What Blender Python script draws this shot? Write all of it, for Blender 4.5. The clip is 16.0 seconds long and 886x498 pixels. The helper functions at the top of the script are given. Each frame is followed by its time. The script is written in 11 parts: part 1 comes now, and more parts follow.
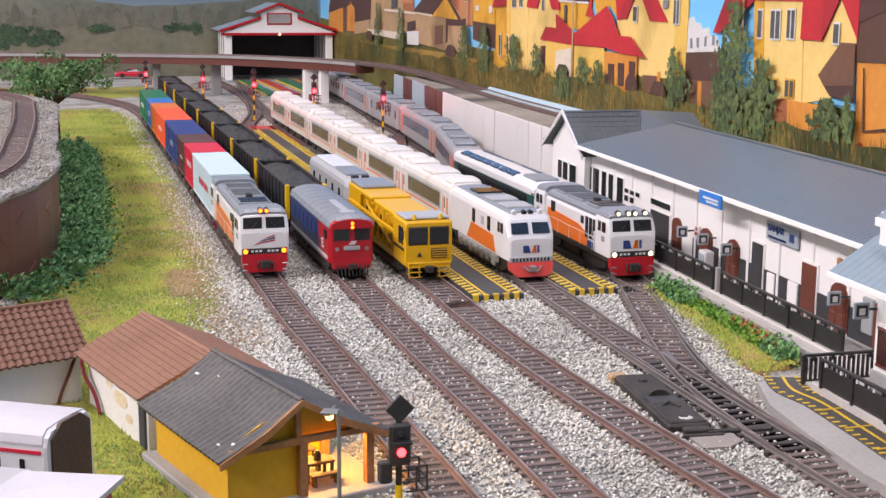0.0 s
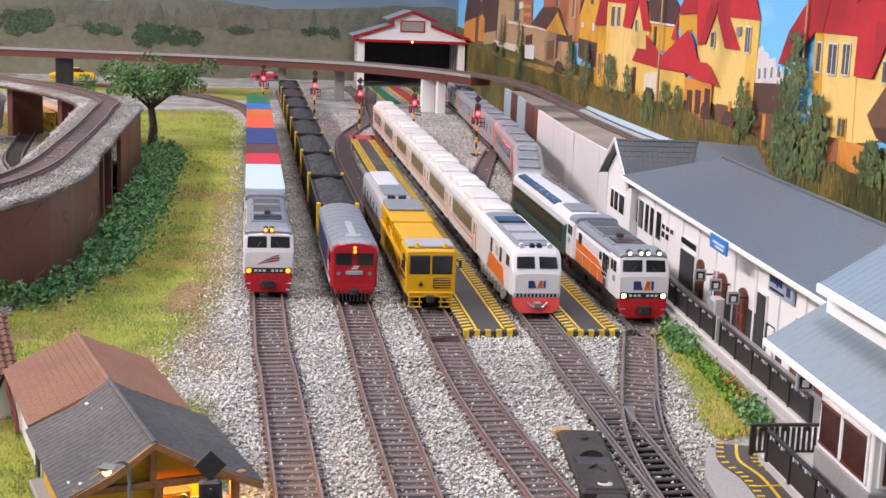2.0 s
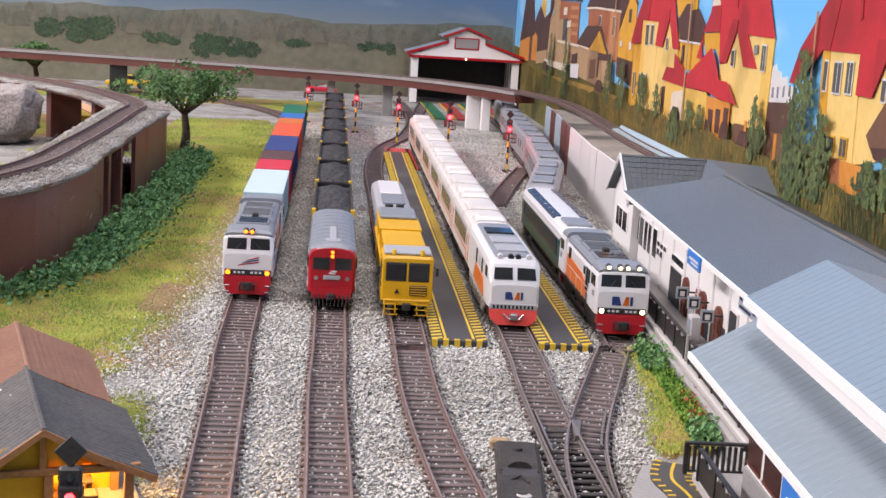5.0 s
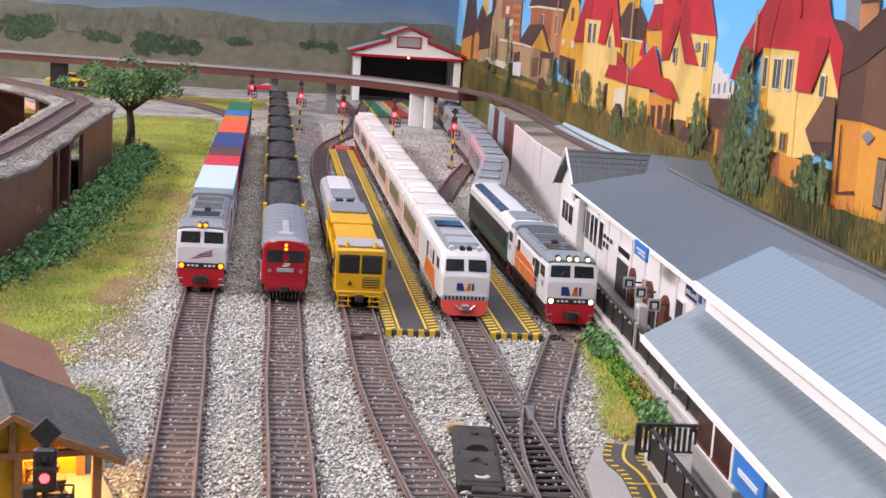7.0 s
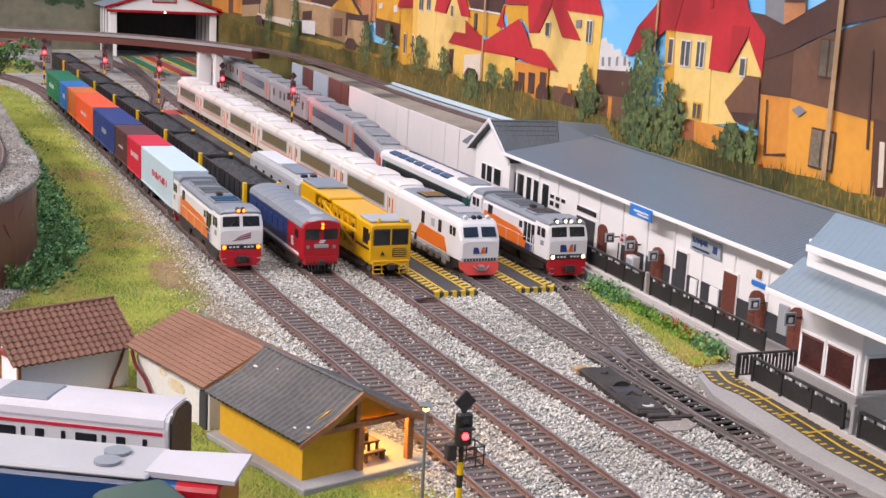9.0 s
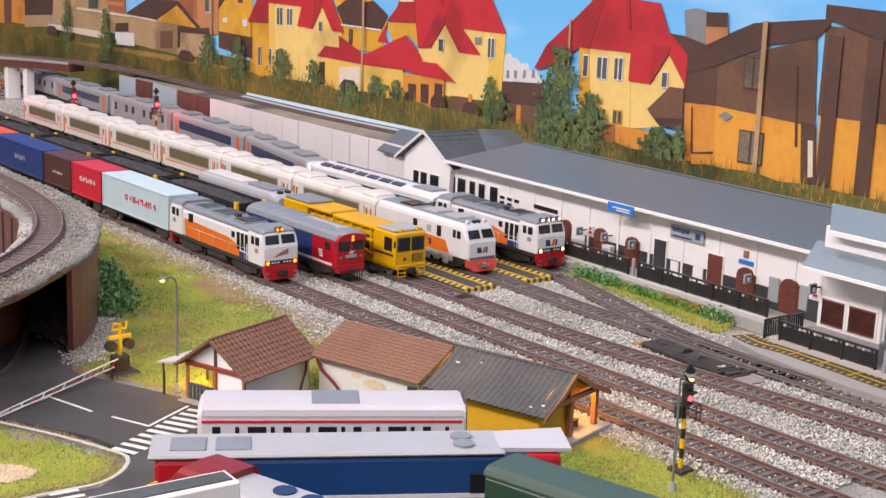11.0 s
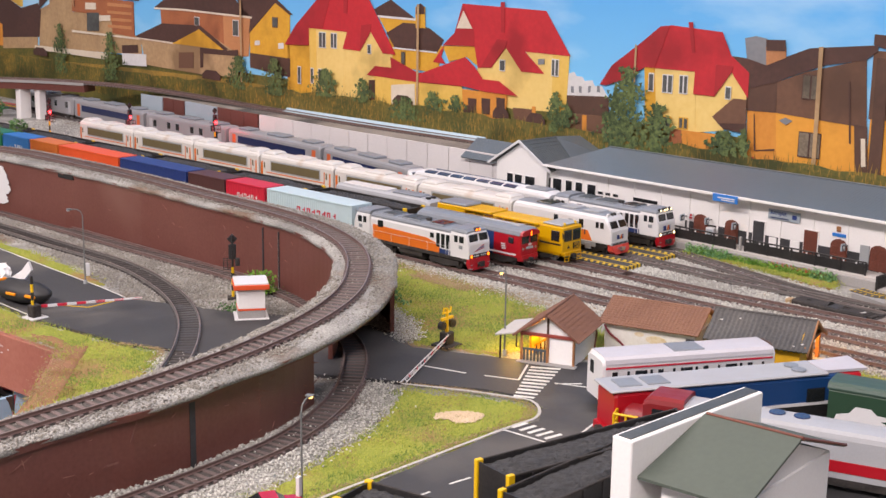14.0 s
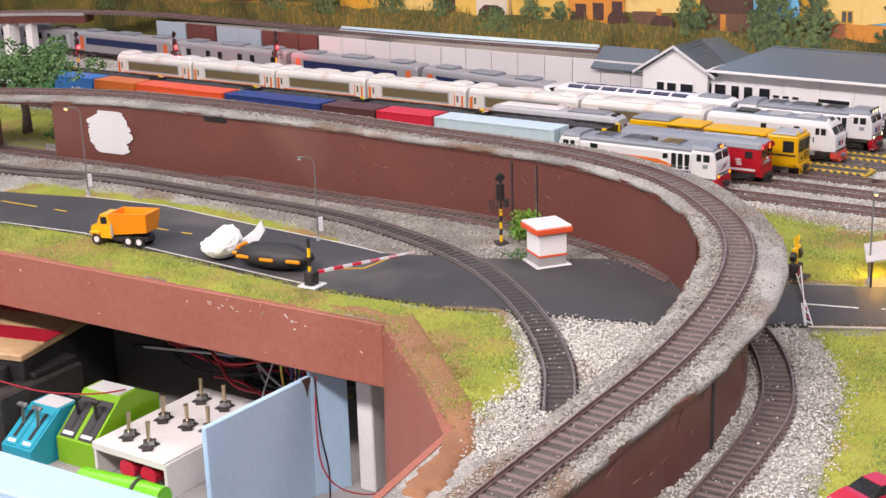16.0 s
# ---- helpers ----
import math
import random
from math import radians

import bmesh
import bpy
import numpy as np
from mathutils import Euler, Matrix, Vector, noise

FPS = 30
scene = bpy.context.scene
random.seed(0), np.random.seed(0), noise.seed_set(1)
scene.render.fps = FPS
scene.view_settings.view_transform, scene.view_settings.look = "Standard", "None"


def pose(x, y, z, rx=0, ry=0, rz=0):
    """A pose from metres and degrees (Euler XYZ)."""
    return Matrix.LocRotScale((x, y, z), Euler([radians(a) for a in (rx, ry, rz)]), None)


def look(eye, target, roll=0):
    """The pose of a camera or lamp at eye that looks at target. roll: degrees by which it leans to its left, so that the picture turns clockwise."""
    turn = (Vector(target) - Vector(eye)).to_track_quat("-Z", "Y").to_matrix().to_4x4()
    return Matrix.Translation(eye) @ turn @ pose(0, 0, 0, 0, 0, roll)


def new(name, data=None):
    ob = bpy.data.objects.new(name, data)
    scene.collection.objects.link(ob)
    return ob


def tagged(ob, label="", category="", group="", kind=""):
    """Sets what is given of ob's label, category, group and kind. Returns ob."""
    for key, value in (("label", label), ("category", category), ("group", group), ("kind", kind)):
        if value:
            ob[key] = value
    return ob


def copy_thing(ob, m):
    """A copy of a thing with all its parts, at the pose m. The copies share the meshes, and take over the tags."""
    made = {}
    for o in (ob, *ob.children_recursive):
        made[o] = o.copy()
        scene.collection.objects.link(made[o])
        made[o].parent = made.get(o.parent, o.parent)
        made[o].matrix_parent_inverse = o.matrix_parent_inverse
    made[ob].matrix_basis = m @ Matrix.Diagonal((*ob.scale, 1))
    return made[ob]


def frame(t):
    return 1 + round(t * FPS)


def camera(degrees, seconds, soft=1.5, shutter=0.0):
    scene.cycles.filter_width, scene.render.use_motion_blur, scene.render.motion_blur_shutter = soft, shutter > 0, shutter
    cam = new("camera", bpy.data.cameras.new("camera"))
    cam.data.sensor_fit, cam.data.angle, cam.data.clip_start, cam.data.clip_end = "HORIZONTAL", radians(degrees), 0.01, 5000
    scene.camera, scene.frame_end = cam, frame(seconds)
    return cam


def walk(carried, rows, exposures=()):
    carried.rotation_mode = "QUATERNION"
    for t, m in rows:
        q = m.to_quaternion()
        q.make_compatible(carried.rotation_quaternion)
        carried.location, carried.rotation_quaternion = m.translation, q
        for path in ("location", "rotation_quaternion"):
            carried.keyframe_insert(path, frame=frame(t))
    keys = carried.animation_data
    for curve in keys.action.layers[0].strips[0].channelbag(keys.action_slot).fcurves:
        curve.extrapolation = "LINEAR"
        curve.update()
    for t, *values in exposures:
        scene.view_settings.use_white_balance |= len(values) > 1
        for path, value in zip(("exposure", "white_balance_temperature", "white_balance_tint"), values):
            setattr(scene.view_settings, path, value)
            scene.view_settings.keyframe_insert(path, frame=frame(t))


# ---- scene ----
cam = camera(36.16, 16.0)
ROWS = [  # seconds, eye, target, roll
    (0, (-0.0149, -0.1091, 0.1818), (0.1484, 0.3539, 0.0873), 0.32),
    (0.5, (0.0045, -0.1167, 0.1858), (0.1559, 0.3507, 0.0931), 0.35),
    (1, (0.0089, -0.1099, 0.1939), (0.1461, 0.3622, 0.1026), 0.74),
    (1.5, (0.0475, -0.1074, 0.1970), (0.1650, 0.3699, 0.1053), 1.33),
    (2, (0.0930, -0.1109, 0.1940), (0.1947, 0.3696, 0.1001), 2.07),
    (2.5, (0.1025, -0.1099, 0.1943), (0.1903, 0.3730, 0.0992), 2.70),
    (3, (0.1134, -0.1119, 0.1968), (0.1914, 0.3728, 0.1017), 3.12),
    (3.5, (0.1280, -0.1136, 0.1948), (0.2023, 0.3719, 0.1011), 3.42),
    (4, (0.1471, -0.1117, 0.1897), (0.2203, 0.3743, 0.0976), 3.55),
    (6.5, (0.1555, -0.1125, 0.1849), (0.2362, 0.3741, 0.1031), 3.59),
    (7, (0.1440, -0.1251, 0.1839), (0.2397, 0.3581, 0.0980), 3.71),
    (7.5, (0.1022, -0.1408, 0.1872), (0.2253, 0.3349, 0.0945), 3.91),
    (8, (0.0119, -0.1463, 0.1971), (0.1632, 0.3202, 0.0996), 3.79),
    (8.5, (-0.0536, -0.1511, 0.2081), (0.1275, 0.3039, 0.1073), 3.51),
    (9, (-0.1287, -0.1696, 0.2206), (0.0898, 0.2680, 0.1168), 3.05),
    (11.5, (-0.5184, -0.1336, 0.2742), (-0.1862, 0.2253, 0.1702), 1.71),
    (12, (-0.6126, -0.1328, 0.2981), (-0.2738, 0.2202, 0.1951), 1.27),
    (12.5, (-0.6521, -0.1523, 0.3065), (-0.3063, 0.1938, 0.2034), 1.17),
    (13, (-0.7289, -0.1086, 0.3028), (-0.3727, 0.2264, 0.1986), 1.19),
    (13.5, (-0.7933, -0.0905, 0.3080), (-0.4294, 0.2352, 0.2009), 1.07),
    (14, (-0.8522, -0.0808, 0.3149), (-0.4784, 0.2325, 0.2048), 0.83),
    (14.5, (-0.9502, 0.0085, 0.3150), (-0.5627, 0.3033, 0.2014), 0.67),
    (15, (-1.0005, 0.0830, 0.3238), (-0.6053, 0.3646, 0.2037), 0.10),
    (15.5, (-0.9889, 0.1901, 0.3163), (-0.5878, 0.4593, 0.1873), -0.80),
    (16, (-0.9807, 0.3075, 0.3122), (-0.5746, 0.5611, 0.1680), -1.64),
]
walk(cam, [(t, look(eye, target, roll)) for t, eye, target, roll in ROWS],
     exposures=((0.0, 0.12, 6500, 10), (7.5, 0.12, 6500, 10), (9.0, 0.08, 6550, 10), (11.5, -0.08, 6750, 10), (13.5, -0.15, 6850, 10), (16.0, -0.03, 6650, 10)))
import collections


# ---- light and exposure: a room lit by ceiling lamps ----
world = bpy.data.worlds.new("room_air")
world.use_nodes = True
world.node_tree.nodes["Background"].inputs[0].default_value = (0.9, 0.95, 1.0, 1)
world.node_tree.nodes["Background"].inputs[1].default_value = 0.03
scene.world = world
scene.view_settings.exposure = 0.0


def ceiling_lamp(x, y, z, sx, sy, watts):
    data = bpy.data.lights.new("ceiling_lamp", "AREA")
    data.shape, data.size, data.size_y, data.energy, data.color = "RECTANGLE", sx, sy, watts, (1.0, 0.90, 0.925)
    lamp = new("ceiling_lamp", data)
    lamp.matrix_world = pose(x, y, z)


for lx, ly, watts in ((-1.75, -0.4, 53.0), (-1.75, 0.9, 50.0), (-1.75, 2.1, 44.0), (0.15, -0.15, 13.0), (0.45, 1.1, 9.0), (0.0, 2.2, 8.0)):
    ceiling_lamp(lx, ly, 1.62, 0.35, 0.8, watts)


# ---- building helpers (sizes in millimetres) ----
def mm(x, y, z=0.0, rz=0.0, rx=0.0, ry=0.0):
    return pose(x / 1000, y / 1000, z / 1000, rx, ry, rz)


class Geo:
    """Collects vertices and faces in millimetres."""

    def __init__(self):
        self.v, self.f, self.m = [], [], Matrix()

    def at(self, m=None):
        self.m = m or Matrix()
        return self

    def add(self, verts, faces):
        n = len(self.v)
        if self.m == Matrix():
            self.v += [tuple(p) for p in verts]
        else:
            self.v += [tuple(self.m @ Vector(p)) for p in verts]
        self.f += [tuple(n + i for i in q) for q in faces]
        return self

    def box(self, x0, x1, y0, y1, z0, z1, b=0.0):
        if b <= 0:
            v = [(x, y, z) for z in (z0, z1) for x, y in ((x0, y0), (x1, y0), (x1, y1), (x0, y1))]
            return self.add(v, [(3, 2, 1, 0), (4, 5, 6, 7), (0, 1, 5, 4), (1, 2, 6, 5), (2, 3, 7, 6), (3, 0, 4, 7)])
        b = min(b, (x1 - x0) / 2.1, (y1 - y0) / 2.1, (z1 - z0) / 2.1)

        def ring(z, i, c):
            a0, a1, c0, c1 = x0 + i, x1 - i, y0 + i, y1 - i
            return [(a0 + c, c0, z), (a1 - c, c0, z), (a1, c0 + c, z), (a1, c1 - c, z), (a1 - c, c1, z), (a0 + c, c1, z), (a0, c1 - c, z), (a0, c0 + c, z)]

        return self.loft([ring(z0, b, b * 0.5), ring(z0 + b, 0, b), ring(z1 - b, 0, b), ring(z1, b, b * 0.5)])

    def loft(self, rings, caps=True, closed=True):
        n, k = len(rings[0]), len(rings)
        v = [p for r in rings for p in r]
        f = []
        for a in range(k - 1):
            for i in range(n if closed else n - 1):
                j = (i + 1) % n
                f.append((a * n + i, a * n + j, (a + 1) * n + j, (a + 1) * n + i))
        if caps and closed:
            f += [tuple(reversed(range(n))), tuple((k - 1) * n + i for i in range(n))]
        return self.add(v, f)

    def prism(self, poly, axis, a0, a1):
        """A polygon in the two other axes (in xyz order), drawn out along axis."""
        def put(p, a):
            return {"x": (a, p[0], p[1]), "y": (p[0], a, p[1]), "z": (p[0], p[1], a)}[axis]

        return self.loft([[put(p, a0) for p in poly], [put(p, a1) for p in poly]])

    def cyl(self, p0, p1, r0, r1=None, n=8, caps=True):
        r1 = r0 if r1 is None else r1
        p0, p1 = Vector(p0), Vector(p1)
        d = (p1 - p0).normalized()
        u = d.orthogonal().normalized()
        w = d.cross(u)
        rings = [[tuple(p + (u * math.cos(2 * math.pi * i / n) + w * math.sin(2 * math.pi * i / n)) * r) for i in range(n)] for p, r in ((p0, r0), (p1, r1))]
        return self.loft(rings, caps)

    def tube(self, pts, r, n=6):
        pts = [Vector(p) for p in pts]
        side, rings = None, []
        for i, p in enumerate(pts):
            d = (pts[min(i + 1, len(pts) - 1)] - pts[max(i - 1, 0)]).normalized()
            side = d.orthogonal() if side is None else side - d * side.dot(d)
            side.normalize()
            w = d.cross(side)
            rings.append([tuple(p + (side * math.cos(2 * math.pi * k / n) + w * math.sin(2 * math.pi * k / n)) * r) for k in range(n)])
        return self.loft(rings)

    def ball(self, c, rx, ry=None, rz=None, n=8, k=5):
        ry, rz = ry or rx, rz or rx
        rings = []
        for a in range(k + 1):
            th = math.pi * (a + 0.001) / (k + 0.002)
            rings.append([(c[0] + rx * math.sin(th) * math.cos(2 * math.pi * i / n), c[1] + ry * math.sin(th) * math.sin(2 * math.pi * i / n), c[2] - rz * math.cos(th)) for i in range(n)])
        return self.loft(rings)

    def sweep(self, path, profile):
        """A profile (across, up) along a path of (x, y, z), kept upright."""
        rings = []
        for i, p in enumerate(path):
            a, b = path[max(i - 1, 0)], path[min(i + 1, len(path) - 1)]
            dx, dy = b[0] - a[0], b[1] - a[1]
            ln = math.hypot(dx, dy) or 1
            nx, ny = dy / ln, -dx / ln
            rings.append([(p[0] + nx * s, p[1] + ny * s, p[2] + h) for s, h in profile])
        return self.loft(rings)

    def mesh(self, name, smooth=False):
        me = bpy.data.meshes.new(name)
        me.from_pydata((np.array(self.v, dtype=float) * 0.001).tolist(), [], self.f)
        me.validate()
        if smooth:
            me.polygons.foreach_set("use_smooth", [True] * len(me.polygons))
        me.update()
        return me


def outward(me):
    bm = bmesh.new()
    bm.from_mesh(me)
    bmesh.ops.recalc_face_normals(bm, faces=bm.faces)
    bm.to_mesh(me)
    bm.free()


def part(name, geo, material, parent=None, label="", smooth=False, fix=True):
    me = geo.mesh(name, smooth)
    if fix and len(geo.f) < 20000:
        outward(me)
    me.materials.append(material)
    ob = new(name, me)
    if parent is not None:
        ob.parent = parent
    if label:
        tagged(ob, label)
    return ob


def thing(name, m, label, category, group="", kind=""):
    ob = new(name)
    ob.empty_display_size = 0.01
    ob.matrix_world = m
    return tagged(ob, label, category, group, kind)


def smooth_path(pts, step):
    """A Catmull-Rom curve through pts, cut into pieces about step long."""
    pts = [Vector(p) for p in pts]
    out = []
    for i in range(len(pts) - 1):
        p0, p1, p2, p3 = pts[max(i - 1, 0)], pts[i], pts[i + 1], pts[min(i + 2, len(pts) - 1)]
        n = max(1, round((p2 - p1).length / step))
        for k in range(n):
            t = k / n
            out.append(tuple(0.5 * (2 * p1 + (p2 - p0) * t + (2 * p0 - 5 * p1 + 4 * p2 - p3) * t * t + (3 * p1 - p0 - 3 * p2 + p3) * t ** 3)))
    out.append(tuple(pts[-1]))
    return out


def along(path, step):
    """Points at even steps on a path, with the direction there."""
    out, left = [], 0.0
    for a, b in zip(path, path[1:]):
        a, b = Vector(a), Vector(b)
        ln = (b - a).length
        while left < ln:
            out.append((a + (b - a) * (left / ln), (b - a).normalized()))
            left += step
        left -= ln
    return out

# ---- materials ----
def material(name, c1, c2=None, scale=120.0, fine=900.0, rough=0.6, metal=0.0, bump=0.15, spread=0.5, spec=0.5, island=False, dirt=None, dirt_amount=0.25, depth=0.0004):
    """A surface of two colours mixed by coarse and fine noise, with relief. dirt: a third colour in worn spots."""
    m = bpy.data.materials.new(name)
    m.use_nodes = True
    nt = m.node_tree
    nodes, links = nt.nodes, nt.links
    bsdf = nodes["Principled BSDF"]
    bsdf.inputs["Roughness"].default_value, bsdf.inputs["Metallic"].default_value = rough, metal
    bsdf.inputs["Specular IOR Level"].default_value = spec
    c2 = c2 or tuple(v * 0.8 for v in c1)
    coord = nodes.new("ShaderNodeTexCoord")
    big, small = nodes.new("ShaderNodeTexNoise"), nodes.new("ShaderNodeTexNoise")
    big.inputs["Scale"].default_value, small.inputs["Scale"].default_value = scale, fine
    big.inputs["Detail"].default_value, small.inputs["Detail"].default_value = 5, 3
    for n in (big, small):
        links.new(coord.outputs["Object"], n.inputs["Vector"])
    mean = nodes.new("ShaderNodeMath")
    mean.operation = "ADD"
    links.new(big.outputs["Fac"], mean.inputs[0])
    links.new(small.outputs["Fac"], mean.inputs[1])
    ramp = nodes.new("ShaderNodeMapRange")
    ramp.inputs["From Min"].default_value, ramp.inputs["From Max"].default_value = 1.0 - spread / 2, 1.0 + spread / 2
    links.new(mean.outputs[0], ramp.inputs["Value"])
    fac = ramp.outputs[0]
    if island:
        geo = nodes.new("ShaderNodeNewGeometry")
        add = nodes.new("ShaderNodeMath")
        add.operation = "MULTIPLY_ADD"
        add.inputs[1].default_value = 1.0
        links.new(geo.outputs["Random Per Island"], add.inputs[0])
        sub = nodes.new("ShaderNodeMath")
        sub.operation, sub.inputs[1].default_value = "SUBTRACT", 0.5
        links.new(fac, sub.inputs[0])
        links.new(sub.outputs[0], add.inputs[2])
        fac = add.outputs[0]
    mix = nodes.new("ShaderNodeMix")
    mix.data_type = "RGBA"
    mix.inputs["A"].default_value, mix.inputs["B"].default_value = (*c1, 1), (*c2, 1)
    links.new(fac, mix.inputs["Factor"])
    colour = mix.outputs["Result"]
    if dirt:
        spots = nodes.new("ShaderNodeTexNoise")
        spots.inputs["Scale"].default_value, spots.inputs["Detail"].default_value = scale * 0.45, 8
        links.new(coord.outputs["Object"], spots.inputs["Vector"])
        cut = nodes.new("ShaderNodeMapRange")
        cut.inputs["From Min"].default_value, cut.inputs["From Max"].default_value = 0.68 - dirt_amount, 0.78 - dirt_amount
        links.new(spots.outputs["Fac"], cut.inputs["Value"])
        over = nodes.new("ShaderNodeMix")
        over.data_type = "RGBA"
        over.inputs["B"].default_value = (*dirt, 1)
        links.new(cut.outputs[0], over.inputs["Factor"])
        links.new(colour, over.inputs["A"])
        colour = over.outputs["Result"]
    links.new(colour, bsdf.inputs["Base Color"])
    if bump:
        b = nodes.new("ShaderNodeBump")
        b.inputs["Strength"].default_value, b.inputs["Distance"].default_value = bump, depth
        links.new(small.outputs["Fac"], b.inputs["Height"])
        links.new(b.outputs["Normal"], bsdf.inputs["Normal"])
    return m


def paint(name, c, rough=0.35, k=0.88):
    return material(name, c, tuple(v * k for v in c), scale=60, fine=700, rough=rough, bump=0.05, spread=0.9)


def glow(name, c, strength):
    m = bpy.data.materials.new(name)
    m.use_nodes = True
    b = m.node_tree.nodes["Principled BSDF"]
    b.inputs["Base Color"].default_value = (*c, 1)
    b.inputs["Emission Color"].default_value = (*c, 1)
    b.inputs["Emission Strength"].default_value = strength
    return m


STONE = material("grey_ballast_stone", (0.66, 0.65, 0.60), (0.34, 0.335, 0.305), scale=14, fine=500, rough=0.95, bump=0.3, island=True)
STONE_DUSTY = material("dusty_deck_stone", (0.36, 0.34, 0.30), (0.20, 0.185, 0.165), scale=14, fine=500, rough=0.95, bump=0.3, island=True)
BALLAST = material("grey_ballast_bed", (0.46, 0.45, 0.42), (0.20, 0.195, 0.185), scale=25, fine=750, rough=0.97, bump=1.0, spread=0.45, depth=0.002, dirt=(0.20, 0.14, 0.10), dirt_amount=0.12)
BALLAST_DARK = material("weathered_ballast", (0.20, 0.19, 0.19), (0.09, 0.085, 0.085), scale=18, fine=700, rough=0.97, bump=0.9, spread=0.5, depth=0.0015)
GRASS = material("yellow_green_turf", (0.205, 0.25, 0.035), (0.36, 0.375, 0.06), scale=22, fine=650, rough=0.95, bump=1.0, spread=0.5, depth=0.002, dirt=(0.30, 0.175, 0.075), dirt_amount=0.19)
BLADE = material("turf_fibres", (0.22, 0.27, 0.035), (0.38, 0.39, 0.07), scale=25, fine=300, rough=0.95, bump=0, island=True)
BLADE_GREEN = material("green_turf_fibres", (0.10, 0.17, 0.025), (0.19, 0.25, 0.05), scale=25, fine=300, rough=0.95, bump=0, island=True)
BLADE_BROWN = material("dry_turf_fibres", (0.30, 0.20, 0.09), (0.20, 0.12, 0.055), scale=25, fine=300, rough=0.95, bump=0, island=True)
BUSH = material("dark_green_foliage", (0.05, 0.155, 0.06), (0.22, 0.40, 0.155), scale=40, fine=300, rough=0.9, bump=0, island=True)
BUSH_LIGHT = material("bright_green_foliage", (0.07, 0.20, 0.02), (0.20, 0.34, 0.05), scale=40, fine=300, rough=0.9, bump=0, island=True)
LEAF = material("tree_leaves", (0.04, 0.11, 0.035), (0.16, 0.28, 0.10), scale=40, fine=300, rough=0.9, bump=0, island=True)
FLOWER = material("orange_flowers", (0.52, 0.13, 0.05), (0.36, 0.07, 0.03), scale=40, fine=300, rough=0.8, bump=0, island=True)
BARK = material("bark", (0.05, 0.035, 0.03), (0.10, 0.07, 0.05), scale=150, fine=900, rough=0.95, bump=0.6)
RED_SOIL = material("red_brown_soil", (0.30, 0.15, 0.075), (0.20, 0.095, 0.05), scale=30, fine=700, rough=0.97, bump=0.8, spread=0.7)
PALE_SAND = material("pale_sand", (0.62, 0.50, 0.36), (0.52, 0.40, 0.27), scale=60, fine=900, rough=0.97, bump=0.5, spread=0.6)
SAND = material("bare_soil", (0.42, 0.31, 0.18), (0.30, 0.20, 0.11), scale=40, fine=900, rough=0.97, bump=0.7, spread=0.6)
ASPHALT = material("dark_asphalt", (0.052, 0.051, 0.054), (0.030, 0.030, 0.033), scale=14, fine=1500, rough=0.68, bump=0.4, spread=0.6, depth=0.0003, dirt=(0.085, 0.08, 0.076), dirt_amount=0.16)
LINE = material("white_road_paint", (0.75, 0.74, 0.70), (0.5, 0.5, 0.48), scale=80, fine=900, rough=0.7)
YELLOW_LINE = material("yellow_paint_line", (0.72, 0.50, 0.03), (0.55, 0.36, 0.03), scale=80, fine=900, rough=0.6)
BLACK_PAINT = material("black_paint", (0.012, 0.012, 0.013), (0.03, 0.028, 0.028), scale=60, fine=700, rough=0.45)
SLEEPER = material("brown_sleeper", (0.115, 0.085, 0.08), (0.19, 0.146, 0.138), scale=90, fine=900, rough=0.85, bump=0.3, spread=0.8)
TRACK_BED = material("dirty_track_bed", (0.11, 0.097, 0.09), (0.048, 0.042, 0.039), scale=20, fine=700, rough=0.97, bump=1.0, spread=0.5, depth=0.0012)
SLEEPER_DARK = material("black_turnout_sleeper", (0.03, 0.027, 0.027), (0.055, 0.045, 0.045), scale=90, fine=900, rough=0.8, bump=0.3, spread=0.8)
RAIL = material("rusty_rail", (0.125, 0.076, 0.068), (0.195, 0.13, 0.118), scale=60, fine=800, rough=0.55, metal=0.2, bump=0.15)
RAIL_GREY = material("dull_grey_rail", (0.13, 0.12, 0.115), (0.20, 0.185, 0.175), scale=60, fine=800, rough=0.45, metal=0.3, bump=0.15)
RAIL_TOP = material("worn_rail_head", (0.30, 0.25, 0.235), (0.19, 0.14, 0.13), scale=90, fine=800, rough=0.45, metal=0.4, bump=0.1)
MAROON = material("maroon_painted_board", (0.12, 0.040, 0.032), (0.165, 0.062, 0.05), scale=10, fine=400, rough=0.4, bump=0.12, spread=0.7, dirt=(0.18, 0.08, 0.065), dirt_amount=0.10)
SCUFF = material("faded_scuff", (0.24, 0.115, 0.095), (0.16, 0.06, 0.048), rough=0.7)
SCRATCH = material("pale_scratch", (0.34, 0.17, 0.14), (0.2, 0.085, 0.07), rough=0.8)
RUST_BOARD = material("brick_red_board", (0.27, 0.085, 0.055), (0.34, 0.125, 0.085), scale=10, fine=300, rough=0.55, bump=0.15, spread=0.7)
WHITE = material("white_painted_plaster", (0.86, 0.85, 0.835), (0.78, 0.77, 0.76), scale=20, fine=600, rough=0.65, bump=0.08, spread=0.9)
WHITE_OLD = material("stained_white_plaster", (0.74, 0.73, 0.70), (0.60, 0.58, 0.54), scale=14, fine=500, rough=0.75, bump=0.15, spread=0.8, dirt=(0.50, 0.40, 0.22), dirt_amount=0.08)
CONCRETE = material("grey_concrete", (0.36, 0.35, 0.34), (0.26, 0.255, 0.25), scale=18, fine=800, rough=0.9, bump=0.3, spread=0.7)
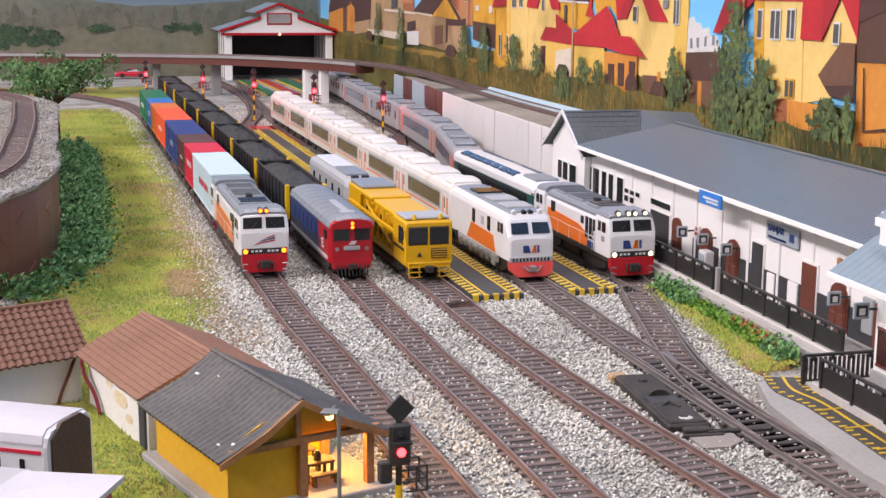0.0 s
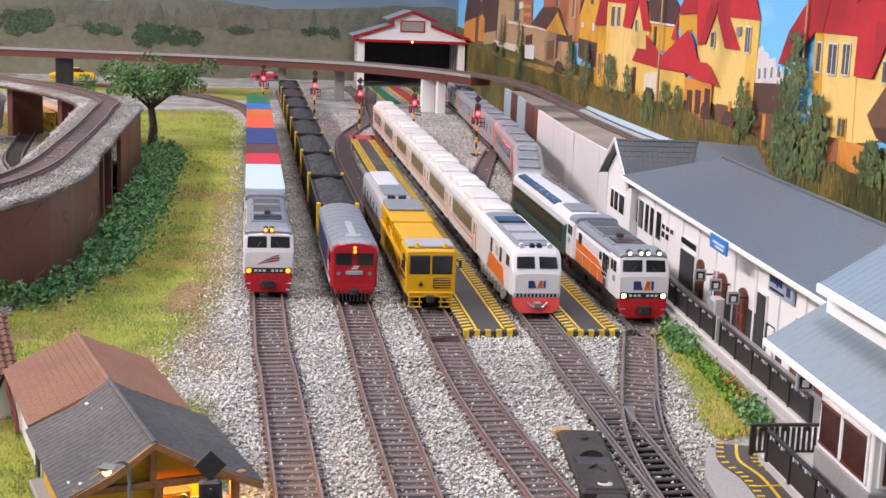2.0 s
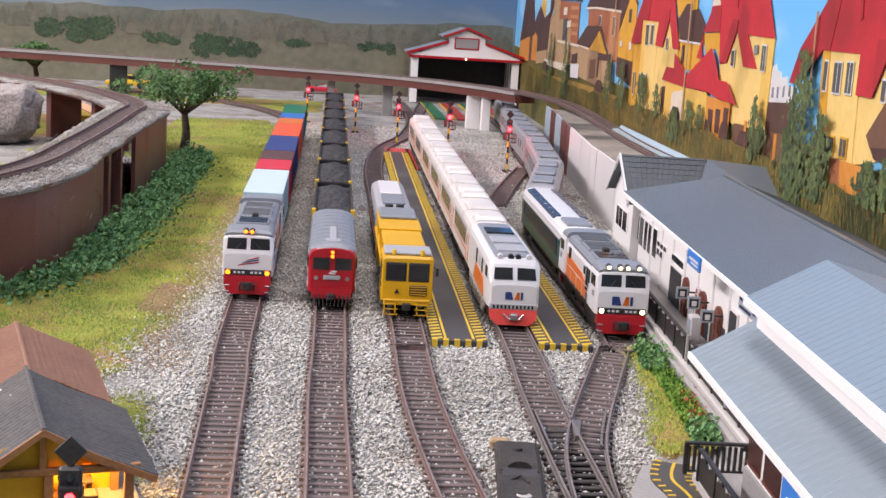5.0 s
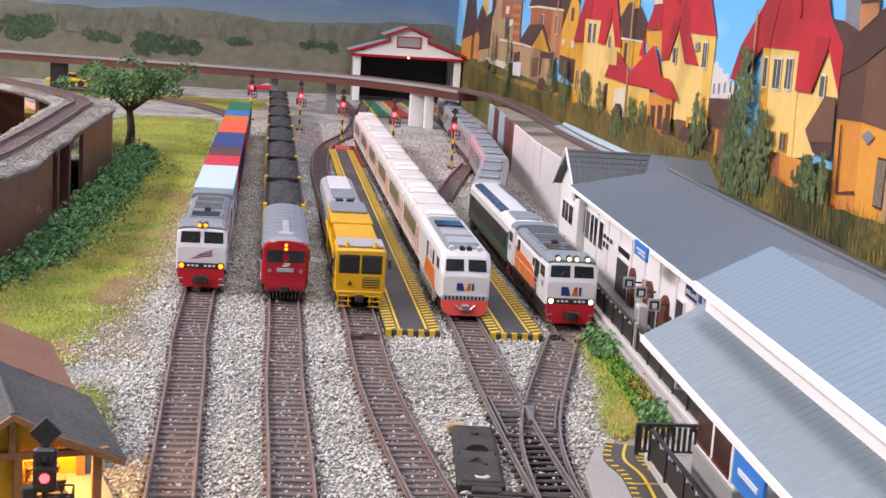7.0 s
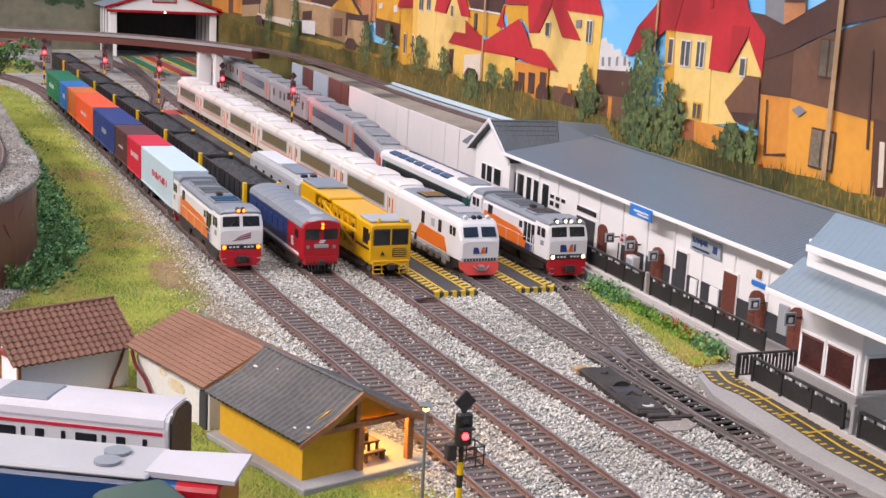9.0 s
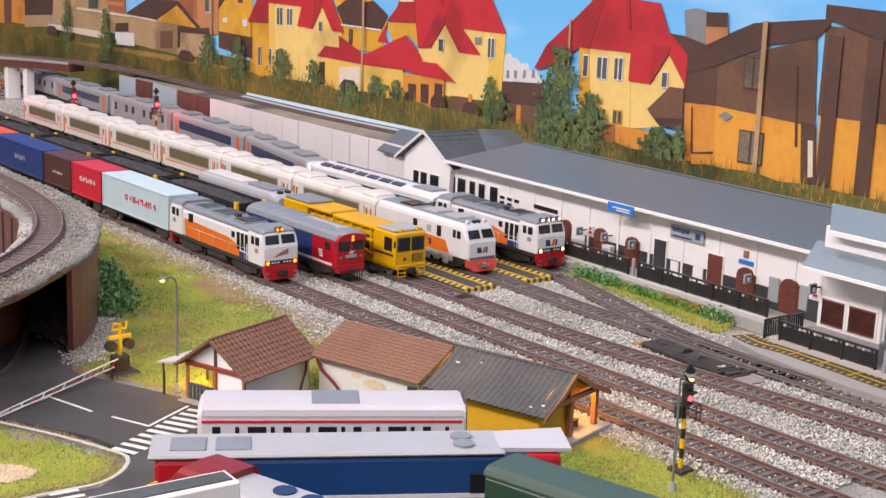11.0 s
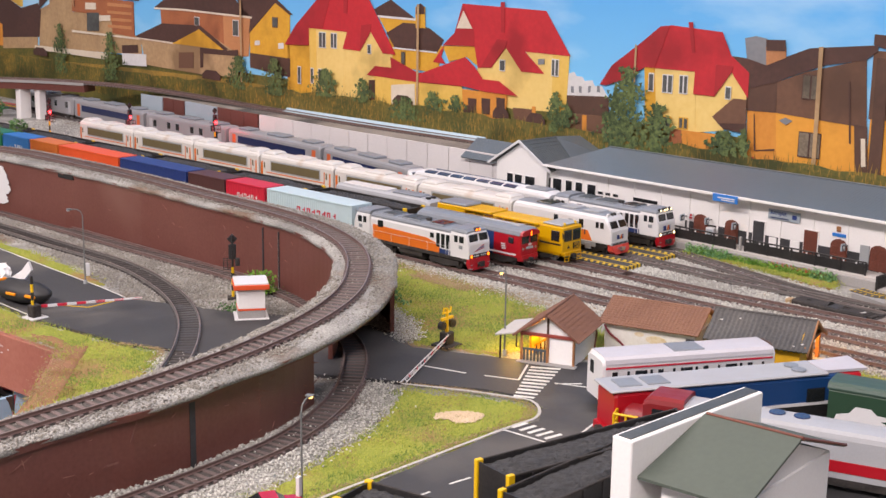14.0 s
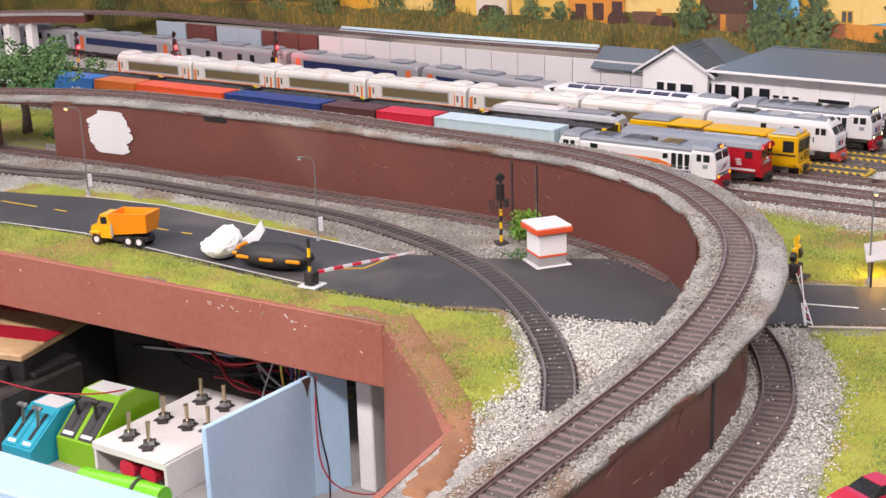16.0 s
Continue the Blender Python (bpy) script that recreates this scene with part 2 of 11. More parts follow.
PAVING = material("pale_platform_slab", (0.52, 0.50, 0.48), (0.40, 0.385, 0.37), scale=20, fine=800, rough=0.85, bump=0.2, spread=0.8)
ROOF_GREY = material("blue_grey_sheet_roof", (0.108, 0.132, 0.150), (0.086, 0.107, 0.125), scale=9, fine=300, rough=0.34, bump=0.06, spread=0.9)
ROOF_PALE = material("pale_blue_grey_roof", (0.21, 0.265, 0.30), (0.175, 0.22, 0.255), scale=9, fine=300, rough=0.38, bump=0.06, spread=0.9)
ROOF_DARK = material("dark_slate_tiles", (0.045, 0.055, 0.06), (0.075, 0.085, 0.09), scale=40, fine=500, rough=0.55, bump=0.2)
ROOF_BROWN = material("brown_tile_roof", (0.20, 0.095, 0.06), (0.14, 0.065, 0.045), scale=30, fine=500, rough=0.75, bump=0.2, spread=0.7)
ROOF_TAN = material("light_brown_tile_roof", (0.27, 0.14, 0.09), (0.20, 0.10, 0.065), scale=30, fine=500, rough=0.75, bump=0.2, spread=0.7)
ROOF_ASH = material("weathered_black_tin_roof", (0.050, 0.050, 0.052), (0.115, 0.11, 0.105), scale=30, fine=500, rough=0.7, bump=0.2, spread=0.7)
YELLOW_WALL = material("ochre_yellow_plaster", (0.66, 0.37, 0.015), (0.55, 0.29, 0.012), scale=15, fine=400, rough=0.6, bump=0.1, spread=0.8)
WOOD = material("orange_brown_timber", (0.36, 0.17, 0.07), (0.25, 0.11, 0.045), scale=40, fine=600, rough=0.7, bump=0.2)
DARKWOOD = material("dark_timber", (0.06, 0.035, 0.025), (0.10, 0.06, 0.04), scale=40, fine=600, rough=0.7, bump=0.2)
DOOR_BROWN = material("red_brown_door", (0.17, 0.050, 0.03), (0.12, 0.035, 0.022), scale=60, fine=500, rough=0.5)
GLASS_DARK = material("dark_window_glass", (0.012, 0.014, 0.016), (0.02, 0.022, 0.025), rough=0.12, bump=0)
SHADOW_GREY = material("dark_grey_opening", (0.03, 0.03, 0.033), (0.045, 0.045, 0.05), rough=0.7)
CHASSIS = material("sooty_black_underframe", (0.016, 0.014, 0.014), (0.045, 0.038, 0.034), scale=90, fine=700, rough=0.75, bump=0.2)
RAILCAR_GREY = paint("railcar_grey_paint", (0.29, 0.295, 0.31), 0.4)
SILVER = paint("silver_grey_paint", (0.40, 0.41, 0.43), 0.35)
ROOF_LOCO = material("grey_loco_roof", (0.235, 0.26, 0.29), (0.18, 0.20, 0.23), scale=40, fine=500, rough=0.4, bump=0.08, spread=0.9)
STEEL = material("bare_steel", (0.45, 0.45, 0.46), (0.35, 0.35, 0.36), rough=0.3, metal=0.9, bump=0.05)
LOCO_WHITE = paint("glossy_white_paint", (0.70, 0.70, 0.71), 0.28, 0.92)
LOCO_ORANGE = paint("orange_livery", (0.70, 0.16, 0.02), 0.3)
LOCO_RED = paint("red_livery", (0.41, 0.008, 0.018), 0.28)
LOCO_BLUE = paint("navy_livery", (0.018, 0.04, 0.14), 0.3)
SALMON = paint("salmon_red_paint", (0.68, 0.07, 0.055), 0.35)
YELLOW_LOCO = paint("yellow_machine_paint", (0.70, 0.385, 0.004), 0.32, 0.9)
YELLOW = paint("yellow_paint", (0.80, 0.50, 0.01), 0.4)
TEAL = paint("dark_teal_livery", (0.012, 0.07, 0.065), 0.3)
BLUE_SIGN = paint("blue_sign_paint", (0.03, 0.20, 0.62), 0.4)
GREY_SIGN = paint("grey_blue_sign", (0.36, 0.42, 0.47), 0.4)
SKYLIGHT = paint("dark_blue_panel", (0.045, 0.075, 0.13), 0.2)
COAL = material("coal", (0.014, 0.014, 0.015), (0.07, 0.07, 0.073), scale=300, fine=1100, rough=0.75, bump=1.0, spread=0.7, depth=0.0015)
C_LIGHT = paint("pale_blue_container", (0.50, 0.63, 0.68), 0.5)
C_RED = paint("crimson_container", (0.58, 0.02, 0.05), 0.45)
C_DARK = paint("maroon_brown_container", (0.09, 0.035, 0.035), 0.5)
C_NAVY = paint("navy_container", (0.022, 0.045, 0.19), 0.45)
C_ORANGE = paint("red_orange_container", (0.75, 0.10, 0.03), 0.45)
C_TAN = paint("burnt_orange_container", (0.62, 0.16, 0.03), 0.5)
C_BLUE = paint("blue_container", (0.03, 0.17, 0.50), 0.45)
C_GREEN = paint("green_container", (0.01, 0.16, 0.07), 0.45)
COACH_WHITE = material("cream_white_coach", (0.66, 0.64, 0.61), (0.60, 0.575, 0.54), scale=60, fine=700, rough=0.35, bump=0.05, spread=0.9, dirt=(0.55, 0.48, 0.42), dirt_amount=0.05)
BRONZE_GLASS = paint("bronze_window_band", (0.16, 0.13, 0.07), 0.2)
NAVY_GLASS = paint("navy_window_band", (0.02, 0.03, 0.09), 0.15)
ORANGE_DOOR = paint("orange_door", (0.62, 0.13, 0.04), 0.4)
ARMY = paint("army_green", (0.022, 0.06, 0.032), 0.45)
GREY_PIPE = paint("grey_plastic", (0.35, 0.37, 0.38), 0.5)
RED_LIGHT = glow("red_signal_light", (1.0, 0.025, 0.03), 12.0)
WARM_LIGHT = glow("warm_lamp", (1.0, 0.66, 0.2), 3.5)
AMBER_LIGHT = glow("amber_lamp", (1.0, 0.17, 0.008), 4.5)
HEAD_LIGHT = glow("headlamp", (1.0, 0.82, 0.45), 3.0)

# ---- room around the layout ----
def slab(name, x0, x1, y0, y1, z0, z1, mat, label):
    return tagged(part(name, Geo().box(x0, x1, y0, y1, z0, z1), mat), label, name.split("_")[0], kind="structure")


slab("floor", -2600, 1100, -2100, 3400, -960, -900, CONCRETE, "plain grey concrete room floor under the layout")
slab("ceiling", -2600, 1100, -2100, 3400, 1700, 1760, WHITE, "plain white ceiling above the layout")
# the walls stay out of view; their grey is set to lower bounced light
ROOM_WALL = material("low_bounce_wall_grey", (0.34, 0.34, 0.35), (0.29, 0.29, 0.30), scale=4, fine=200, rough=0.8, bump=0.1, spread=0.8)
slab("wall_west", -2660, -2600, -2100, 3400, -900, 1700, ROOM_WALL, "unseen grey room wall")
slab("wall_east", 1100, 1160, -2100, 3400, -900, 1700, ROOM_WALL, "unseen grey room wall behind the backdrop")
slab("wall_south", -2600, 1100, -2160, -2100, -900, 1700, ROOM_WALL, "unseen grey room wall")
slab("wall_north", -2600, 1100, 3400, 3460, -900, 1700, ROOM_WALL, "unseen grey room wall behind the backdrop")

# ---- the board that carries the layout ----
BOARD = [(-900, -400), (900, -400), (900, 2950), (-262, 2950), (-262, 803), (-300, 765), (-395, 672), (-900, 640)]
ground = tagged(part("ground", Geo().prism(BOARD, "z", -14, -2.2), BALLAST), "grey gravelled layout board, flat, carrying tracks and buildings", "ground", kind="structure")

for x, y in ((-860, -360), (-100, -360), (860, -360), (-860, 560), (860, 700), (60, 780), (860, 1800), (-220, 1900), (-220, 2900), (860, 2900)):
    tagged(part("table_leg", Geo().box(x - 25, x + 25, y - 25, y + 25, -900, -14, 2), WOOD), "square timber leg under the layout board", "table leg", "layout legs")


def inside(p, poly):
    x, y, hit = p[0], p[1], False
    for (x0, y0), (x1, y1) in zip(poly, poly[1:] + poly[:1]):
        if (y0 > y) != (y1 > y) and x < (x1 - x0) * (y - y0) / (y1 - y0) + x0:
            hit = not hit
    return hit


def sheet(name, poly, cell, z, rise, mat, label, category):
    """A rough, uneven sheet of ground inside a polygon."""
    xs, ys = [p[0] for p in poly], [p[1] for p in poly]
    nx, ny = int((max(xs) - min(xs)) / cell) + 1, int((max(ys) - min(ys)) / cell) + 1
    geo, index = Geo(), {}

    def corner(i, j):
        if (i, j) not in index:
            x, y = min(xs) + i * cell, min(ys) + j * cell
            n = noise.noise((x * 0.05, y * 0.05, z)) * 0.6 + noise.noise((x * 0.31, y * 0.31, z + 5)) * 0.4
            index[i, j] = len(geo.v)
            jit = cell * 0.35
            geo.v.append((x + noise.noise((x, y, 1.5)) * jit, y + noise.noise((x, y, 7.5)) * jit, z + rise * n))
        return index[i, j]

    for i in range(nx):
        for j in range(ny):
            x, y = min(xs) + (i + 0.5) * cell, min(ys) + (j + 0.5) * cell
            w = noise.noise((x * 0.06, y * 0.06, 3.3)) * 6
            if inside((x + w, y + w), poly):
                geo.f.append((corner(i, j), corner(i + 1, j), corner(i + 1, j + 1), corner(i, j + 1)))
    used = collections.Counter(v for q in geo.f for v in q)
    geo.v = [(x, y, h if used[k] > 3 else -2.6) for k, (x, y, h) in enumerate(geo.v)]
    return tagged(part(name, geo, mat, smooth=True, fix=False), label, category, kind="structure")


def scatter(name, spots, make, mat, label, category, parent=None):
    """Many small solids joined into one mesh: spots of (x, y, z, size)."""
    verts, faces, n = [], [], 0
    for x, y, z, s in spots:
        v, f = make(s)
        verts += [(x + a, y + b, z + c) for a, b, c in v]
        faces += [tuple(n + i for i in q) for q in f]
        n += len(v)
    geo = Geo()
    geo.v, geo.f = verts, faces
    ob = part(name, geo, mat, parent, fix=False)
    return tagged(ob, label, category, kind="stuff")


RNG = random.Random(11)


def pebble(s):
    a = RNG.uniform(0, 6.28)
    c, d = math.cos(a), math.sin(a)
    j = [RNG.uniform(0.55, 1.15) * s for _ in range(6)]
    pts = [(j[0], 0, 0), (0, j[1], 0), (-j[2], 0, 0), (0, -j[3], 0)]
    v = [(x * c - y * d, x * d + y * c, RNG.uniform(-0.2, 0.3) * s) for x, y, _ in pts] + [(RNG.uniform(-0.3, 0.3) * s, RNG.uniform(-0.3, 0.3) * s, j[4] * 0.75), (0, 0, -0.6 * s)]
    return v, [(0, 1, 4), (1, 2, 4), (2, 3, 4), (3, 0, 4), (1, 0, 5), (2, 1, 5), (3, 2, 5), (0, 3, 5)]


def leaf(s):
    n = Vector((RNG.gauss(0, 1), RNG.gauss(0, 1), RNG.gauss(0.4, 1))).normalized()
    u = n.orthogonal().normalized()
    w = n.cross(u)
    v = [tuple(u * s), tuple(w * s * 0.6 + n * s * 0.25), tuple(-u * s * 0.8), tuple(-w * s * 0.6 + n * s * 0.2)]
    return v, [(0, 1, 2), (0, 2, 3)]


# ---- railway tracks ----
def sleeper_mesh(mat):
    geo = Geo().box(-11.2, 11.2, -1.45, 1.45, -1.6, 0.9, 0.35)
    me = geo.mesh("sleeper")
    outward(me)
    me.materials.append(mat)
    return me


SLEEPER_MESH, SLEEPER_MESH_DARK = sleeper_mesh(SLEEPER), sleeper_mesh(SLEEPER_DARK)
TRACK_LINES = []


def track(name, pts, label, single=None, step=7.4, start=-9999, rails=True, dark=False, steel=None):
    """A track along pts (x, y, base height). single: a test for where sleepers are objects of their own."""
    path = smooth_path(pts, 12)
    TRACK_LINES.append(np.array([tuple(p) for p, d in along(path, 8.0)]))
    root = thing(name, Matrix(), label, "railway track", "railway tracks")
    steel = steel or (RAIL_GREY if dark else RAIL)
    if rails:
        for side in (-1, 1):
            c = side * 8.7
            part("rail", Geo().sweep(path, [(c - 1.0, 0.8), (c + 1.0, 0.8), (c + 0.9, 1.3), (c + 0.35, 1.5), (c + 0.35, 2.5), (c + 0.55, 2.7), (c + 0.55, 3.05), (c - 0.55, 3.05), (c - 0.55, 2.7), (c - 0.35, 2.5), (c - 0.35, 1.5), (c - 0.9, 1.3)]), steel, root)
            part("rail_head", Geo().sweep(path, [(c - 0.48, 3.0), (c + 0.48, 3.0), (c + 0.42, 3.35), (c - 0.42, 3.35)]), RAIL_TOP, root, "worn shiny rail head")
    part("track_bed", Geo().sweep(path, [(-10.4, -1.4), (10.4, -1.4), (9.6, 0.1), (-9.6, 0.1)]), TRACK_BED, root, "dirty brown ballast between the rails")
    rest = Geo()
    for p, d in along(path, step):
        if p.y < start or (pts is T4 and 332 < p.y < 472):
            continue
        turn = math.degrees(math.atan2(-d.x, d.y)) + RNG.uniform(-1.2, 1.2)
        m = mm(p.x + RNG.uniform(-0.4, 0.4), p.y, p.z + RNG.uniform(-0.2, 0.15), turn)
        if single and single(p):
            ob = new("sleeper", SLEEPER_MESH_DARK if dark else SLEEPER_MESH)
            ob.parent, ob.matrix_basis = root, m
        else:
            rest.at(pose(p.x, p.y, p.z, 0, 0, turn)).box(-11.2, 11.2, -1.45, 1.45, -1.6, 0.9)
    if rest.f:
        tagged(part("sleeper_bed", rest.at(), SLEEPER_DARK if dark else SLEEPER, root), "closely spaced brown sleepers", kind="stuff")
    return root


def near_yard(p):
    return 230 < p.y < 640


T1 = [(128, -300, 0), (133, 150, 0), (141, 300, 0), (146, 430, 0), (150, 540, 0), (154, 650, 0), (185, 1150, 0), (216, 1650, 0), (226, 1900, 0), (210, 2100, 0), (140, 2280, 0), (0, 2420, 0), (-300, 2520, 0)]
T2 = [(176, -300, 0), (181, 150, 0), (185, 292, 0), (191, 400, 0), (197, 520, 0), (206, 650, 0), (237, 1150, 0), (268, 1650, 0), (290, 2030, 0), (310, 2400, 0)]
T3 = [(262, -300, 0), (252, 150, 0), (245, 270, 0), (241, 400, 0), (242, 510, 0), (248, 610, 0), (251, 650, 0), (282, 1150, 0), (300, 1420, 0), (330, 1640, 0), (385, 1850, 0), (430, 2150, 0), (450, 2550, 0)]
T4 = [(274, -300, 0), (280, 150, 0), (287, 267, 0), (292, 377, 0), (298, 467, 0), (304, 540, 0), (314, 650, 0), (348, 1150, 0), (382, 1650, 0), (430, 2100, 0), (500, 2550, 0)]
T5 = [(289.5, 325, 0), (292.5, 360, 0), (298, 401, 0), (306, 441, 0), (317.5, 480, 0), (332, 522, 0), (349, 570, 0), (364, 612, 0), (376, 650, 0), (404, 1010, 0), (459, 1222, 0), (497, 1460, 0), (524, 1690, 0), (560, 1940, 0), (585, 2250, 0), (600, 2550, 0)]
yard_label = "rusty brown model railway track on grey stone ballast"
for name, pts in (("railway_track", T1), ("railway_track", T2), ("railway_track", T3), ("railway_track", T4), ("railway_track", T5)):
    track(name, pts, yard_label, near_yard, 7.4, 440 if pts is T5 else -9999, steel=RAIL_GREY if pts in (T4, T5) else None)
turnout = thing("turnout", Matrix(), "weathered black turnout sleepers and check rails in the yard throat", "turnout")
T4_PATH, T5_PATH = [along(smooth_path(q, 12), 1.0) for q in (T4, T5)]


def x_at(path, y):
    return min(path, key=lambda q: abs(q[0].y - y))[0].x


for k in range(19):
    yk = 335 + k * 7.3
    xa, xb = x_at(T4_PATH, yk), x_at(T5_PATH, yk)
    part("sleeper", Geo().at(pose(0, 0, 0)).box(xa - 11.5, max(xb, xa) + 11.5, yk - 1.5, yk + 1.5, -1.6, 1.0, 0.3), SLEEPER_DARK, turnout)
part("check_rail", Geo().sweep([(x_at(T4_PATH, y) - 6.6, y, 0) for y in (432, 450, 470, 490)], [(-0.5, 0.9), (0.5, 0.9), (0.5, 3.2), (-0.5, 3.2)]), RAIL_GREY, turnout, "grey check rail")
part("check_rail", Geo().sweep([(x_at(T5_PATH, y) + 6.6, y, 0) for y in (440, 458, 476, 494)], [(-0.5, 0.9), (0.5, 0.9), (0.5, 3.2), (-0.5, 3.2)]), RAIL_GREY, turnout, "grey check rail")
part("frog", Geo().loft([[(303.2, 452, 0.9), (306, 452, 0.9), (305.6, 452, 3.3), (303.6, 452, 3.3)], [(306.5, 476, 0.9), (313, 476, 0.9), (312, 476, 3.3), (307.2, 476, 3.3)]]), RAIL_GREY, turnout, "steel frog")
track("railway_track", [(398, 1180, 0), (440, 1330, 0), (470, 1430, 0), (492, 1500, 0)], "weathered siding track between the platforms")

INNER_A = [(-70, 1750, 0), (-63, 1416, 0), (-44, 1274, 0), (-51, 1124, 0), (-61, 988, 0), (-94, 880, 0), (-135, 804, 0), (-186, 743, 0), (-240, 694, 0), (-292, 657, 0), (-345, 630, 0)]
INNER_B = [(5, 1650, 0), (4, 1500, 0), (8, 1335, 0), (0, 1175, 0), (-8, 1034, 0), (-14, 908, 0), (-28, 792, 0), (-58, 716, 0), (-95, 660, 0)]
OUTER = [(-60, 712, 0), (-108, 634, 0), (-168, 579, 0), (-225, 545, 0), (-285, 524, 0), (-346, 518, 0), (-420, 517, 0), (-700, 515, 0)]
track("railway_track", INNER_A, "dark curved track that crosses the asphalt road", lambda p: p.y < 1100, dark=True)
track("railway_track", INNER_B, "brown track on ballast along the maroon wall")
track("railway_track", OUTER, "brown curved track at the foot of the viaduct wall", lambda p: p.x > -480)

# ---- ballast and gravel ----
YARD = [(112, -300), (440, -300), (330, 300), (333, 430), (350, 500), (378, 600), (402, 680), (440, 900), (470, 1000), (540, 1440), (580, 2100), (600, 2600), (230, 2600), (210, 2000), (190, 1700), (158, 1200), (140, 900), (122, 640), (112, 450)]
sheet("ballast", YARD, 5, -1.0, 1.6, BALLAST, "grey stone ballast bed under the yard tracks", "ballast")
LOOP_BALLAST = [(-130, 890), (-108, 960), (-85, 1050), (-70, 1150), (-75, 1340), (-100, 1750), (40, 1750), (45, 1300), (40, 1000), (10, 800), (-40, 700), (-90, 660), (-70, 720), (-100, 800)]
sheet("ballast", LOOP_BALLAST, 5, -0.8, 1.4, BALLAST, "grey stone ballast under the tracks inside the loop", "ballast")
OUT_BALLAST = [(-172, 600), (-163, 582), (-147, 553), (-185, 525), (-235, 498), (-330, 480), (-430, 468), (-800, 470), (-800, 560), (-300, 555), (-220, 578)]
GAP_BALLAST = [(-64, 684), (-52, 652), (-70, 618), (-52, 612), (-20, 640), (20, 720), (-20, 740)]
sheet("ballast", OUT_BALLAST, 5, -0.9, 1.6, BALLAST, "grey stone ballast shoulder at the foot of the viaduct", "ballast")
sheet("ballast", GAP_BALLAST, 4, 0.3, 1.6, BALLAST, "grey stone bank beside the track under the viaduct", "ballast")
BAY_BALLAST = [(-205, 742), (-200, 690), (-184, 628), (-260, 600), (-420, 590), (-420, 640), (-360, 672), (-320, 668), (-260, 700)]
sheet("soil", [(-258, 860), (-262, 803), (-300, 765), (-395, 672), (-470, 658), (-470, 640), (-400, 652), (-352, 680), (-292, 740), (-248, 784), (-244, 840)], 3, 0.5, 0.9, RED_SOIL, "bare red-brown soil along the bank edge", "soil")
sheet("ballast", BAY_BALLAST, 5, -0.9, 1.6, BALLAST, "pale grey gravel round the curved track end", "ballast")

# ---- turf ----
TURF = {
    "left": [(-62, 615), (-37, 546), (0, 525), (60, 500), (100, 560), (100, 625), (118, 645), (128, 740), (146, 890), (162, 1100), (182, 1350), (200, 1600), (208, 1800), (190, 2000), (60, 1980), (20, 1700), (60, 1500), (40, 1300), (0, 900), (-20, 800), (-20, 680)],
    "huts": [(0, 200), (112, 200), (120, 420), (112, 520), (60, 510), (-5, 520), (20, 430), (-10, 300)],
    "station": [(386, 622), (366, 445), (336, 432), (345, 470), (357, 505), (370, 580), (378, 622)],
    "island": [(-150, 546), (-115, 470), (-121, 443), (-140, 431), (-174, 437), (-325, 440), (-520, 442), (-520, 462), (-430, 466), (-330, 480), (-234, 500), (-180, 528)],
    "edge": [(-206, 1250), (-200, 1150), (-212, 1047), (-222, 951), (-228, 888), (-220, 777), (-210, 739), (-262, 700), (-318, 668), (-388, 673), (-300, 763), (-262, 803), (-262, 940), (-262, 1300), (-262, 1800), (-212, 1800)],
    "strip": [(-129, 1345), (-108, 1250), (-96, 1155), (-112, 1040), (-124, 950), (-112, 950), (-88, 1050), (-78, 1150), (-86, 1340)],
    "far": [(-300, 2300), (0, 2330), (140, 2290), (200, 2200), (280, 2200), (300, 2450), (150, 2460), (-300, 2620)],
    "glade": [(-150, 1640), (-90, 1650), (-40, 1690), (-10, 1800), (-20, 1930), (-170, 1930)],
    "loop": [(-110, 1420), (-60, 1650), (40, 1660), (60, 1480), (30, 1440), (-20, 1520), (-60, 1560)],
}
for key, poly in TURF.items():
    sheet("grass_ground", poly, 5, -0.3 if key != "station" else 1.5, 1.2, GRASS, "yellow-green scatter turf with bare brown spots", "grass")


def fill(poly, count, size, z, rng):
    xs, ys = [p[0] for p in poly], [p[1] for p in poly]
    out = []
    while len(out) < count:
        p = (rng.uniform(min(xs), max(xs)), rng.uniform(min(ys), max(ys)))
        if inside(p, poly):
            out.append((*p, z + rng.uniform(-0.2, 0.3), rng.uniform(*size)))
    return out


# ---- asphalt road ----
ROAD = [(-128, 1800), (-129, 1340), (-109, 1247), (-97, 1151), (-115, 1038), (-125, 942), (-134, 891), (-104, 800), (-64, 720), (-40, 660), (-73, 603), (-31, 493), (0, 470), (15, 430), (0, 380), (0, 150), (-880, 150), (-880, 430), (-325, 436), (-174, 433), (-143, 427), (-121, 440), (-108, 462), (-115, 495), (-143, 552), (-184, 631), (-200, 699), (-205, 740), (-220, 777), (-228, 888), (-222, 951), (-212, 1047), (-200, 1153), (-208, 1249), (-215, 1800)]
road = tagged(part("road", Geo().prism(ROAD, "z", -3, 0.5), ASPHALT), "dark asphalt model road with white markings", "road", kind="structure")

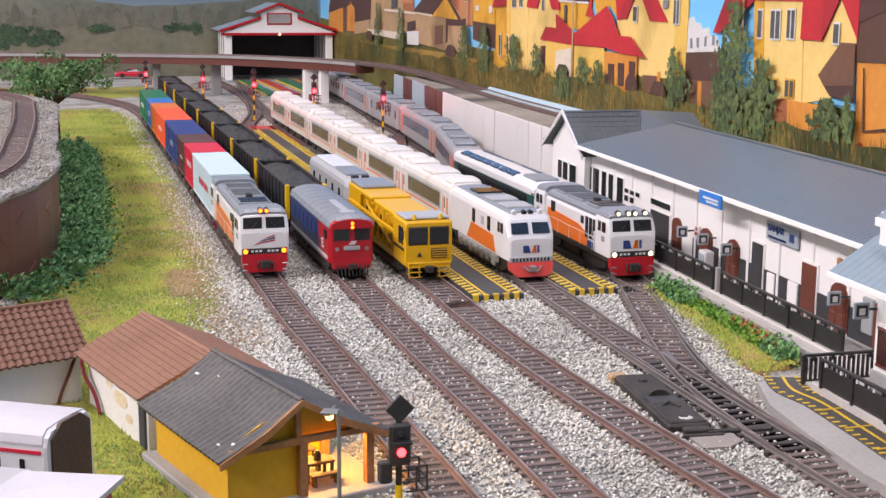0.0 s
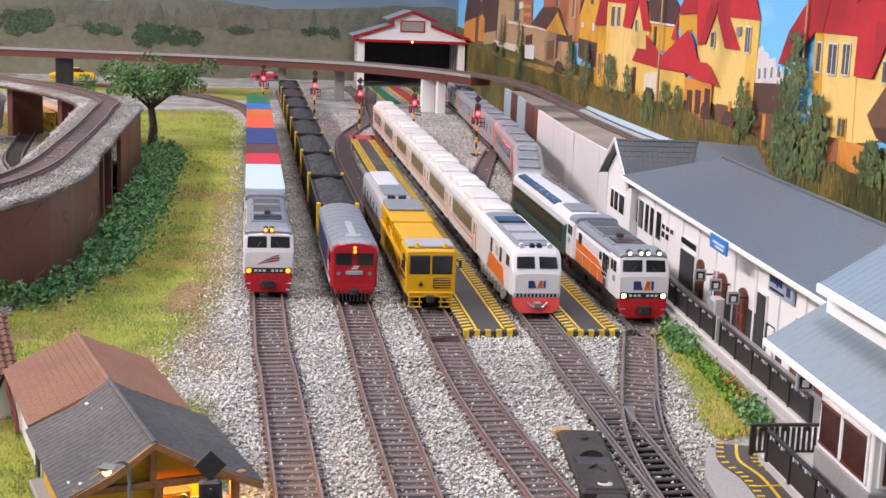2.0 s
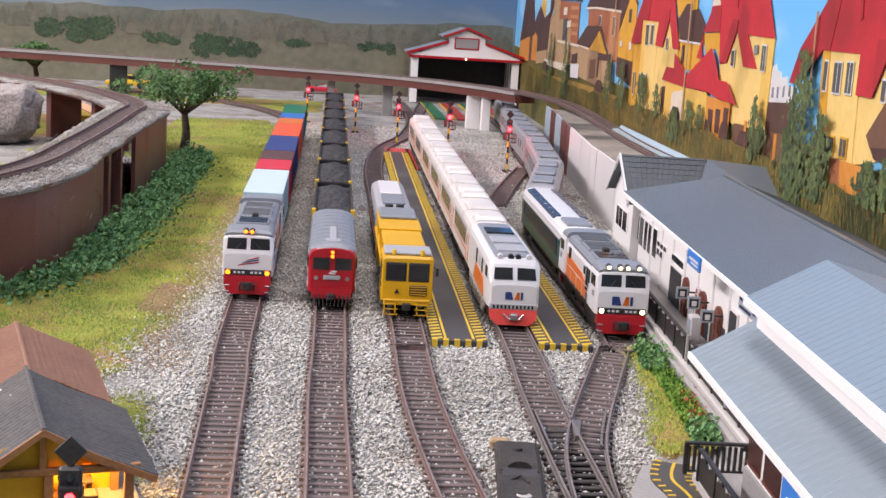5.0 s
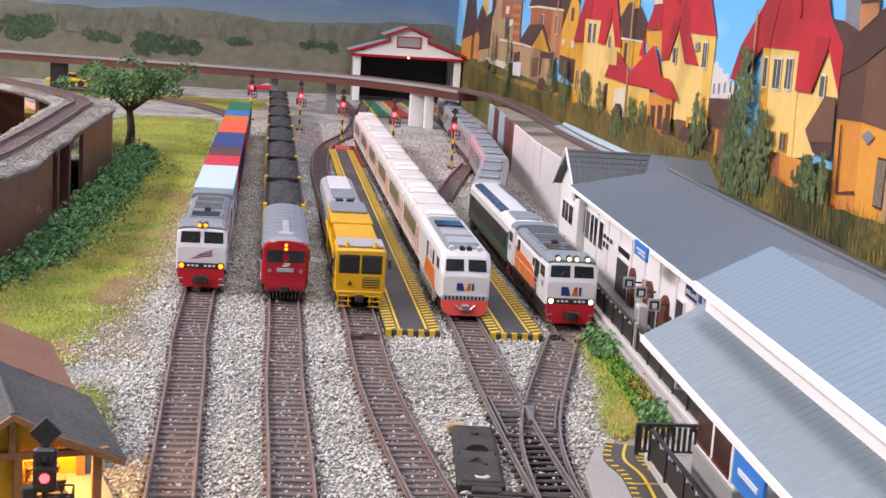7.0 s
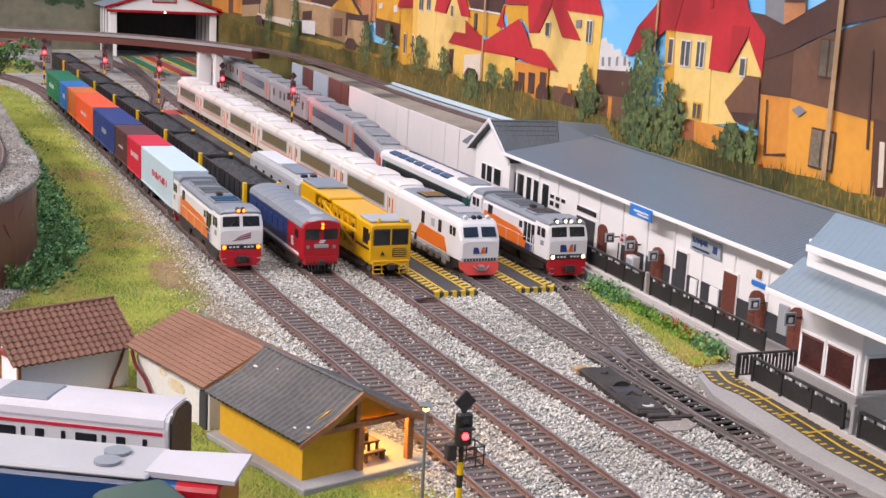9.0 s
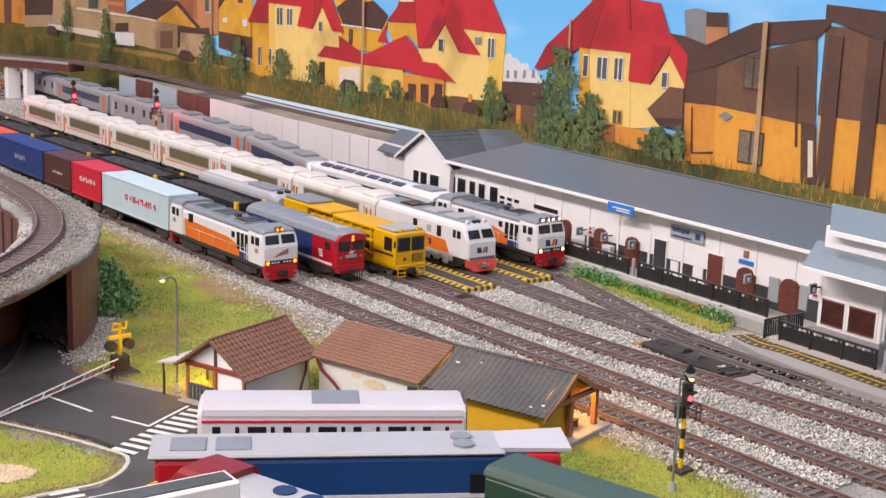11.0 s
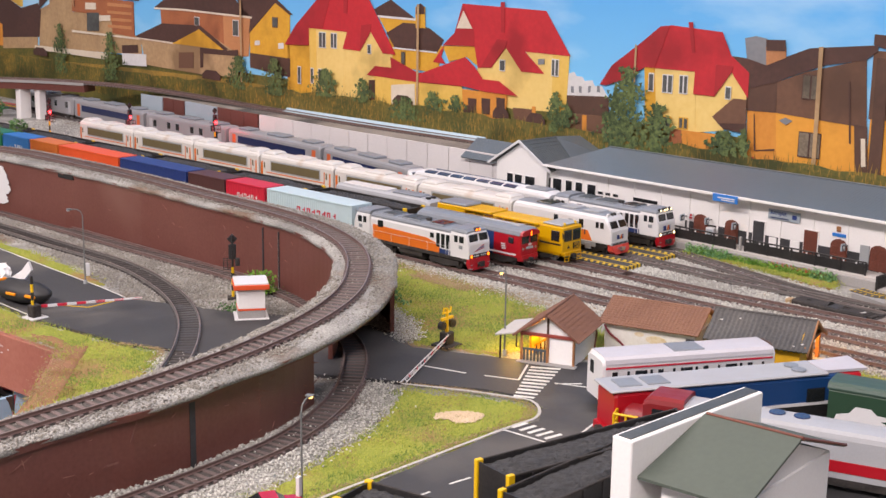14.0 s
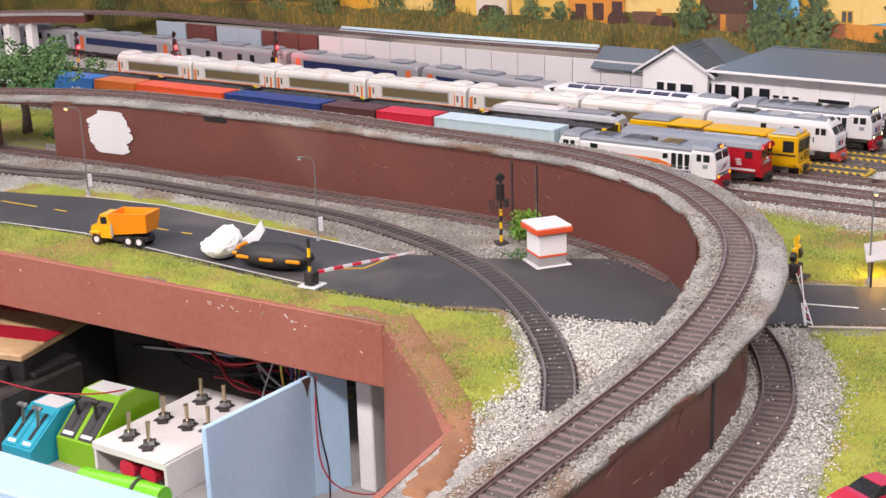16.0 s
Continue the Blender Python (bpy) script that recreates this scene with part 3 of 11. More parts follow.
# ---- elevated loop (viaduct) ----
# stations: x, y, deck height, half width towards the yard, half width towards the inside
VIADUCT = [(-900, 561, 39, 18, 24), (-575, 567, 43, 18, 24), (-450, 562, 46.5, 20, 24), (-350, 558, 50, 26, 25), (-250, 566, 54.5, 29, 27), (-168, 590, 58.5, 29, 24), (-105, 632, 61, 30, 21), (-48, 693, 62.5, 33, 19), (-8, 775, 63, 36, 20), (12, 865, 63, 32.5, 22), (21, 963, 64, 27, 24), (32, 1100, 66, 27, 28), (38.5, 1252, 66.5, 31, 31), (39.5, 1356, 65, 33, 31), (8, 1480, 64, 34, 31), (-71, 1640, 63.5, 34, 31), (-184, 1785, 63, 33, 31), (-333, 1917, 63, 33, 30)]
vi = smooth_path([p[:3] for p in VIADUCT], 14)


def widths_at(p):
    best = min(range(len(VIADUCT)), key=lambda i: (VIADUCT[i][0] - p[0]) ** 2 + (VIADUCT[i][1] - p[1]) ** 2)
    out, inn, den = 0.0, 0.0, 0.0
    for i in (best - 1, best, best + 1):
        if 0 <= i < len(VIADUCT):
            w = 1 / (1 + math.hypot(VIADUCT[i][0] - p[0], VIADUCT[i][1] - p[1]))
            out, inn, den = out + w * VIADUCT[i][3], inn + w * VIADUCT[i][4], den + w
    return out / den, inn / den


def sides(path):
    """The way across the deck, and its half widths outwards and inwards, at each point of the path."""
    out = []
    for i, p in enumerate(path):
        a, b = path[max(i - 1, 0)], path[min(i + 1, len(path) - 1)]
        d = Vector((b[0] - a[0], b[1] - a[1])).normalized()
        out.append((Vector((d.y, -d.x)), *widths_at(p)))
    return out


vs = sides(vi)
viaduct = thing("viaduct", Matrix(), "elevated curved railway on maroon painted board walls", "viaduct", kind="structure")
deck, top = [], []
for p, (n, ho, hi) in zip(vi, vs):
    j = noise.noise((p[0] * 0.05, p[1] * 0.05, 0)) * 2.5
    k = noise.noise((p[0] * 0.06, p[1] * 0.06, 9)) * 2.5
    deck.append([(p[0] + n.x * s * (ho if s > 0 else hi), p[1] + n.y * s * (ho if s > 0 else hi), p[2] + z) for s, z in ((-0.98, -7), (0.98, -7), (1, -3), (-1, -3))])
    row = []
    for s, z in ((-1.02, -5), (-1.0, -2.2), (-0.8, -0.6), (-0.42, -0.6), (0, -0.9), (0.42, -0.6), (0.8, -0.6), (1.0, -2.2), (1.02, -5)):
        w = s * (ho if s > 0 else hi) + (j if s < -0.9 else k if s > 0.9 else 0)
        row.append((p[0] + n.x * w, p[1] + n.y * w, p[2] + z + noise.noise((p[0] * 0.3 + s * 9, p[1] * 0.3, 2)) * 0.8))
    top.append(row)
part("deck_board", Geo().loft(deck), MAROON, viaduct, "maroon deck edge board")
part("deck_ballast", Geo().loft(top), BALLAST, viaduct, "crumbly grey ballast on the deck", smooth=True)


def set_back(p, side):
    """How far the wall near the yard stands in from the deck's edge."""
    return float(np.interp(p[0], (-420, -350, -300, -262, -225), (1, 4, 7, 13, 20))) if side > 0 and p[1] < 600 else 0.0


def wall_run(lo, up, side, name="wall", inset=0.0):
    """A board wall under one edge of the deck, between two stations of the path."""
    rings = []
    for p, (n, ho, hi) in list(zip(vi, vs))[lo:up]:
        h = ho if side > 0 else hi
        back = inset + set_back(p, side)
        o, i = side * (h - 1.5 - back), side * (h - 5.0 - back)
        rings.append([(p[0] + n.x * o, p[1] + n.y * o, -3), (p[0] + n.x * i, p[1] + n.y * i, -3), (p[0] + n.x * i, p[1] + n.y * i, p[2] - 6.5), (p[0] + n.x * o, p[1] + n.y * o, p[2] - 6.5)])
    return part(name, Geo().loft(rings), MAROON, viaduct, "maroon painted curved board wall")


cut_a = min(range(len(vi)), key=lambda i: (vi[i][0] + 178) ** 2 + (vi[i][1] - 584) ** 2)
cut_b = min(range(len(vi)), key=lambda i: (vi[i][0] + 78) ** 2 + (vi[i][1] - 655) ** 2)
near_end = min(range(len(vi)), key=lambda i: (vi[i][0] + 222) ** 2 + (vi[i][1] - 573) ** 2) + 1
joint = min(range(len(vi)), key=lambda i: (vi[i][0] + 357) ** 2 + (vi[i][1] - 558) ** 2)
wall_run(0, near_end, 1)
p, (n, h, _) = Vector(vi[joint]), vs[joint]
q, across = p.xy + n * (h - 1.6 - set_back(p, 1)), Vector((-n.y, n.x))
part("wall_joint", Geo().loft([[(*(q + across * u + n * v), z) for u, v in ((-2.2, 0.5), (2.2, 0.5), (2.2, -2), (-2.2, -2))] for z in (-2, p[2] - 7)]), SHADOW_GREY, viaduct, "open joint in the board wall")


def station_at(x, y):
    return min(range(len(vi)), key=lambda i: (vi[i][0] - x) ** 2 + (vi[i][1] - y) ** 2)


far_out = station_at(39, 1375)
gap_a, gap_b = station_at(20, 955), station_at(33, 1112)
wall_run(cut_b, gap_a + 1, 1)
wall_run(gap_a, gap_b, 1, "recessed_wall", 13.0)
wall_run(gap_b, far_out + 2, 1)
wall_run(0, cut_a + 1, -1)
wall_run(cut_b - 5, far_out + 4, -1)
for y in (985, 1040):
    k = station_at(25, y)
    p, (n, h, _) = vi[k], vs[k]
    part("wall_stud", Geo().at(pose(p[0] + n.x * (h - 6), p[1] + n.y * (h - 6), 0, 0, 0, math.degrees(math.atan2(n.y, n.x)))).box(-4, 4, -4, 4, -2, p[2] - 6, 0.4), MAROON, viaduct, "maroon timber stud in the wall gap")
for y, w, mat in ((812, 1.6, SHADOW_GREY), (816, 0.7, WHITE_OLD), (842, 1.4, SHADOW_GREY)):
    k = station_at(0, y)
    p, (n, _, h) = vi[k], vs[k]
    part("wall_joint", Geo().at(pose(p[0] - n.x * (h - 1.2), p[1] - n.y * (h - 1.2), 0, 0, 0, math.degrees(math.atan2(-n.x, n.y)))).box(-w / 2, w / 2, -0.9, 1.5, -1, p[2] - 9, 0.2), mat, viaduct, "open joint in the board wall")
for i in range(far_out + 10, len(vi) - 1, 11):
    p, (n, h, _) = vi[i], vs[i]
    part("pier", Geo().at(pose(p[0], p[1], 0, 0, 0, math.degrees(math.atan2(n.y, n.x)))).box(-h * 0.6, h * 0.6, -7, 7, -3, p[2] - 6.5, 0.6), MAROON, viaduct, "maroon pier block")
track("railway_track", [tuple(p) for p in vi[::3]], "brown railway track on top of the elevated loop", lambda p: p.x > -620 and p.y < 1000)

# ---- fascia boards at the control bay ----
tagged(part("fascia_board", Geo().box(-268, -262.5, 803, 2950, -48, -1.5, 0.8), RUST_BOARD), "brick-red painted fascia board with chips", "fascia board", kind="structure")
tagged(part("fascia_board", Geo().loft([[(-260, 800, -1.5), (-266, 804, -1.5), (-272, 804, -165), (-266, 800, -165)], [(-298, 762, -1.5), (-303, 766, -1.5), (-312, 768, -165), (-306, 764, -165)], [(-340, 718, -1.5), (-345, 722, -1.5), (-356, 726, -165), (-350, 722, -165)], [(-395, 670, -1.5), (-399, 674, -1.5), (-412, 680, -165), (-406, 676, -165)], [(-700, 640, -1.5), (-700, 645, -1.5), (-700, 651, -165), (-700, 646, -165)]]), RUST_BOARD), "sloping brick-red end board beside the turf bank", "fascia board", kind="structure")

# ---- low platforms between the tracks ----
def low_platform(x0, x1, y0, y1, slope, label):
    length, w = y1 - y0, x1 - x0
    root = thing("track_platform", mm(x0, y0, 0, -math.degrees(math.atan(slope))), label, "platform", "low platforms")
    part("slab", Geo().box(0, w, 0, length, -2.5, 3.6, 0.4), ASPHALT, root)
    n = int(length / 7.4)
    for x in (0, w - 6.2):
        me = Geo().loft([[(x, 0.2, 3.5), (x + 6.2, 3.2, 3.5), (x + 6.2, 6.4, 3.5), (x, 3.4, 3.5)], [(x, 0.2, 3.95), (x + 6.2, 3.2, 3.95), (x + 6.2, 6.4, 3.95), (x, 3.4, 3.95)]]).mesh("stripe")
        outward(me)
        me.materials.append(YELLOW_LINE)
        for i in range(n - 1):
            ob = new("stripe", me)
            ob.parent, ob.matrix_basis = root, mm(0, 1.0 + i * 7.4, 0)
    for x in (7.2, w - 8.4):
        part("edge_line", Geo().box(x, x + 1.3, 4, length - 4, 3.5, 3.95), YELLOW_LINE, root, "yellow safety line")
    for i in range(5):
        part("end_block", Geo().box(i * w / 5, i * w / 5 + w / 10, -0.25, 2.6, -1, 4.0), YELLOW_LINE, root, "yellow block on the platform end")
    return root


low_platform(261.5, 293, 620, 1600, 0.068, "long low dark platform with yellow and black edging")
low_platform(322, 353, 616, 1200, 0.074, "low dark platform edged with yellow and black stripes")

# ---- rolling stock (local frame: y runs back from the front end, z up from the ballast) ----
def ring(hw, z0, zs, zt, y, shrink=2.0):
    """One cross-section of a body: half width, floor, shoulder and roof heights."""
    return [(-hw, y, z0), (hw, y, z0), (hw, y, zs), (hw - shrink * 0.45, y, zs + (zt - zs) * 0.55), (hw - shrink * 1.6, y, zs + (zt - zs) * 0.9), (hw * 0.3, y, zt), (-hw * 0.3, y, zt), (-hw + shrink * 1.6, y, zs + (zt - zs) * 0.9), (-hw + shrink * 0.45, y, zs + (zt - zs) * 0.55), (-hw, y, zs)]


def bogie(root, y, axles=3, half=15.0, width=11.5):
    frame_geo = Geo()
    for s in (-1, 1):
        frame_geo.loft([[(s * width, y - half, 7.5), (s * (width + 1.6), y - half, 7.5), (s * (width + 1.6), y - half, 11), (s * width, y - half, 11)],
                        [(s * width, y - half * 0.3, 5.0), (s * (width + 1.6), y - half * 0.3, 5.0), (s * (width + 1.6), y - half * 0.3, 11.5), (s * width, y - half * 0.3, 11.5)],
                        [(s * width, y + half * 0.3, 5.0), (s * (width + 1.6), y + half * 0.3, 5.0), (s * (width + 1.6), y + half * 0.3, 11.5), (s * width, y + half * 0.3, 11.5)],
                        [(s * width, y + half, 7.5), (s * (width + 1.6), y + half, 7.5), (s * (width + 1.6), y + half, 11), (s * width, y + half, 11)]])
    frame_geo.box(-width, width, y - 2.5, y + 2.5, 7, 10.5)
    ob = part("bogie", frame_geo, CHASSIS, root)
    for i in range(axles):
        ya = y + (i - (axles - 1) / 2) * (2 * half * 0.86 / max(axles - 1, 1))
        for s in (-1, 1):
            part("wheel", Geo().cyl((s * 7.6, ya, 8.3), (s * 10.4, ya, 8.3), 5.0, 5.0, 14), STEEL if axles < 3 else CHASSIS, ob)
    return ob


def coupler(root, y, s):
    part("coupler", Geo().box(-1.6, 1.6, min(y, y + s * 5), max(y, y + s * 5), 9.5, 12, 0.5).box(-2.6, 2.6, y + s * 5 - 1.4, y + s * 5 + 1.4, 8.8, 13, 0.5), CHASSIS, root)


def plate(p0, p1, p2, p3, t, n):
    """A thin plate on four corners, t thick along n."""
    n = Vector(n).normalized() * t
    return Geo().loft([[tuple(Vector(p) - n * 0.4) for p in (p0, p1, p2, p3)], [tuple(Vector(p) + n) for p in (p0, p1, p2, p3)]])


def cab(root, m, stripes, lights, front=True):
    """A full-width driver's cab with raked windscreen, red headstock and lamps."""
    shell = Geo().at(m).loft([ring(14.6, 16.5, 28, 30, 0.0), ring(15.6, 16.2, 31, 33, 0.9), ring(15.7, 16.2, 36, 40.5, 3.0), ring(15.7, 16.2, 38, 43.2, 5.2), ring(15.7, 16.2, 38.2, 44, 24, 2)])
    body = part("cab", shell, LOCO_WHITE, root, "white full-width driver's cab")
    part("cab_roof", Geo().at(m).loft([ring(14.6, 40.4, 41.2, 42.6, 3.6), ring(15.0, 40.4, 41.5, 44.6, 6.5), ring(15.0, 40.4, 41.5, 44.9, 24.2)]), ROOF_LOCO, body, "grey cab roof")
    for s in (-1, 1):
        x0, x1 = s * 1.2, s * 13.2
        part("windscreen", Geo().at(m).add(*pane(x0, x1)), GLASS_DARK, body)
        part("side_window", Geo().at(m).box(s * 15.75 - 0.35, s * 15.75 + 0.35, 6.5, 12.5, 31, 37.5, 0.3), GLASS_DARK, body)
        part("side_window", Geo().at(m).box(s * 15.75 - 0.35, s * 15.75 + 0.35, 14.5, 19.0, 31, 37.5, 0.3), GLASS_DARK, body)
        part("grille", Geo().at(m).box(s * 15.75 - 0.35, s * 15.75 + 0.35, 8, 13, 25, 28.5, 0.3), ROOF_LOCO, body)
        part("wiper", Geo().at(m).cyl((s * 8, 0.7, 32.5), (s * 4.5, 1.6, 36.5), 0.22, 0.22, 5), BLACK_PAINT, body)
        for y in (22.3, 26.0):
            part("handrail", Geo().at(m).cyl((s * 15.6, y, 16.5), (s * 15.6, y, 29), 0.42, 0.42, 6), LOCO_WHITE, root)
    head = Geo().at(m).loft([[(-14.2, -0.6, 16.6), (14.2, -0.6, 16.6), (14.6, 4, 16.6), (-14.6, 4, 16.6)], [(-14.4, -1.4, 11), (14.4, -1.4, 11), (14.6, 4, 11), (-14.6, 4, 11)], [(-12.0, -2.0, 5.2), (12.0, -2.0, 5.2), (12.6, 3, 5.2), (-12.6, 3, 5.2)]])
    stock = part("headstock", head, LOCO_RED, root, "bright red headstock and snow plough")
    part("lamp_strip", Geo().at(m).box(-14.2, 14.2, -0.7, 0.5, 16.8, 20.2, 0.3), BLACK_PAINT, stock)
    for s in (-1, 1):
        for k in range(3):
            part("number_bar", Geo().at(m).box(s * (2.6 + k * 2.6) - 0.8, s * (2.6 + k * 2.6) + 0.8, -0.95, -0.5, 17.9, 19.1), LOCO_WHITE, stock)
        part("lamp_bezel", Geo().at(m).cyl((s * 12.1, -1.0, 18.4), (s * 12.1, 1, 18.4), 2.1, 2.2, 12), BLACK_PAINT, stock)
        part("headlamp", Geo().at(m).ball((s * 12.1, -1.0, 18.4), 1.6, 0.7, 1.6, 10, 5), lights if front else STEEL, stock)
        part("footstep", Geo().at(m).box(s * 12.5 - 1.6, s * 12.5 + 1.6, -2.2, 1.2, 6.0, 7.0, 0.2).box(s * 12.5 - 1.6, s * 12.5 + 1.6, -2.0, 1.2, 10.0, 10.8, 0.2), STEEL, stock)
        part("air_hose", Geo().at(m).tube([(s * 4, -1.4, 12.5), (s * 4.4, -3.0, 11.0), (s * 4.5, -2.9, 7.5)], 0.55, 6), BLACK_PAINT, stock)
    part("coupler", Geo().at(m).box(-2.2, 2.2, -4.2, 0, 8.6, 12.4, 0.6).box(-3.2, 3.2, -5.4, -3.4, 8.0, 13.2, 0.6), CHASSIS, stock)
    stripes(body, m)
    return body


def pane(x0, x1):
    p = [(x0, 1.25, 32.6), (x1, 1.35, 32.6), (x1 * 0.97, 2.75, 39.4), (x0, 2.6, 39.6)]
    return [(x, y + d, z) for d in (-0.55, 0.3) for x, y, z in p], [(0, 1, 2, 3), (4, 5, 6, 7), (0, 1, 5, 4), (1, 2, 6, 5), (2, 3, 7, 6), (3, 0, 4, 7)]


def chevron(body, m):
    for k, c in enumerate((LOCO_RED, C_NAVY, LOCO_RED)):
        q = [(-6.8 + k * 2.6, 22.6 + k * 1.55), (6.4, 24.6 + k * 1.55), (6.8, 25.5 + k * 1.55), (-4.6 + k * 2.6, 23.5 + k * 1.55)]
        part("nose_emblem", Geo().at(m).loft([[(x, -0.28, z) for x, z in q], [(x, 1.0, z) for x, z in q]]), c, body, "red and navy sloping stripes")


def emblem(body, m, z=24.5, y=-0.3, k=1.0):
    """A plain three-shape emblem in navy and orange."""
    for x, w, c, lean in ((-6.2, 2.0, C_NAVY, 0.0), (-3.9, 3.4, C_NAVY, -1.6), (0.2, 2.2, LOCO_ORANGE, 1.6), (2.4, 1.6, LOCO_ORANGE, -0.6), (4.6, 1.5, C_NAVY, 0.0)):
        h = 2.6 * k
        q = [(x * k, z - h), ((x + w) * k, z - h), ((x + w + lean) * k, z + h), ((x + lean) * k, z + h)]
        part("emblem_bar", Geo().at(m).loft([[(a, y, b) for a, b in q], [(a, y + 1.2, b) for a, b in q]]), c, body)


def hood_loco(name, x, y, slope, length, label, nose, lights, roof_lights):
    root = thing(name, mm(x, y, 0, -math.degrees(math.atan(slope))), label, "locomotive", "parked locomotives")
    part("underframe", Geo().box(-14.9, 14.9, 3, length - 3, 12.5, 16.4, 0.5), CHASSIS, root)
    part("fuel_tank", Geo().prism([(-13, 12.5), (13, 12.5), (13, 8), (10, 4.8), (-10, 4.8), (-13, 8)], "y", length * 0.40, length * 0.60), CHASSIS, root)
    bogie(root, length * 0.215, 3, 20)
    bogie(root, length * 0.785, 3, 20)
    hood = part("hood", Geo().loft([ring(14.4, 16, 36, 40.6, 22, 2.2), ring(14.4, 16, 36, 40.6, length - 22, 2.2)]), LOCO_WHITE, root, "white engine hood")
    n = int((length - 62) / 7)
    for s in (-1, 1):
        part("livery_band", Geo().loft([[(s * 14.1, 40, 16.4), (s * 14.8, 40, 16.4), (s * 14.8, 40, 24.5), (s * 14.1, 40, 24.5)], [(s * 14.1, 58, 16.4), (s * 14.8, 58, 16.4), (s * 14.8, 58, 29), (s * 14.1, 58, 29)], [(s * 14.1, length - 28, 16.4), (s * 14.8, length - 28, 16.4), (s * 14.8, length - 28, 31), (s * 14.1, length - 28, 31)]]), LOCO_ORANGE, hood, "orange livery band")
        part("livery_band", Geo().box(s * 14.55 - 0.35, s * 14.55 + 0.35, 25, 40, 16.4, 21, 0.1), LOCO_BLUE, hood, "navy livery band")
        for i in range(3):
            part("hood_door", Geo().box(s * 14.5 - 0.4, s * 14.5 + 0.4, 26.5 + i * 6.6, 31.2 + i * 6.6, 22, 36, 0.3), GLASS_DARK, hood, "dark radiator door")
        part("hood_grille", Geo().box(s * 14.5 - 0.4, s * 14.5 + 0.4, 48, 53, 30, 35, 0.3), GLASS_DARK, hood)
        part("hood_grille", Geo().box(s * 14.5 - 0.4, s * 14.5 + 0.4, length - 43, length - 35, 29, 36.5, 0.3), GLASS_DARK, hood)
        part("walkway_rail", Geo().tube([(s * 15.4, 27, 25), (s * 15.4, length - 27, 25)], 0.16, 5), LOCO_WHITE, root)
        for i in range(5):
            yy = 30 + i * (length - 60) / 4
            part("stanchion", Geo().cyl((s * 15.4, yy, 16), (s * 15.4, yy, 25), 0.16, 0.16, 5), LOCO_WHITE, root)
    roof = part("roof", Geo().loft([ring(13.6, 37.5, 40.0, 42.4, 23, 2.6), ring(13.6, 37.5, 40.0, 42.8, length - 23, 2)]), ROOF_LOCO, root, "grey ribbed roof")
    for yy, ll, mat in ((length * 0.30, 20, GLASS_DARK), (length * 0.52, 26, ROOF_DARK), (length * 0.72, 18, ROOF_DARK)):
        part("roof_hatch", Geo().box(-10.5, 10.5, yy - ll / 2, yy + ll / 2, 41.6, 43.6, 0.5), ROOF_LOCO, roof)
        for k in (-1, 1):
            part("roof_fan", Geo().box(-9.2, 9.2, yy + k * ll / 4 - ll / 4.6, yy + k * ll / 4 + ll / 4.6, 43.2, 44.1, 0.3), mat, roof)
    part("exhaust_box", Geo().box(-2, 2, length * 0.42 - 3, length * 0.42 + 3, 41.5, 45.2, 0.5), CHASSIS, roof)
    for k in range(8):
        part("roof_rib", Geo().box(-11, 11, 26 + k * (length - 52) / 7.3, 26.7 + k * (length - 52) / 7.3, 42.4, 43.1), SILVER, roof)
    cab(root, Matrix(), nose, lights, True)
    cab(root, Matrix.Translation((0, length, 0)) @ Matrix.Rotation(math.pi, 4, "Z"), nose, lights, False)
    for lx in roof_lights:
        lamp = part("roof_lamp", Geo().cyl((lx, 2.2, 43.6), (lx, 5, 44.2), 1.5, 1.7, 10), BLACK_PAINT, root)
        part("lamp_glass", Geo().ball((lx, 2.1, 43.6), 1.25, 0.6, 1.25, 10, 5), lights, lamp)
    return root


def tx(x0, m, y):
    return x0 + m * (y - 650)


hood_loco("diesel_locomotive", tx(154, .062, 720), 720, .062, 163, "white and orange diesel locomotive with red headstock, lamps lit amber", chevron, AMBER_LIGHT, (-1.9, 1.9))
hood_loco("diesel_locomotive", tx(376, .075, 640), 640, .075, 146, "white diesel locomotive with orange side band and lit white headlamps", emblem, HEAD_LIGHT, (-9, -2.2, 2.2, 9))


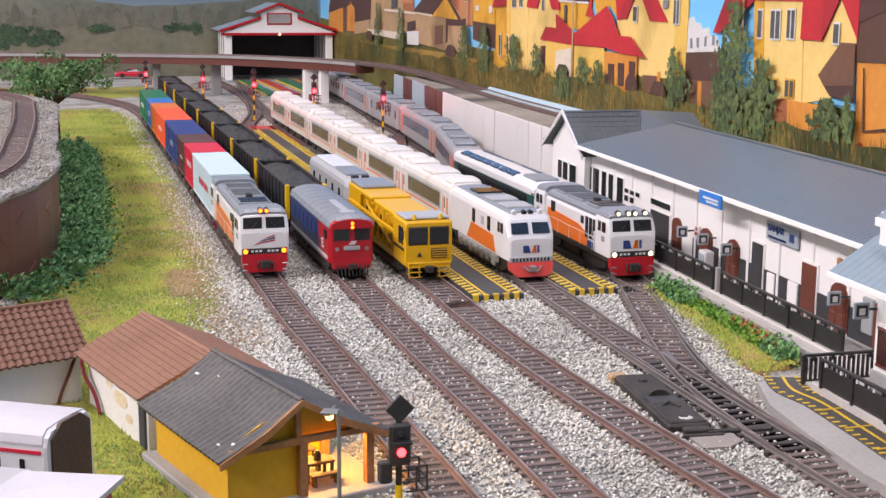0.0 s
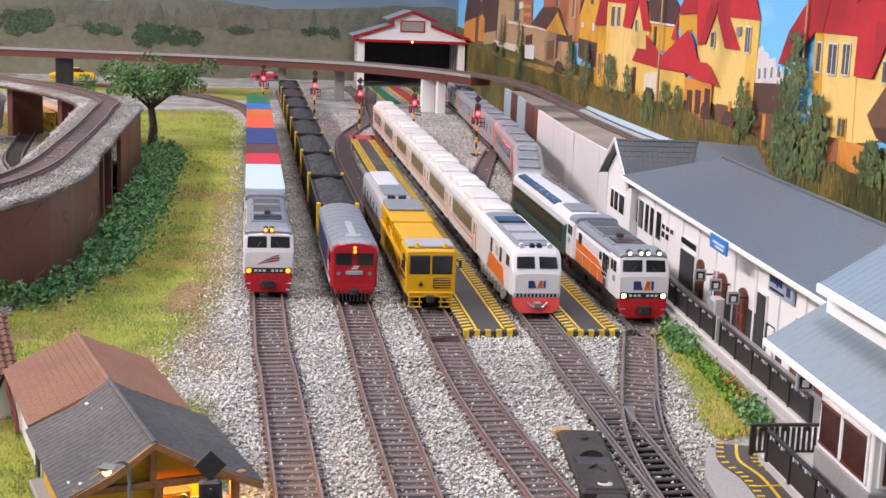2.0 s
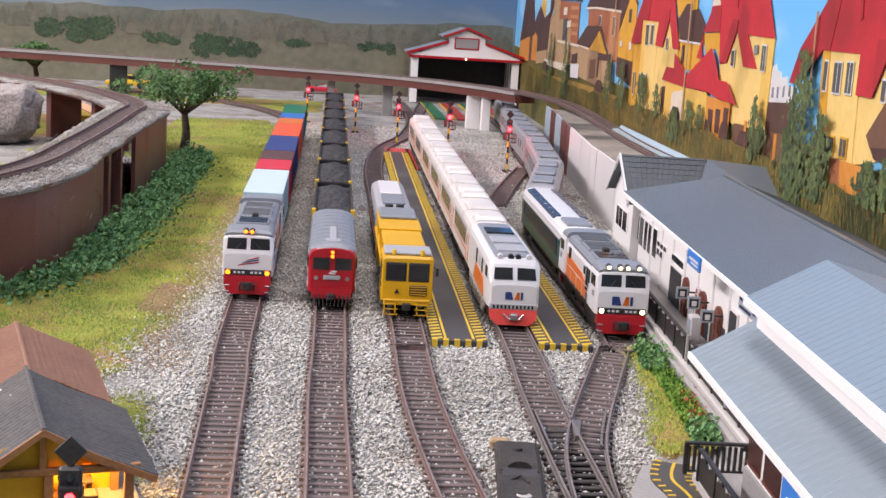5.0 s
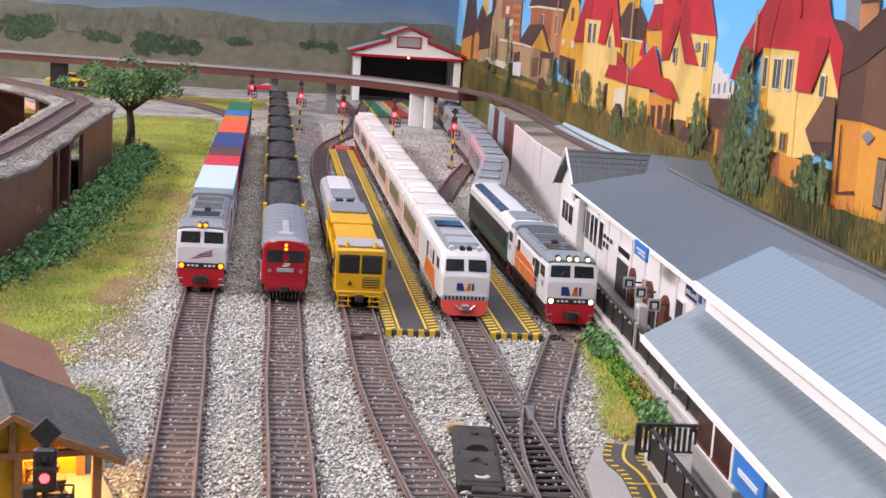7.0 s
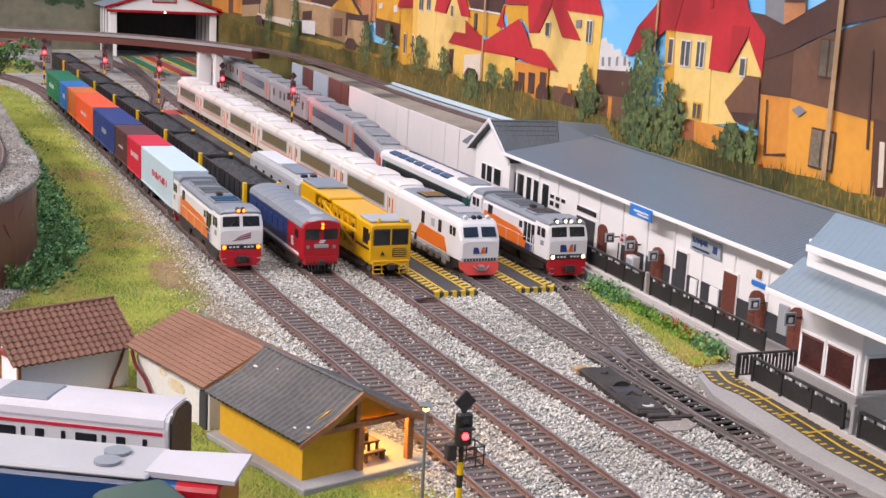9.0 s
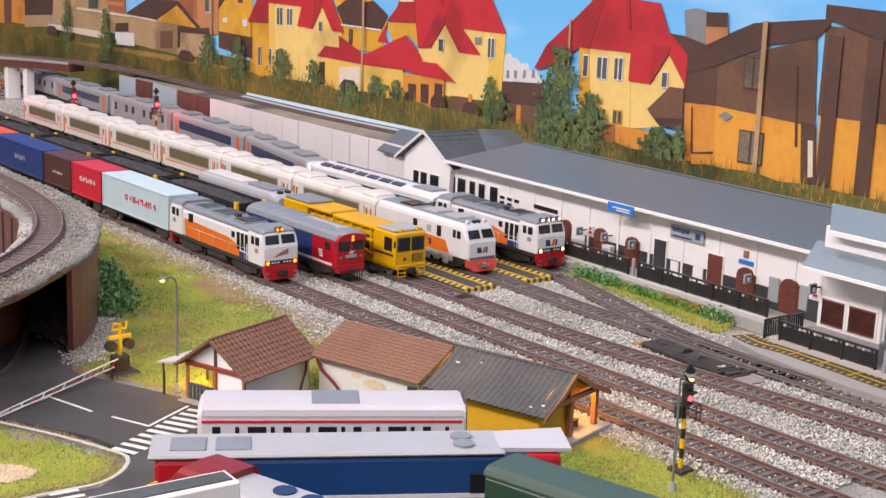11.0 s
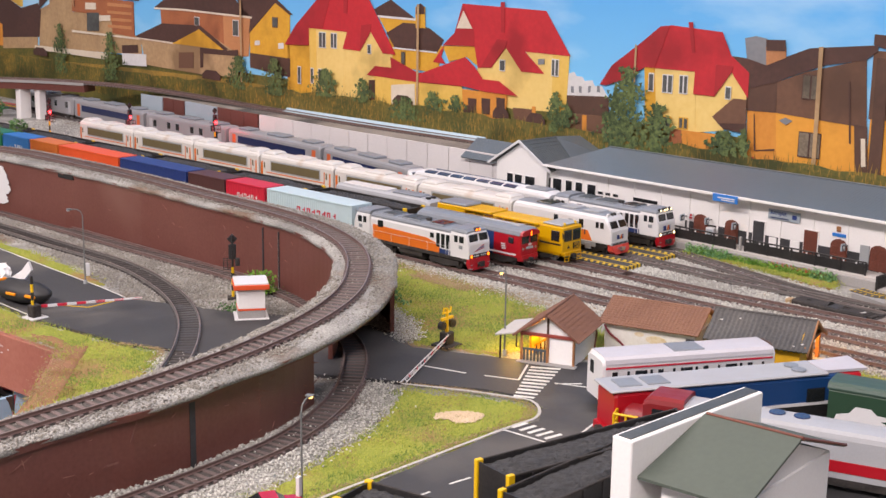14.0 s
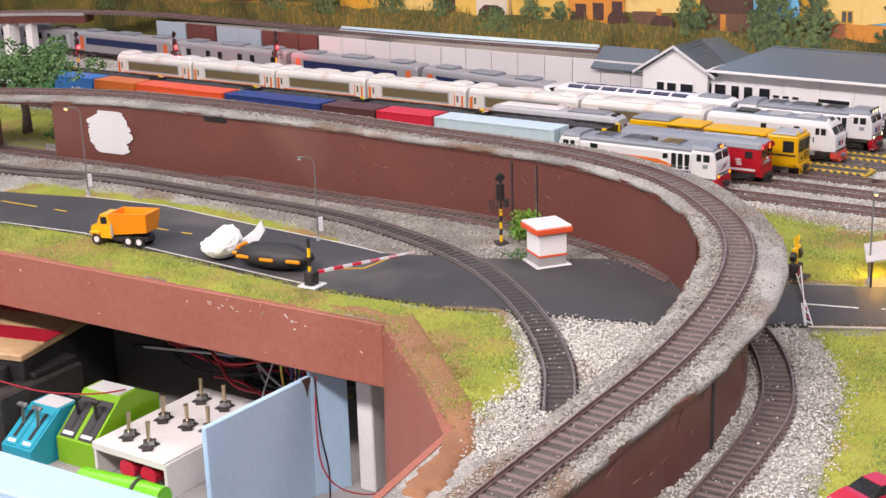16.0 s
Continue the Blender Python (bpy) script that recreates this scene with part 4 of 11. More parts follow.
# silver and white locomotive with a raked nose
def streamlined_loco(x, y, slope, length):
    root = thing("passenger_locomotive", mm(x, y, 0, -math.degrees(math.atan(slope))), "white and silver locomotive with raked nose and salmon red buffer beam", "locomotive", "parked locomotives")
    body = part("body", Geo().loft([ring(13.4, 15, 26, 28, 0.0), ring(14.8, 14.5, 28.5, 30.5, 1.2), ring(15.4, 14.5, 35, 39.5, 6.0), ring(15.7, 14.5, 37.5, 43, 9.5), ring(15.7, 14.5, 38, 43.5, length - 6), ring(15.4, 14.5, 37, 42.5, length - 2), ring(14.8, 14.5, 36, 41, length)]), LOCO_WHITE, root, "white body shell")
    part("roof_panel", Geo().loft([ring(11.5, 41.5, 42.4, 43.6, 11, 2), ring(11.5, 41.5, 42.4, 44.3, 18, 2), ring(11.5, 41.5, 42.4, 44.3, length - 4, 2)]), ROOF_LOCO, body, "grey roof panels")
    for yy in (32, 62, 96):
        part("roof_hatch", Geo().box(-9, 9, yy - 10, yy + 10, 43.8, 45.4, 0.5), SILVER if yy < 90 else GLASS_DARK, body)
    for s in (-1, 1):
        x0, x1 = s * 1.4, s * 12.6
        part("windscreen", Geo().loft([[(x0, 1.0, 31.2), (x1, 1.0, 31.2), (x1 * 0.96, 4.5, 37.6), (x0, 4.5, 37.8)], [(x0, 2.8, 31.2), (x1, 2.8, 31.2), (x1 * 0.96, 6.0, 37.4), (x0, 6.0, 37.6)]]), GLASS_DARK, body)
        for yy, w in ((9.5, 5.0), (16, 4.0)):
            part("side_window", Geo().box(s * 15.7 - 0.35, s * 15.7 + 0.35, yy, yy + w, 30, 36.5, 0.3), GLASS_DARK, body)
        part("livery_band", Geo().loft([[(s * 15.5, 24, 15.5), (s * 16.05, 24, 15.5), (s * 16.05, 30, 26), (s * 15.5, 30, 26)], [(s * 15.5, 88, 15.5), (s * 16.05, 88, 15.5), (s * 16.05, 78, 27), (s * 15.5, 78, 27)]]), LOCO_ORANGE, body, "orange livery band")
        for yy in (36, 70):
            part("side_door", Geo().box(s * 15.75 - 0.4, s * 15.75 + 0.4, yy, yy + 6, 27.5, 36.5, 0.4), GLASS_DARK, body, "dark side window")
        part("side_grille", Geo().box(s * 15.75 - 0.4, s * 15.75 + 0.4, 50, 56, 29, 35, 0.3), SILVER, body)
        part("skirt", Geo().box(s * 14.9 - 0.6, s * 14.9 + 0.6, 20, length - 16, 9.5, 15, 0.4), SILVER, body, "silver side skirt with equipment")
        for i in range(7):
            part("equipment_box", Geo().box(s * 15.2 - 1.0, s * 15.2 + 1.0, 26 + i * 12.5, 33 + i * 12.5, 6.5 + (i % 2), 13, 0.5), SILVER, root)
        part("headlamp", Geo().cyl((s * 10.6, 0.2, 25.6), (s * 10.6, 1.6, 25.6), 1.4, 1.4, 10), STEEL, body)
        for lx in (2.2, 8.6):
            lamp = part("roof_lamp", Geo().cyl((s * lx, 8.6, 43.2), (s * lx, 11, 43.6), 1.7, 1.7, 10), LOCO_WHITE if lx > 5 else BLACK_PAINT, body)
    part("grille_strip", Geo().box(-14.2, 14.2, -0.6, 1.4, 13.4, 16.6, 0.3), SILVER, body, "grey grille strip")
    for i in range(11):
        part("grille_slot", Geo().box(-12.4 + i * 2.3, -11.2 + i * 2.3, -0.85, 0, 14.0, 16.0), GLASS_DARK, body)
    plough = part("buffer_beam", Geo().loft([[(-14.2, -0.8, 13.4), (14.2, -0.8, 13.4), (14.2, 5, 13.4), (-14.2, 5, 13.4)], [(-13.6, -2.4, 8), (13.6, -2.4, 8), (13.6, 5, 8), (-13.6, 5, 8)], [(-10, -3.2, 4.6), (10, -3.2, 4.6), (10, 4, 4.6), (-10, 4, 4.6)]]), SALMON, root, "salmon red buffer beam")
    part("coupler", Geo().box(-2.4, 2.4, -5.2, -1, 7.6, 11.6, 0.6).tube([(-6, -2.5, 11), (-3, -4.5, 8.5), (3, -4.5, 8.5), (6, -2.5, 11)], 0.6), STEEL, plough)
    emblem(body, Matrix(), 21.6, -0.35, 0.86)
    bogie(root, 26, 3, 17)
    bogie(root, length - 26, 3, 17)
    part("underframe", Geo().box(-13.5, 13.5, 6, length - 6, 10, 14.8), CHASSIS, root)
    return root


streamlined_loco(tx(314, .068, 659), 659, .068, 134)


# red and blue locomotive with a round grey roof
def red_blue_loco(x, y, slope, length):
    root = thing("diesel_locomotive", mm(x, y, 0, -math.degrees(math.atan(slope))), "red and navy locomotive with rounded silver grey roof", "locomotive", "parked locomotives")
    sec = lambda hw, z, yy: [(-hw, yy, 12.5), (hw, yy, 12.5), (hw, yy, z), (-hw, yy, z)]
    front = part("front_end", Geo().loft([sec(12.6, 34.5, 0), sec(13.8, 35.4, 1.4), sec(14.4, 35.5, 4.0), sec(14.8, 35.5, 34)]), LOCO_RED, root, "glossy red front end")
    rear = part("body", Geo().loft([sec(14.7, 35.5, 34), sec(14.7, 35.5, length - 2), sec(13.6, 35, length)]), LOCO_BLUE, root, "navy blue body side")

    def arch(yy, hw, z0, z1, n=9):
        return [(hw * math.cos(math.pi * i / (n - 1)), yy, z0 + (z1 - z0) * math.sin(math.pi * i / (n - 1)) ** 0.8) for i in range(n)] + [(-hw, yy, z0 - 1.0), (hw, yy, z0 - 1.0)]

    roof = part("roof", Geo().loft([arch(-1.2, 12.4, 35.2, 40.4), arch(2.5, 15.0, 35.6, 42.2), arch(length - 2, 15.0, 35.6, 42.2), arch(length, 13.8, 35, 40.5)]), ROOF_LOCO, root, "rounded silver grey roof", smooth=False)
    part("roof_visor", Geo().loft([arch(-1.9, 13.4, 35.0, 39.9), arch(0.4, 14.3, 35.2, 40.8)]), LOCO_RED, roof, "red visor over the windscreens")
    part("roof_hatch", Geo().box(-2.2, 2.2, 12, 62, 41.6, 43.0, 0.4).box(-4.8, 4.8, 10, 17, 41.2, 42.8, 0.4), SILVER, roof)
    for i in range(9):
        part("roof_seam", Geo().loft([arch(14 + i * 14, 15.15, 35.6, 42.35), arch(14.6 + i * 14, 15.15, 35.6, 42.35)]), ROOF_LOCO, roof)
    for s in (-1, 1):
        part("windscreen", Geo().loft([[(s * 1.7, 0.5, 26.4), (s * 11.6, 0.9, 26.4), (s * 11.4, 0.9, 33.4), (s * 1.7, 0.5, 34.2)], [(s * 1.7, -0.6, 26.4), (s * 11.6, -0.3, 26.4), (s * 11.4, -0.3, 33.4), (s * 1.7, -0.6, 34.2)]]), GLASS_DARK, front)
        part("side_window", Geo().box(s * 14.75 - 0.4, s * 14.75 + 0.4, 8, 15, 26, 32, 0.3), GLASS_DARK, front)
        part("stripe", Geo().box(s * 14.8 - 0.3, s * 14.8 + 0.3, 5, length - 4, 14.2, 16.0), LOCO_WHITE, rear, "white side stripe")
        for i in range(6):
            part("side_grille", Geo().box(s * 14.75 - 0.35, s * 14.75 + 0.35, 44 + i * 15, 53 + i * 15, 23, 31, 0.3), LOCO_BLUE, rear)
        for i in range(3):
            part("emblem_bar", Geo().box(s * 14.8 - 0.35, s * 14.8 + 0.35, 18 + i * 0.6, 23 + i * 0.6, 19 + i * 2.2, 20.4 + i * 2.2), LOCO_WHITE, front)
        part("tail_lamp", Geo().cyl((s * 9.5, -0.4, 21), (s * 9.5, 1.4, 21), 1.3, 1.3, 10), STEEL, front)
    part("nose_board", Geo().box(-5.2, 5.2, -0.9, 0.6, 20.2, 22.8, 0.3), GREY_PIPE, front)
    for k in range(2):
        part("emblem_bar", Geo().box(-1.8 + k, 2 + k, -0.8, 0.4, 23.8 + k * 1.2, 24.6 + k * 1.2), LOCO_WHITE, front)
    for z in (35.0, 37.4):
        lamp = part("top_lamp", Geo().cyl((0, -2.5, z), (0, 0, z), 1.35, 1.5, 10), LOCO_RED, front)
        part("lamp_glass", Geo().ball((0, -2.5, z), 1.1, 0.5, 1.1, 10, 5), AMBER_LIGHT, lamp)
    stock = part("headstock", Geo().loft([[(-12.5, -0.8, 14.5), (12.5, -0.8, 14.5), (13, 5, 14.5), (-13, 5, 14.5)], [(-11.5, -1.4, 8.6), (11.5, -1.4, 8.6), (12, 5, 8.6), (-12, 5, 8.6)]]), LOCO_RED, root, "dark red headstock")
    for i in range(9):
        part("plough_bar", Geo().cyl((-10 + i * 2.5, -1.8, 11), (-9 + i * 2.25, -2.6, 4.2), 0.5, 0.5, 5), CHASSIS, stock)
    part("coupler", Geo().box(-2.2, 2.2, -5, -1, 8.4, 12, 0.5), CHASSIS, stock)
    bogie(root, 27, 3, 17)
    bogie(root, length - 27, 3, 17)
    part("underframe", Geo().box(-13, 13, 5, length - 5, 9, 12.6), CHASSIS, root)


red_blue_loco(tx(206, .062, 697), 697, .062, 144)


# yellow track maintenance machine
def track_machine(x, y, slope, length):
    root = thing("track_machine", mm(x, y, 0, -math.degrees(math.atan(slope))), "yellow track maintenance machine with glazed front cab and flat roof", "rail vehicle")
    part("underframe", Geo().box(-13.5, 13.5, 4, length - 4, 10, 15, 0.6), YELLOW_LOCO, root)
    cabin = part("cab", Geo().loft([ring(14.6, 13, 37, 38.6, 0, 1), ring(15.4, 13, 38.5, 40, 1.2, 1), ring(15.4, 13, 38.5, 40.4, 30, 1)]), YELLOW_LOCO, root, "yellow front cab")
    for s in (-1, 1):
        part("windscreen", Geo().box(min(s * 1.0, s * 12.6), max(s * 1.0, s * 12.6), -0.6, 0.8, 25.4, 35.6, 0.8), GLASS_DARK, cabin)
        part("window_frame", Geo().box(min(s * 0.4, s * 13.2), max(s * 0.4, s * 13.2), -0.35, 0.7, 24.6, 36.4, 0.5), BLACK_PAINT, cabin)
        part("side_window", Geo().box(s * 15.3 - 0.5, s * 15.3 + 0.5, 4, 15, 24.5, 35.5, 0.6), GLASS_DARK, cabin)
        part("side_band", Geo().box(s * 15.4 - 0.4, s * 15.4 + 0.4, 2, 29, 21, 22.6), BLACK_PAINT, cabin)
        part("mirror", Geo().cyl((s * 15.4, 0.5, 34), (s * 17.4, -2, 33), 0.35, 0.35, 5).box(s * 17.4 - 0.9, s * 17.4 + 0.9, -2.6, -1.8, 29, 34, 0.3), BLACK_PAINT, cabin)
        part("roof_beacon", Geo().cyl((s * 8.5, 3.5, 40.4), (s * 8.5, 3.5, 43.4), 1.5, 1.2, 8), YELLOW, cabin)
    part("radiator_grille", Geo().box(1.5, 12.0, -0.9, 0.5, 16.2, 22.6, 0.5), BLACK_PAINT, cabin)
    for i in range(4):
        part("grille_bar", Geo().box(1.8, 11.7, -1.2, -0.6, 17 + i * 1.5, 17.5 + i * 1.5), YELLOW_LOCO, cabin)
    part("warning_sign", Geo().prism([(-7.5, 17.6), (-4.5, 17.6), (-6, 20.4)], "y", -0.9, 0.2), BLACK_PAINT, cabin)
    part("cab_roof", Geo().box(-14.2, 14.2, 3, 27, 40.2, 42.0, 0.6), SILVER, cabin, "silver grey cab roof plate")
    beam = part("front_beam", Geo().box(-13.8, 13.8, -1.2, 3, 10.5, 14, 0.5), YELLOW_LOCO, root)
    for xx in (-13, -6.5, 6.5, 13):
        part("step_post", Geo().cyl((xx, -1.6, 4.8), (xx, -1.6, 13.4), 0.45, 0.45, 5), YELLOW_LOCO, root)
    for x0 in (-13, 5):
        for z in (4.8, 8, 11, 13.4):
            part("step_rail", Geo().cyl((x0, -1.6, z), (x0 + 8, -1.6, z), 0.4, 0.4, 5), YELLOW_LOCO, root)
    part("coupler", Geo().box(-2.5, 2.5, -5, 0, 7.8, 12, 0.5), CHASSIS, beam)
    body = part("engine_house", Geo().loft([ring(11.2, 15, 33, 34.5, 30, 1), ring(11.2, 15, 33, 34.5, length - 22, 1)]), YELLOW_LOCO, root, "yellow engine house")
    part("roof_deck", Geo().box(-13.2, 13.2, 33, 96, 36.5, 39.6, 0.8), YELLOW_LOCO, root, "flat yellow roof deck")
    part("roof_deck", Geo().box(-14.2, 14.2, 98, length - 30, 38.0, 41.0, 0.8), YELLOW_LOCO, root, "raised yellow roof deck")
    part("roof_panel", Geo().box(-12.8, 12.8, length - 46, length - 6, 40.6, 43.6, 1.0), ROOF_LOCO, root, "grey roof panel")
    for i in range(8):
        yy = 38 + i * 14
        for s in (-1, 1):
            part("side_panel", Geo().box(s * 11.3 - 0.6, s * 11.3 + 0.6, yy, yy + 11, 18, 31, 0.4), YELLOW_LOCO if i % 3 else BLACK_PAINT, body)
            part("side_post", Geo().box(s * 13.4 - 0.7, s * 13.4 + 0.7, yy - 1.5, yy, 14, 37, 0.3), YELLOW_LOCO, root)
    for s in (-1, 1):
        part("lifting_arm", Geo().cyl((s * 13.5, 34, 17), (s * 13.5, 112, 34), 1.1, 1.1, 6), YELLOW_LOCO, root)
        part("side_beam", Geo().box(s * 14.2 - 0.8, s * 14.2 + 0.8, 32, length - 8, 27, 29.4, 0.3), YELLOW_LOCO, root)
        part("hydraulic_pipe", Geo().tube([(s * 12.6, 40, 24), (s * 13.4, 70, 22), (s * 12.6, 110, 25), (s * 13.0, length - 30, 23)], 0.5, 5), BLACK_PAINT, root)
    part("rear_house", Geo().box(-13.6, 13.6, length - 44, length - 4, 15, 40.8, 1.0), YELLOW_LOCO, root)
    bogie(root, 26, 2, 13)
    bogie(root, length - 28, 2, 13)


track_machine(tx(251, .062, 676), 676, .062, 180)


# small silver locomotive behind the yellow machine
def silver_loco(x, y, slope, length):
    root = thing("diesel_locomotive", mm(x, y, 0, -math.degrees(math.atan(slope))), "pale silver shunting locomotive coupled behind the yellow machine", "locomotive", "parked locomotives")
    body = part("body", Geo().loft([ring(10.5, 14, 34, 37, 0), ring(13.2, 14, 35, 39.5, 4), ring(13.6, 14, 35.5, 41, 12), ring(13.6, 14, 35.5, 41, length - 4), ring(12.8, 14, 34.5, 40, length)]), SILVER, root, "pale silver body")
    part("roof_panel", Geo().box(-8.5, 8.5, 16, 60, 40.6, 42.4, 0.6), ROOF_LOCO, body)
    part("roof_panel", Geo().box(-8.5, 8.5, 70, length - 8, 40.6, 42.2, 0.6), LOCO_WHITE, body)
    for s in (-1, 1):
        part("fan", Geo().cyl((s * 4, 8, 39.4), (s * 4, 8, 41.8), 3.2, 3.0, 12), BLACK_PAINT, body)
        part("nose_window", Geo().box(s * 6 - 2.4, s * 6 + 2.4, -0.4, 0.8, 25, 31, 0.4), GLASS_DARK, body)
        for i in range(5):
            part("side_window", Geo().box(s * 13.6 - 0.4, s * 13.6 + 0.4, 18 + i * 26, 24 + i * 26, 25, 31, 0.4), GLASS_DARK, body)
        part("stripe", Geo().box(s * 13.65 - 0.3, s * 13.65 + 0.3, 8, length - 4, 16, 18), LOCO_ORANGE, body)
    part("underframe", Geo().box(-13, 13, 3, length - 3, 9, 14.2, 0.5), CHASSIS, root)
    bogie(root, 25, 2, 13)
    bogie(root, length - 25, 2, 13)
    coupler(root, 0, -1)


silver_loco(tx(251, .062, 866), 866, .062, 150)


# ---- container train ----
def flat_wagon(x, y, slope, length):
    root = thing("flat_wagon", mm(x, y, 0, -math.degrees(math.atan(slope))), "black container flat wagon", "freight wagon", "container train wagons")
    part("deck", Geo().box(-12.5, 12.5, 1, length - 1, 11.5, 14.0, 0.4), CHASSIS, root)
    part("centre_beam", Geo().prism([(0, 11.5), (length, 11.5), (length * 0.72, 8), (length * 0.28, 8)], "x", -4, 4), CHASSIS, root)
    half = 9 if length < 100 else 12
    bogie(root, half + 5, 2, half)
    bogie(root, length - half - 5, 2, half)
    coupler(root, 1, -1)
    return root


def container(x, y, slope, length, mat, label, marks=None):
    root = thing("shipping_container", mm(x, y, 14.0, -math.degrees(math.atan(slope))), label, "container", "containers on the train")
    hw, h, pitch = 14.2, 31.0, 3.1
    pts = []
    n = int((length - 4) / pitch)
    p = (length - 4) / n
    for i in range(n):
        y0 = 2 + i * p
        pts += [(hw, y0), (hw, y0 + p * 0.3), (hw - 0.55, y0 + p * 0.45), (hw - 0.55, y0 + p * 0.85)]
    pts = [(hw - 1, 0.4), *pts, (hw - 1, length - 0.4)]
    poly = pts + [(-a, b) for a, b in reversed(pts)]
    shell = part("shell", Geo().prism(poly, "z", 0.8, h - 0.8), mat, root)
    part("roof", Geo().box(-hw + 0.2, hw - 0.2, 0.6, length - 0.6, h - 1.4, h, 0.3), mat, root)
    for s in (-1, 1):
        for yy in (0, length - 2):
            part("corner_post", Geo().box(s * hw - 1.1, s * hw + 0.25, yy, yy + 2, 0, h, 0.25) if s > 0 else Geo().box(s * hw - 0.25, s * hw + 1.1, yy, yy + 2, 0, h, 0.25), mat, root)
        part("side_rail", Geo().box(s * hw - 0.6, s * hw + 0.35, 1, length - 1, 0, 1.6, 0.2), mat, root)
        part("side_rail", Geo().box(s * hw - 0.6, s * hw + 0.35, 1, length - 1, h - 1.8, h - 0.1, 0.2), mat, root)
    for s in (-1, 1):
        part("door_bar", Geo().cyl((s * 4, -0.3, 2), (s * 4, -0.3, h - 2), 0.4, 0.4, 5).cyl((s * 9, -0.3, 2), (s * 9, -0.3, h - 2), 0.4, 0.4, 5), SILVER, root)
    if marks:
        mark_mat, a, b, z0, z1, count = marks
        w = (b - a) / count
        for i in range(count):
            y0, y1, st = a + i * w, a + i * w + w * 0.62, max(0.7, w * 0.16)
            part("mark_bar", Geo().box(-hw - 0.3, -hw + 0.3, y0, y0 + st, z0, z1), mark_mat, shell, "plain painted mark")
            part("mark_bar", Geo().box(-hw - 0.3, -hw + 0.3, y1 - st, y1, z0 if i % 3 else (z0 + z1) / 2, z1 if i % 2 else (z0 + z1) / 2), mark_mat, shell, "plain painted mark")
            part("mark_bar", Geo().box(-hw - 0.3, -hw + 0.3, y0 + st, y1 - st, z1 - st if i % 2 else (z0 + z1 - st) / 2, z1 if i % 2 else (z0 + z1 + st) / 2), mark_mat, shell, "plain painted mark")
    return root


CONTAINERS = [
    (887, 140, C_LIGHT, "pale grey-blue ribbed forty-foot container with red marks", (C_RED, 26, 92, 13, 18.5, 8)),
    (1031, 70, C_RED, "crimson ribbed twenty-foot container", (LOCO_WHITE, 14, 52, 15, 19.5, 6)),
    (1104, 70, C_DARK, "dark maroon brown twenty-foot container", (LOCO_WHITE, 22, 48, 13, 15.5, 5)),
    (1178, 140, C_NAVY, "navy blue ribbed forty-foot container", (GREY_SIGN, 52, 82, 13, 18, 6)),
    (1322, 140, C_ORANGE, "bright red-orange ribbed forty-foot container", (LOCO_WHITE, 50, 96, 13, 17, 7)),
    (1466, 70, C_TAN, "burnt orange twenty-foot container", None),
    (1540, 70, C_BLUE, "blue ribbed twenty-foot shipping container", (LOCO_WHITE, 18, 40, 13, 19, 4)),
    (1614, 140, C_GREEN, "green forty-foot container with white marks", (LOCO_WHITE, 60, 110, 13, 18, 7)),
]
for y0, ln, mat, label, marks in CONTAINERS:
    flat_wagon(tx(154, .062, y0 - 2), y0 - 2, .062, ln + 2.5)
    container(tx(154, .062, y0), y0, .062, ln, mat, label, marks)


# ---- coal train ----
def coal_wagon(x, y, slope, length):
    root = thing("coal_wagon", mm(x, y, 0, -math.degrees(math.atan(slope))), "black coal hopper wagon with yellow end posts, heaped with coal", "freight wagon", "coal train wagons")
    tub = Geo().loft([[(-11, 4, 12), (11, 4, 12), (11, length - 4, 12), (-11, length - 4, 12)], [(-14.2, 1, 17), (14.2, 1, 17), (14.2, length - 1, 17), (-14.2, length - 1, 17)], [(-14.2, 1, 38), (14.2, 1, 38), (14.2, length - 1, 38), (-14.2, length - 1, 38)],
                      [(-13.2, 2, 38), (13.2, 2, 38), (13.2, length - 2, 38), (-13.2, length - 2, 38)], [(-13.2, 2, 33), (13.2, 2, 33), (13.2, length - 2, 33), (-13.2, length - 2, 33)]])
    body = part("tub", tub, BLACK_PAINT, root)
    part("rim", Geo().box(-14.7, -13.4, 0.6, length - 0.6, 37, 38.8, 0.3).box(13.4, 14.7, 0.6, length - 0.6, 37, 38.8, 0.3), CHASSIS, body)
    for s in (-1, 1):
        for i in range(1, 9):
            part("side_rib", Geo().box(s * 14.4 - 0.5, s * 14.4 + 0.5, i * length / 9 - 0.8, i * length / 9 + 0.8, 16, 37.5, 0.2), BLACK_PAINT, body)
        part("end_post", Geo().box(s * 13.9 - 1.5, s * 13.9 + 1.5, -0.2, 4.2, 14, 39.2, 0.3), YELLOW, body, "yellow end post")
    nx, ny, rows = 12, 64, []
    for j in range(ny + 1):
        v = j / ny
        rows.append([(-13.1 + 26.2 * i / nx, 2.2 + (length - 4.4) * v, 34 + 5.5 * (math.sin(math.pi * v) ** 0.35) * (0.35 + 0.65 * math.sin(math.pi * i / nx)) + noise.noise((i * 0.83, j * 0.87, y * 0.01)) * 1.5 + 1.6 * noise.noise((i * 0.25, j * 0.14, y * 0.02))) for i in range(nx + 1)])
    part("coal_load", Geo().loft(rows, False, False), COAL, root, "heaped black coal", fix=False)
    part("end_sheet", Geo().box(-13.4, 13.4, length - 3, length - 1.6, 36, 38.6, 0.2), BLACK_PAINT, body)
    bogie(root, 18, 2, 11)
    bogie(root, length - 18, 2, 11)
    coupler(root, 1, -1)
    return root


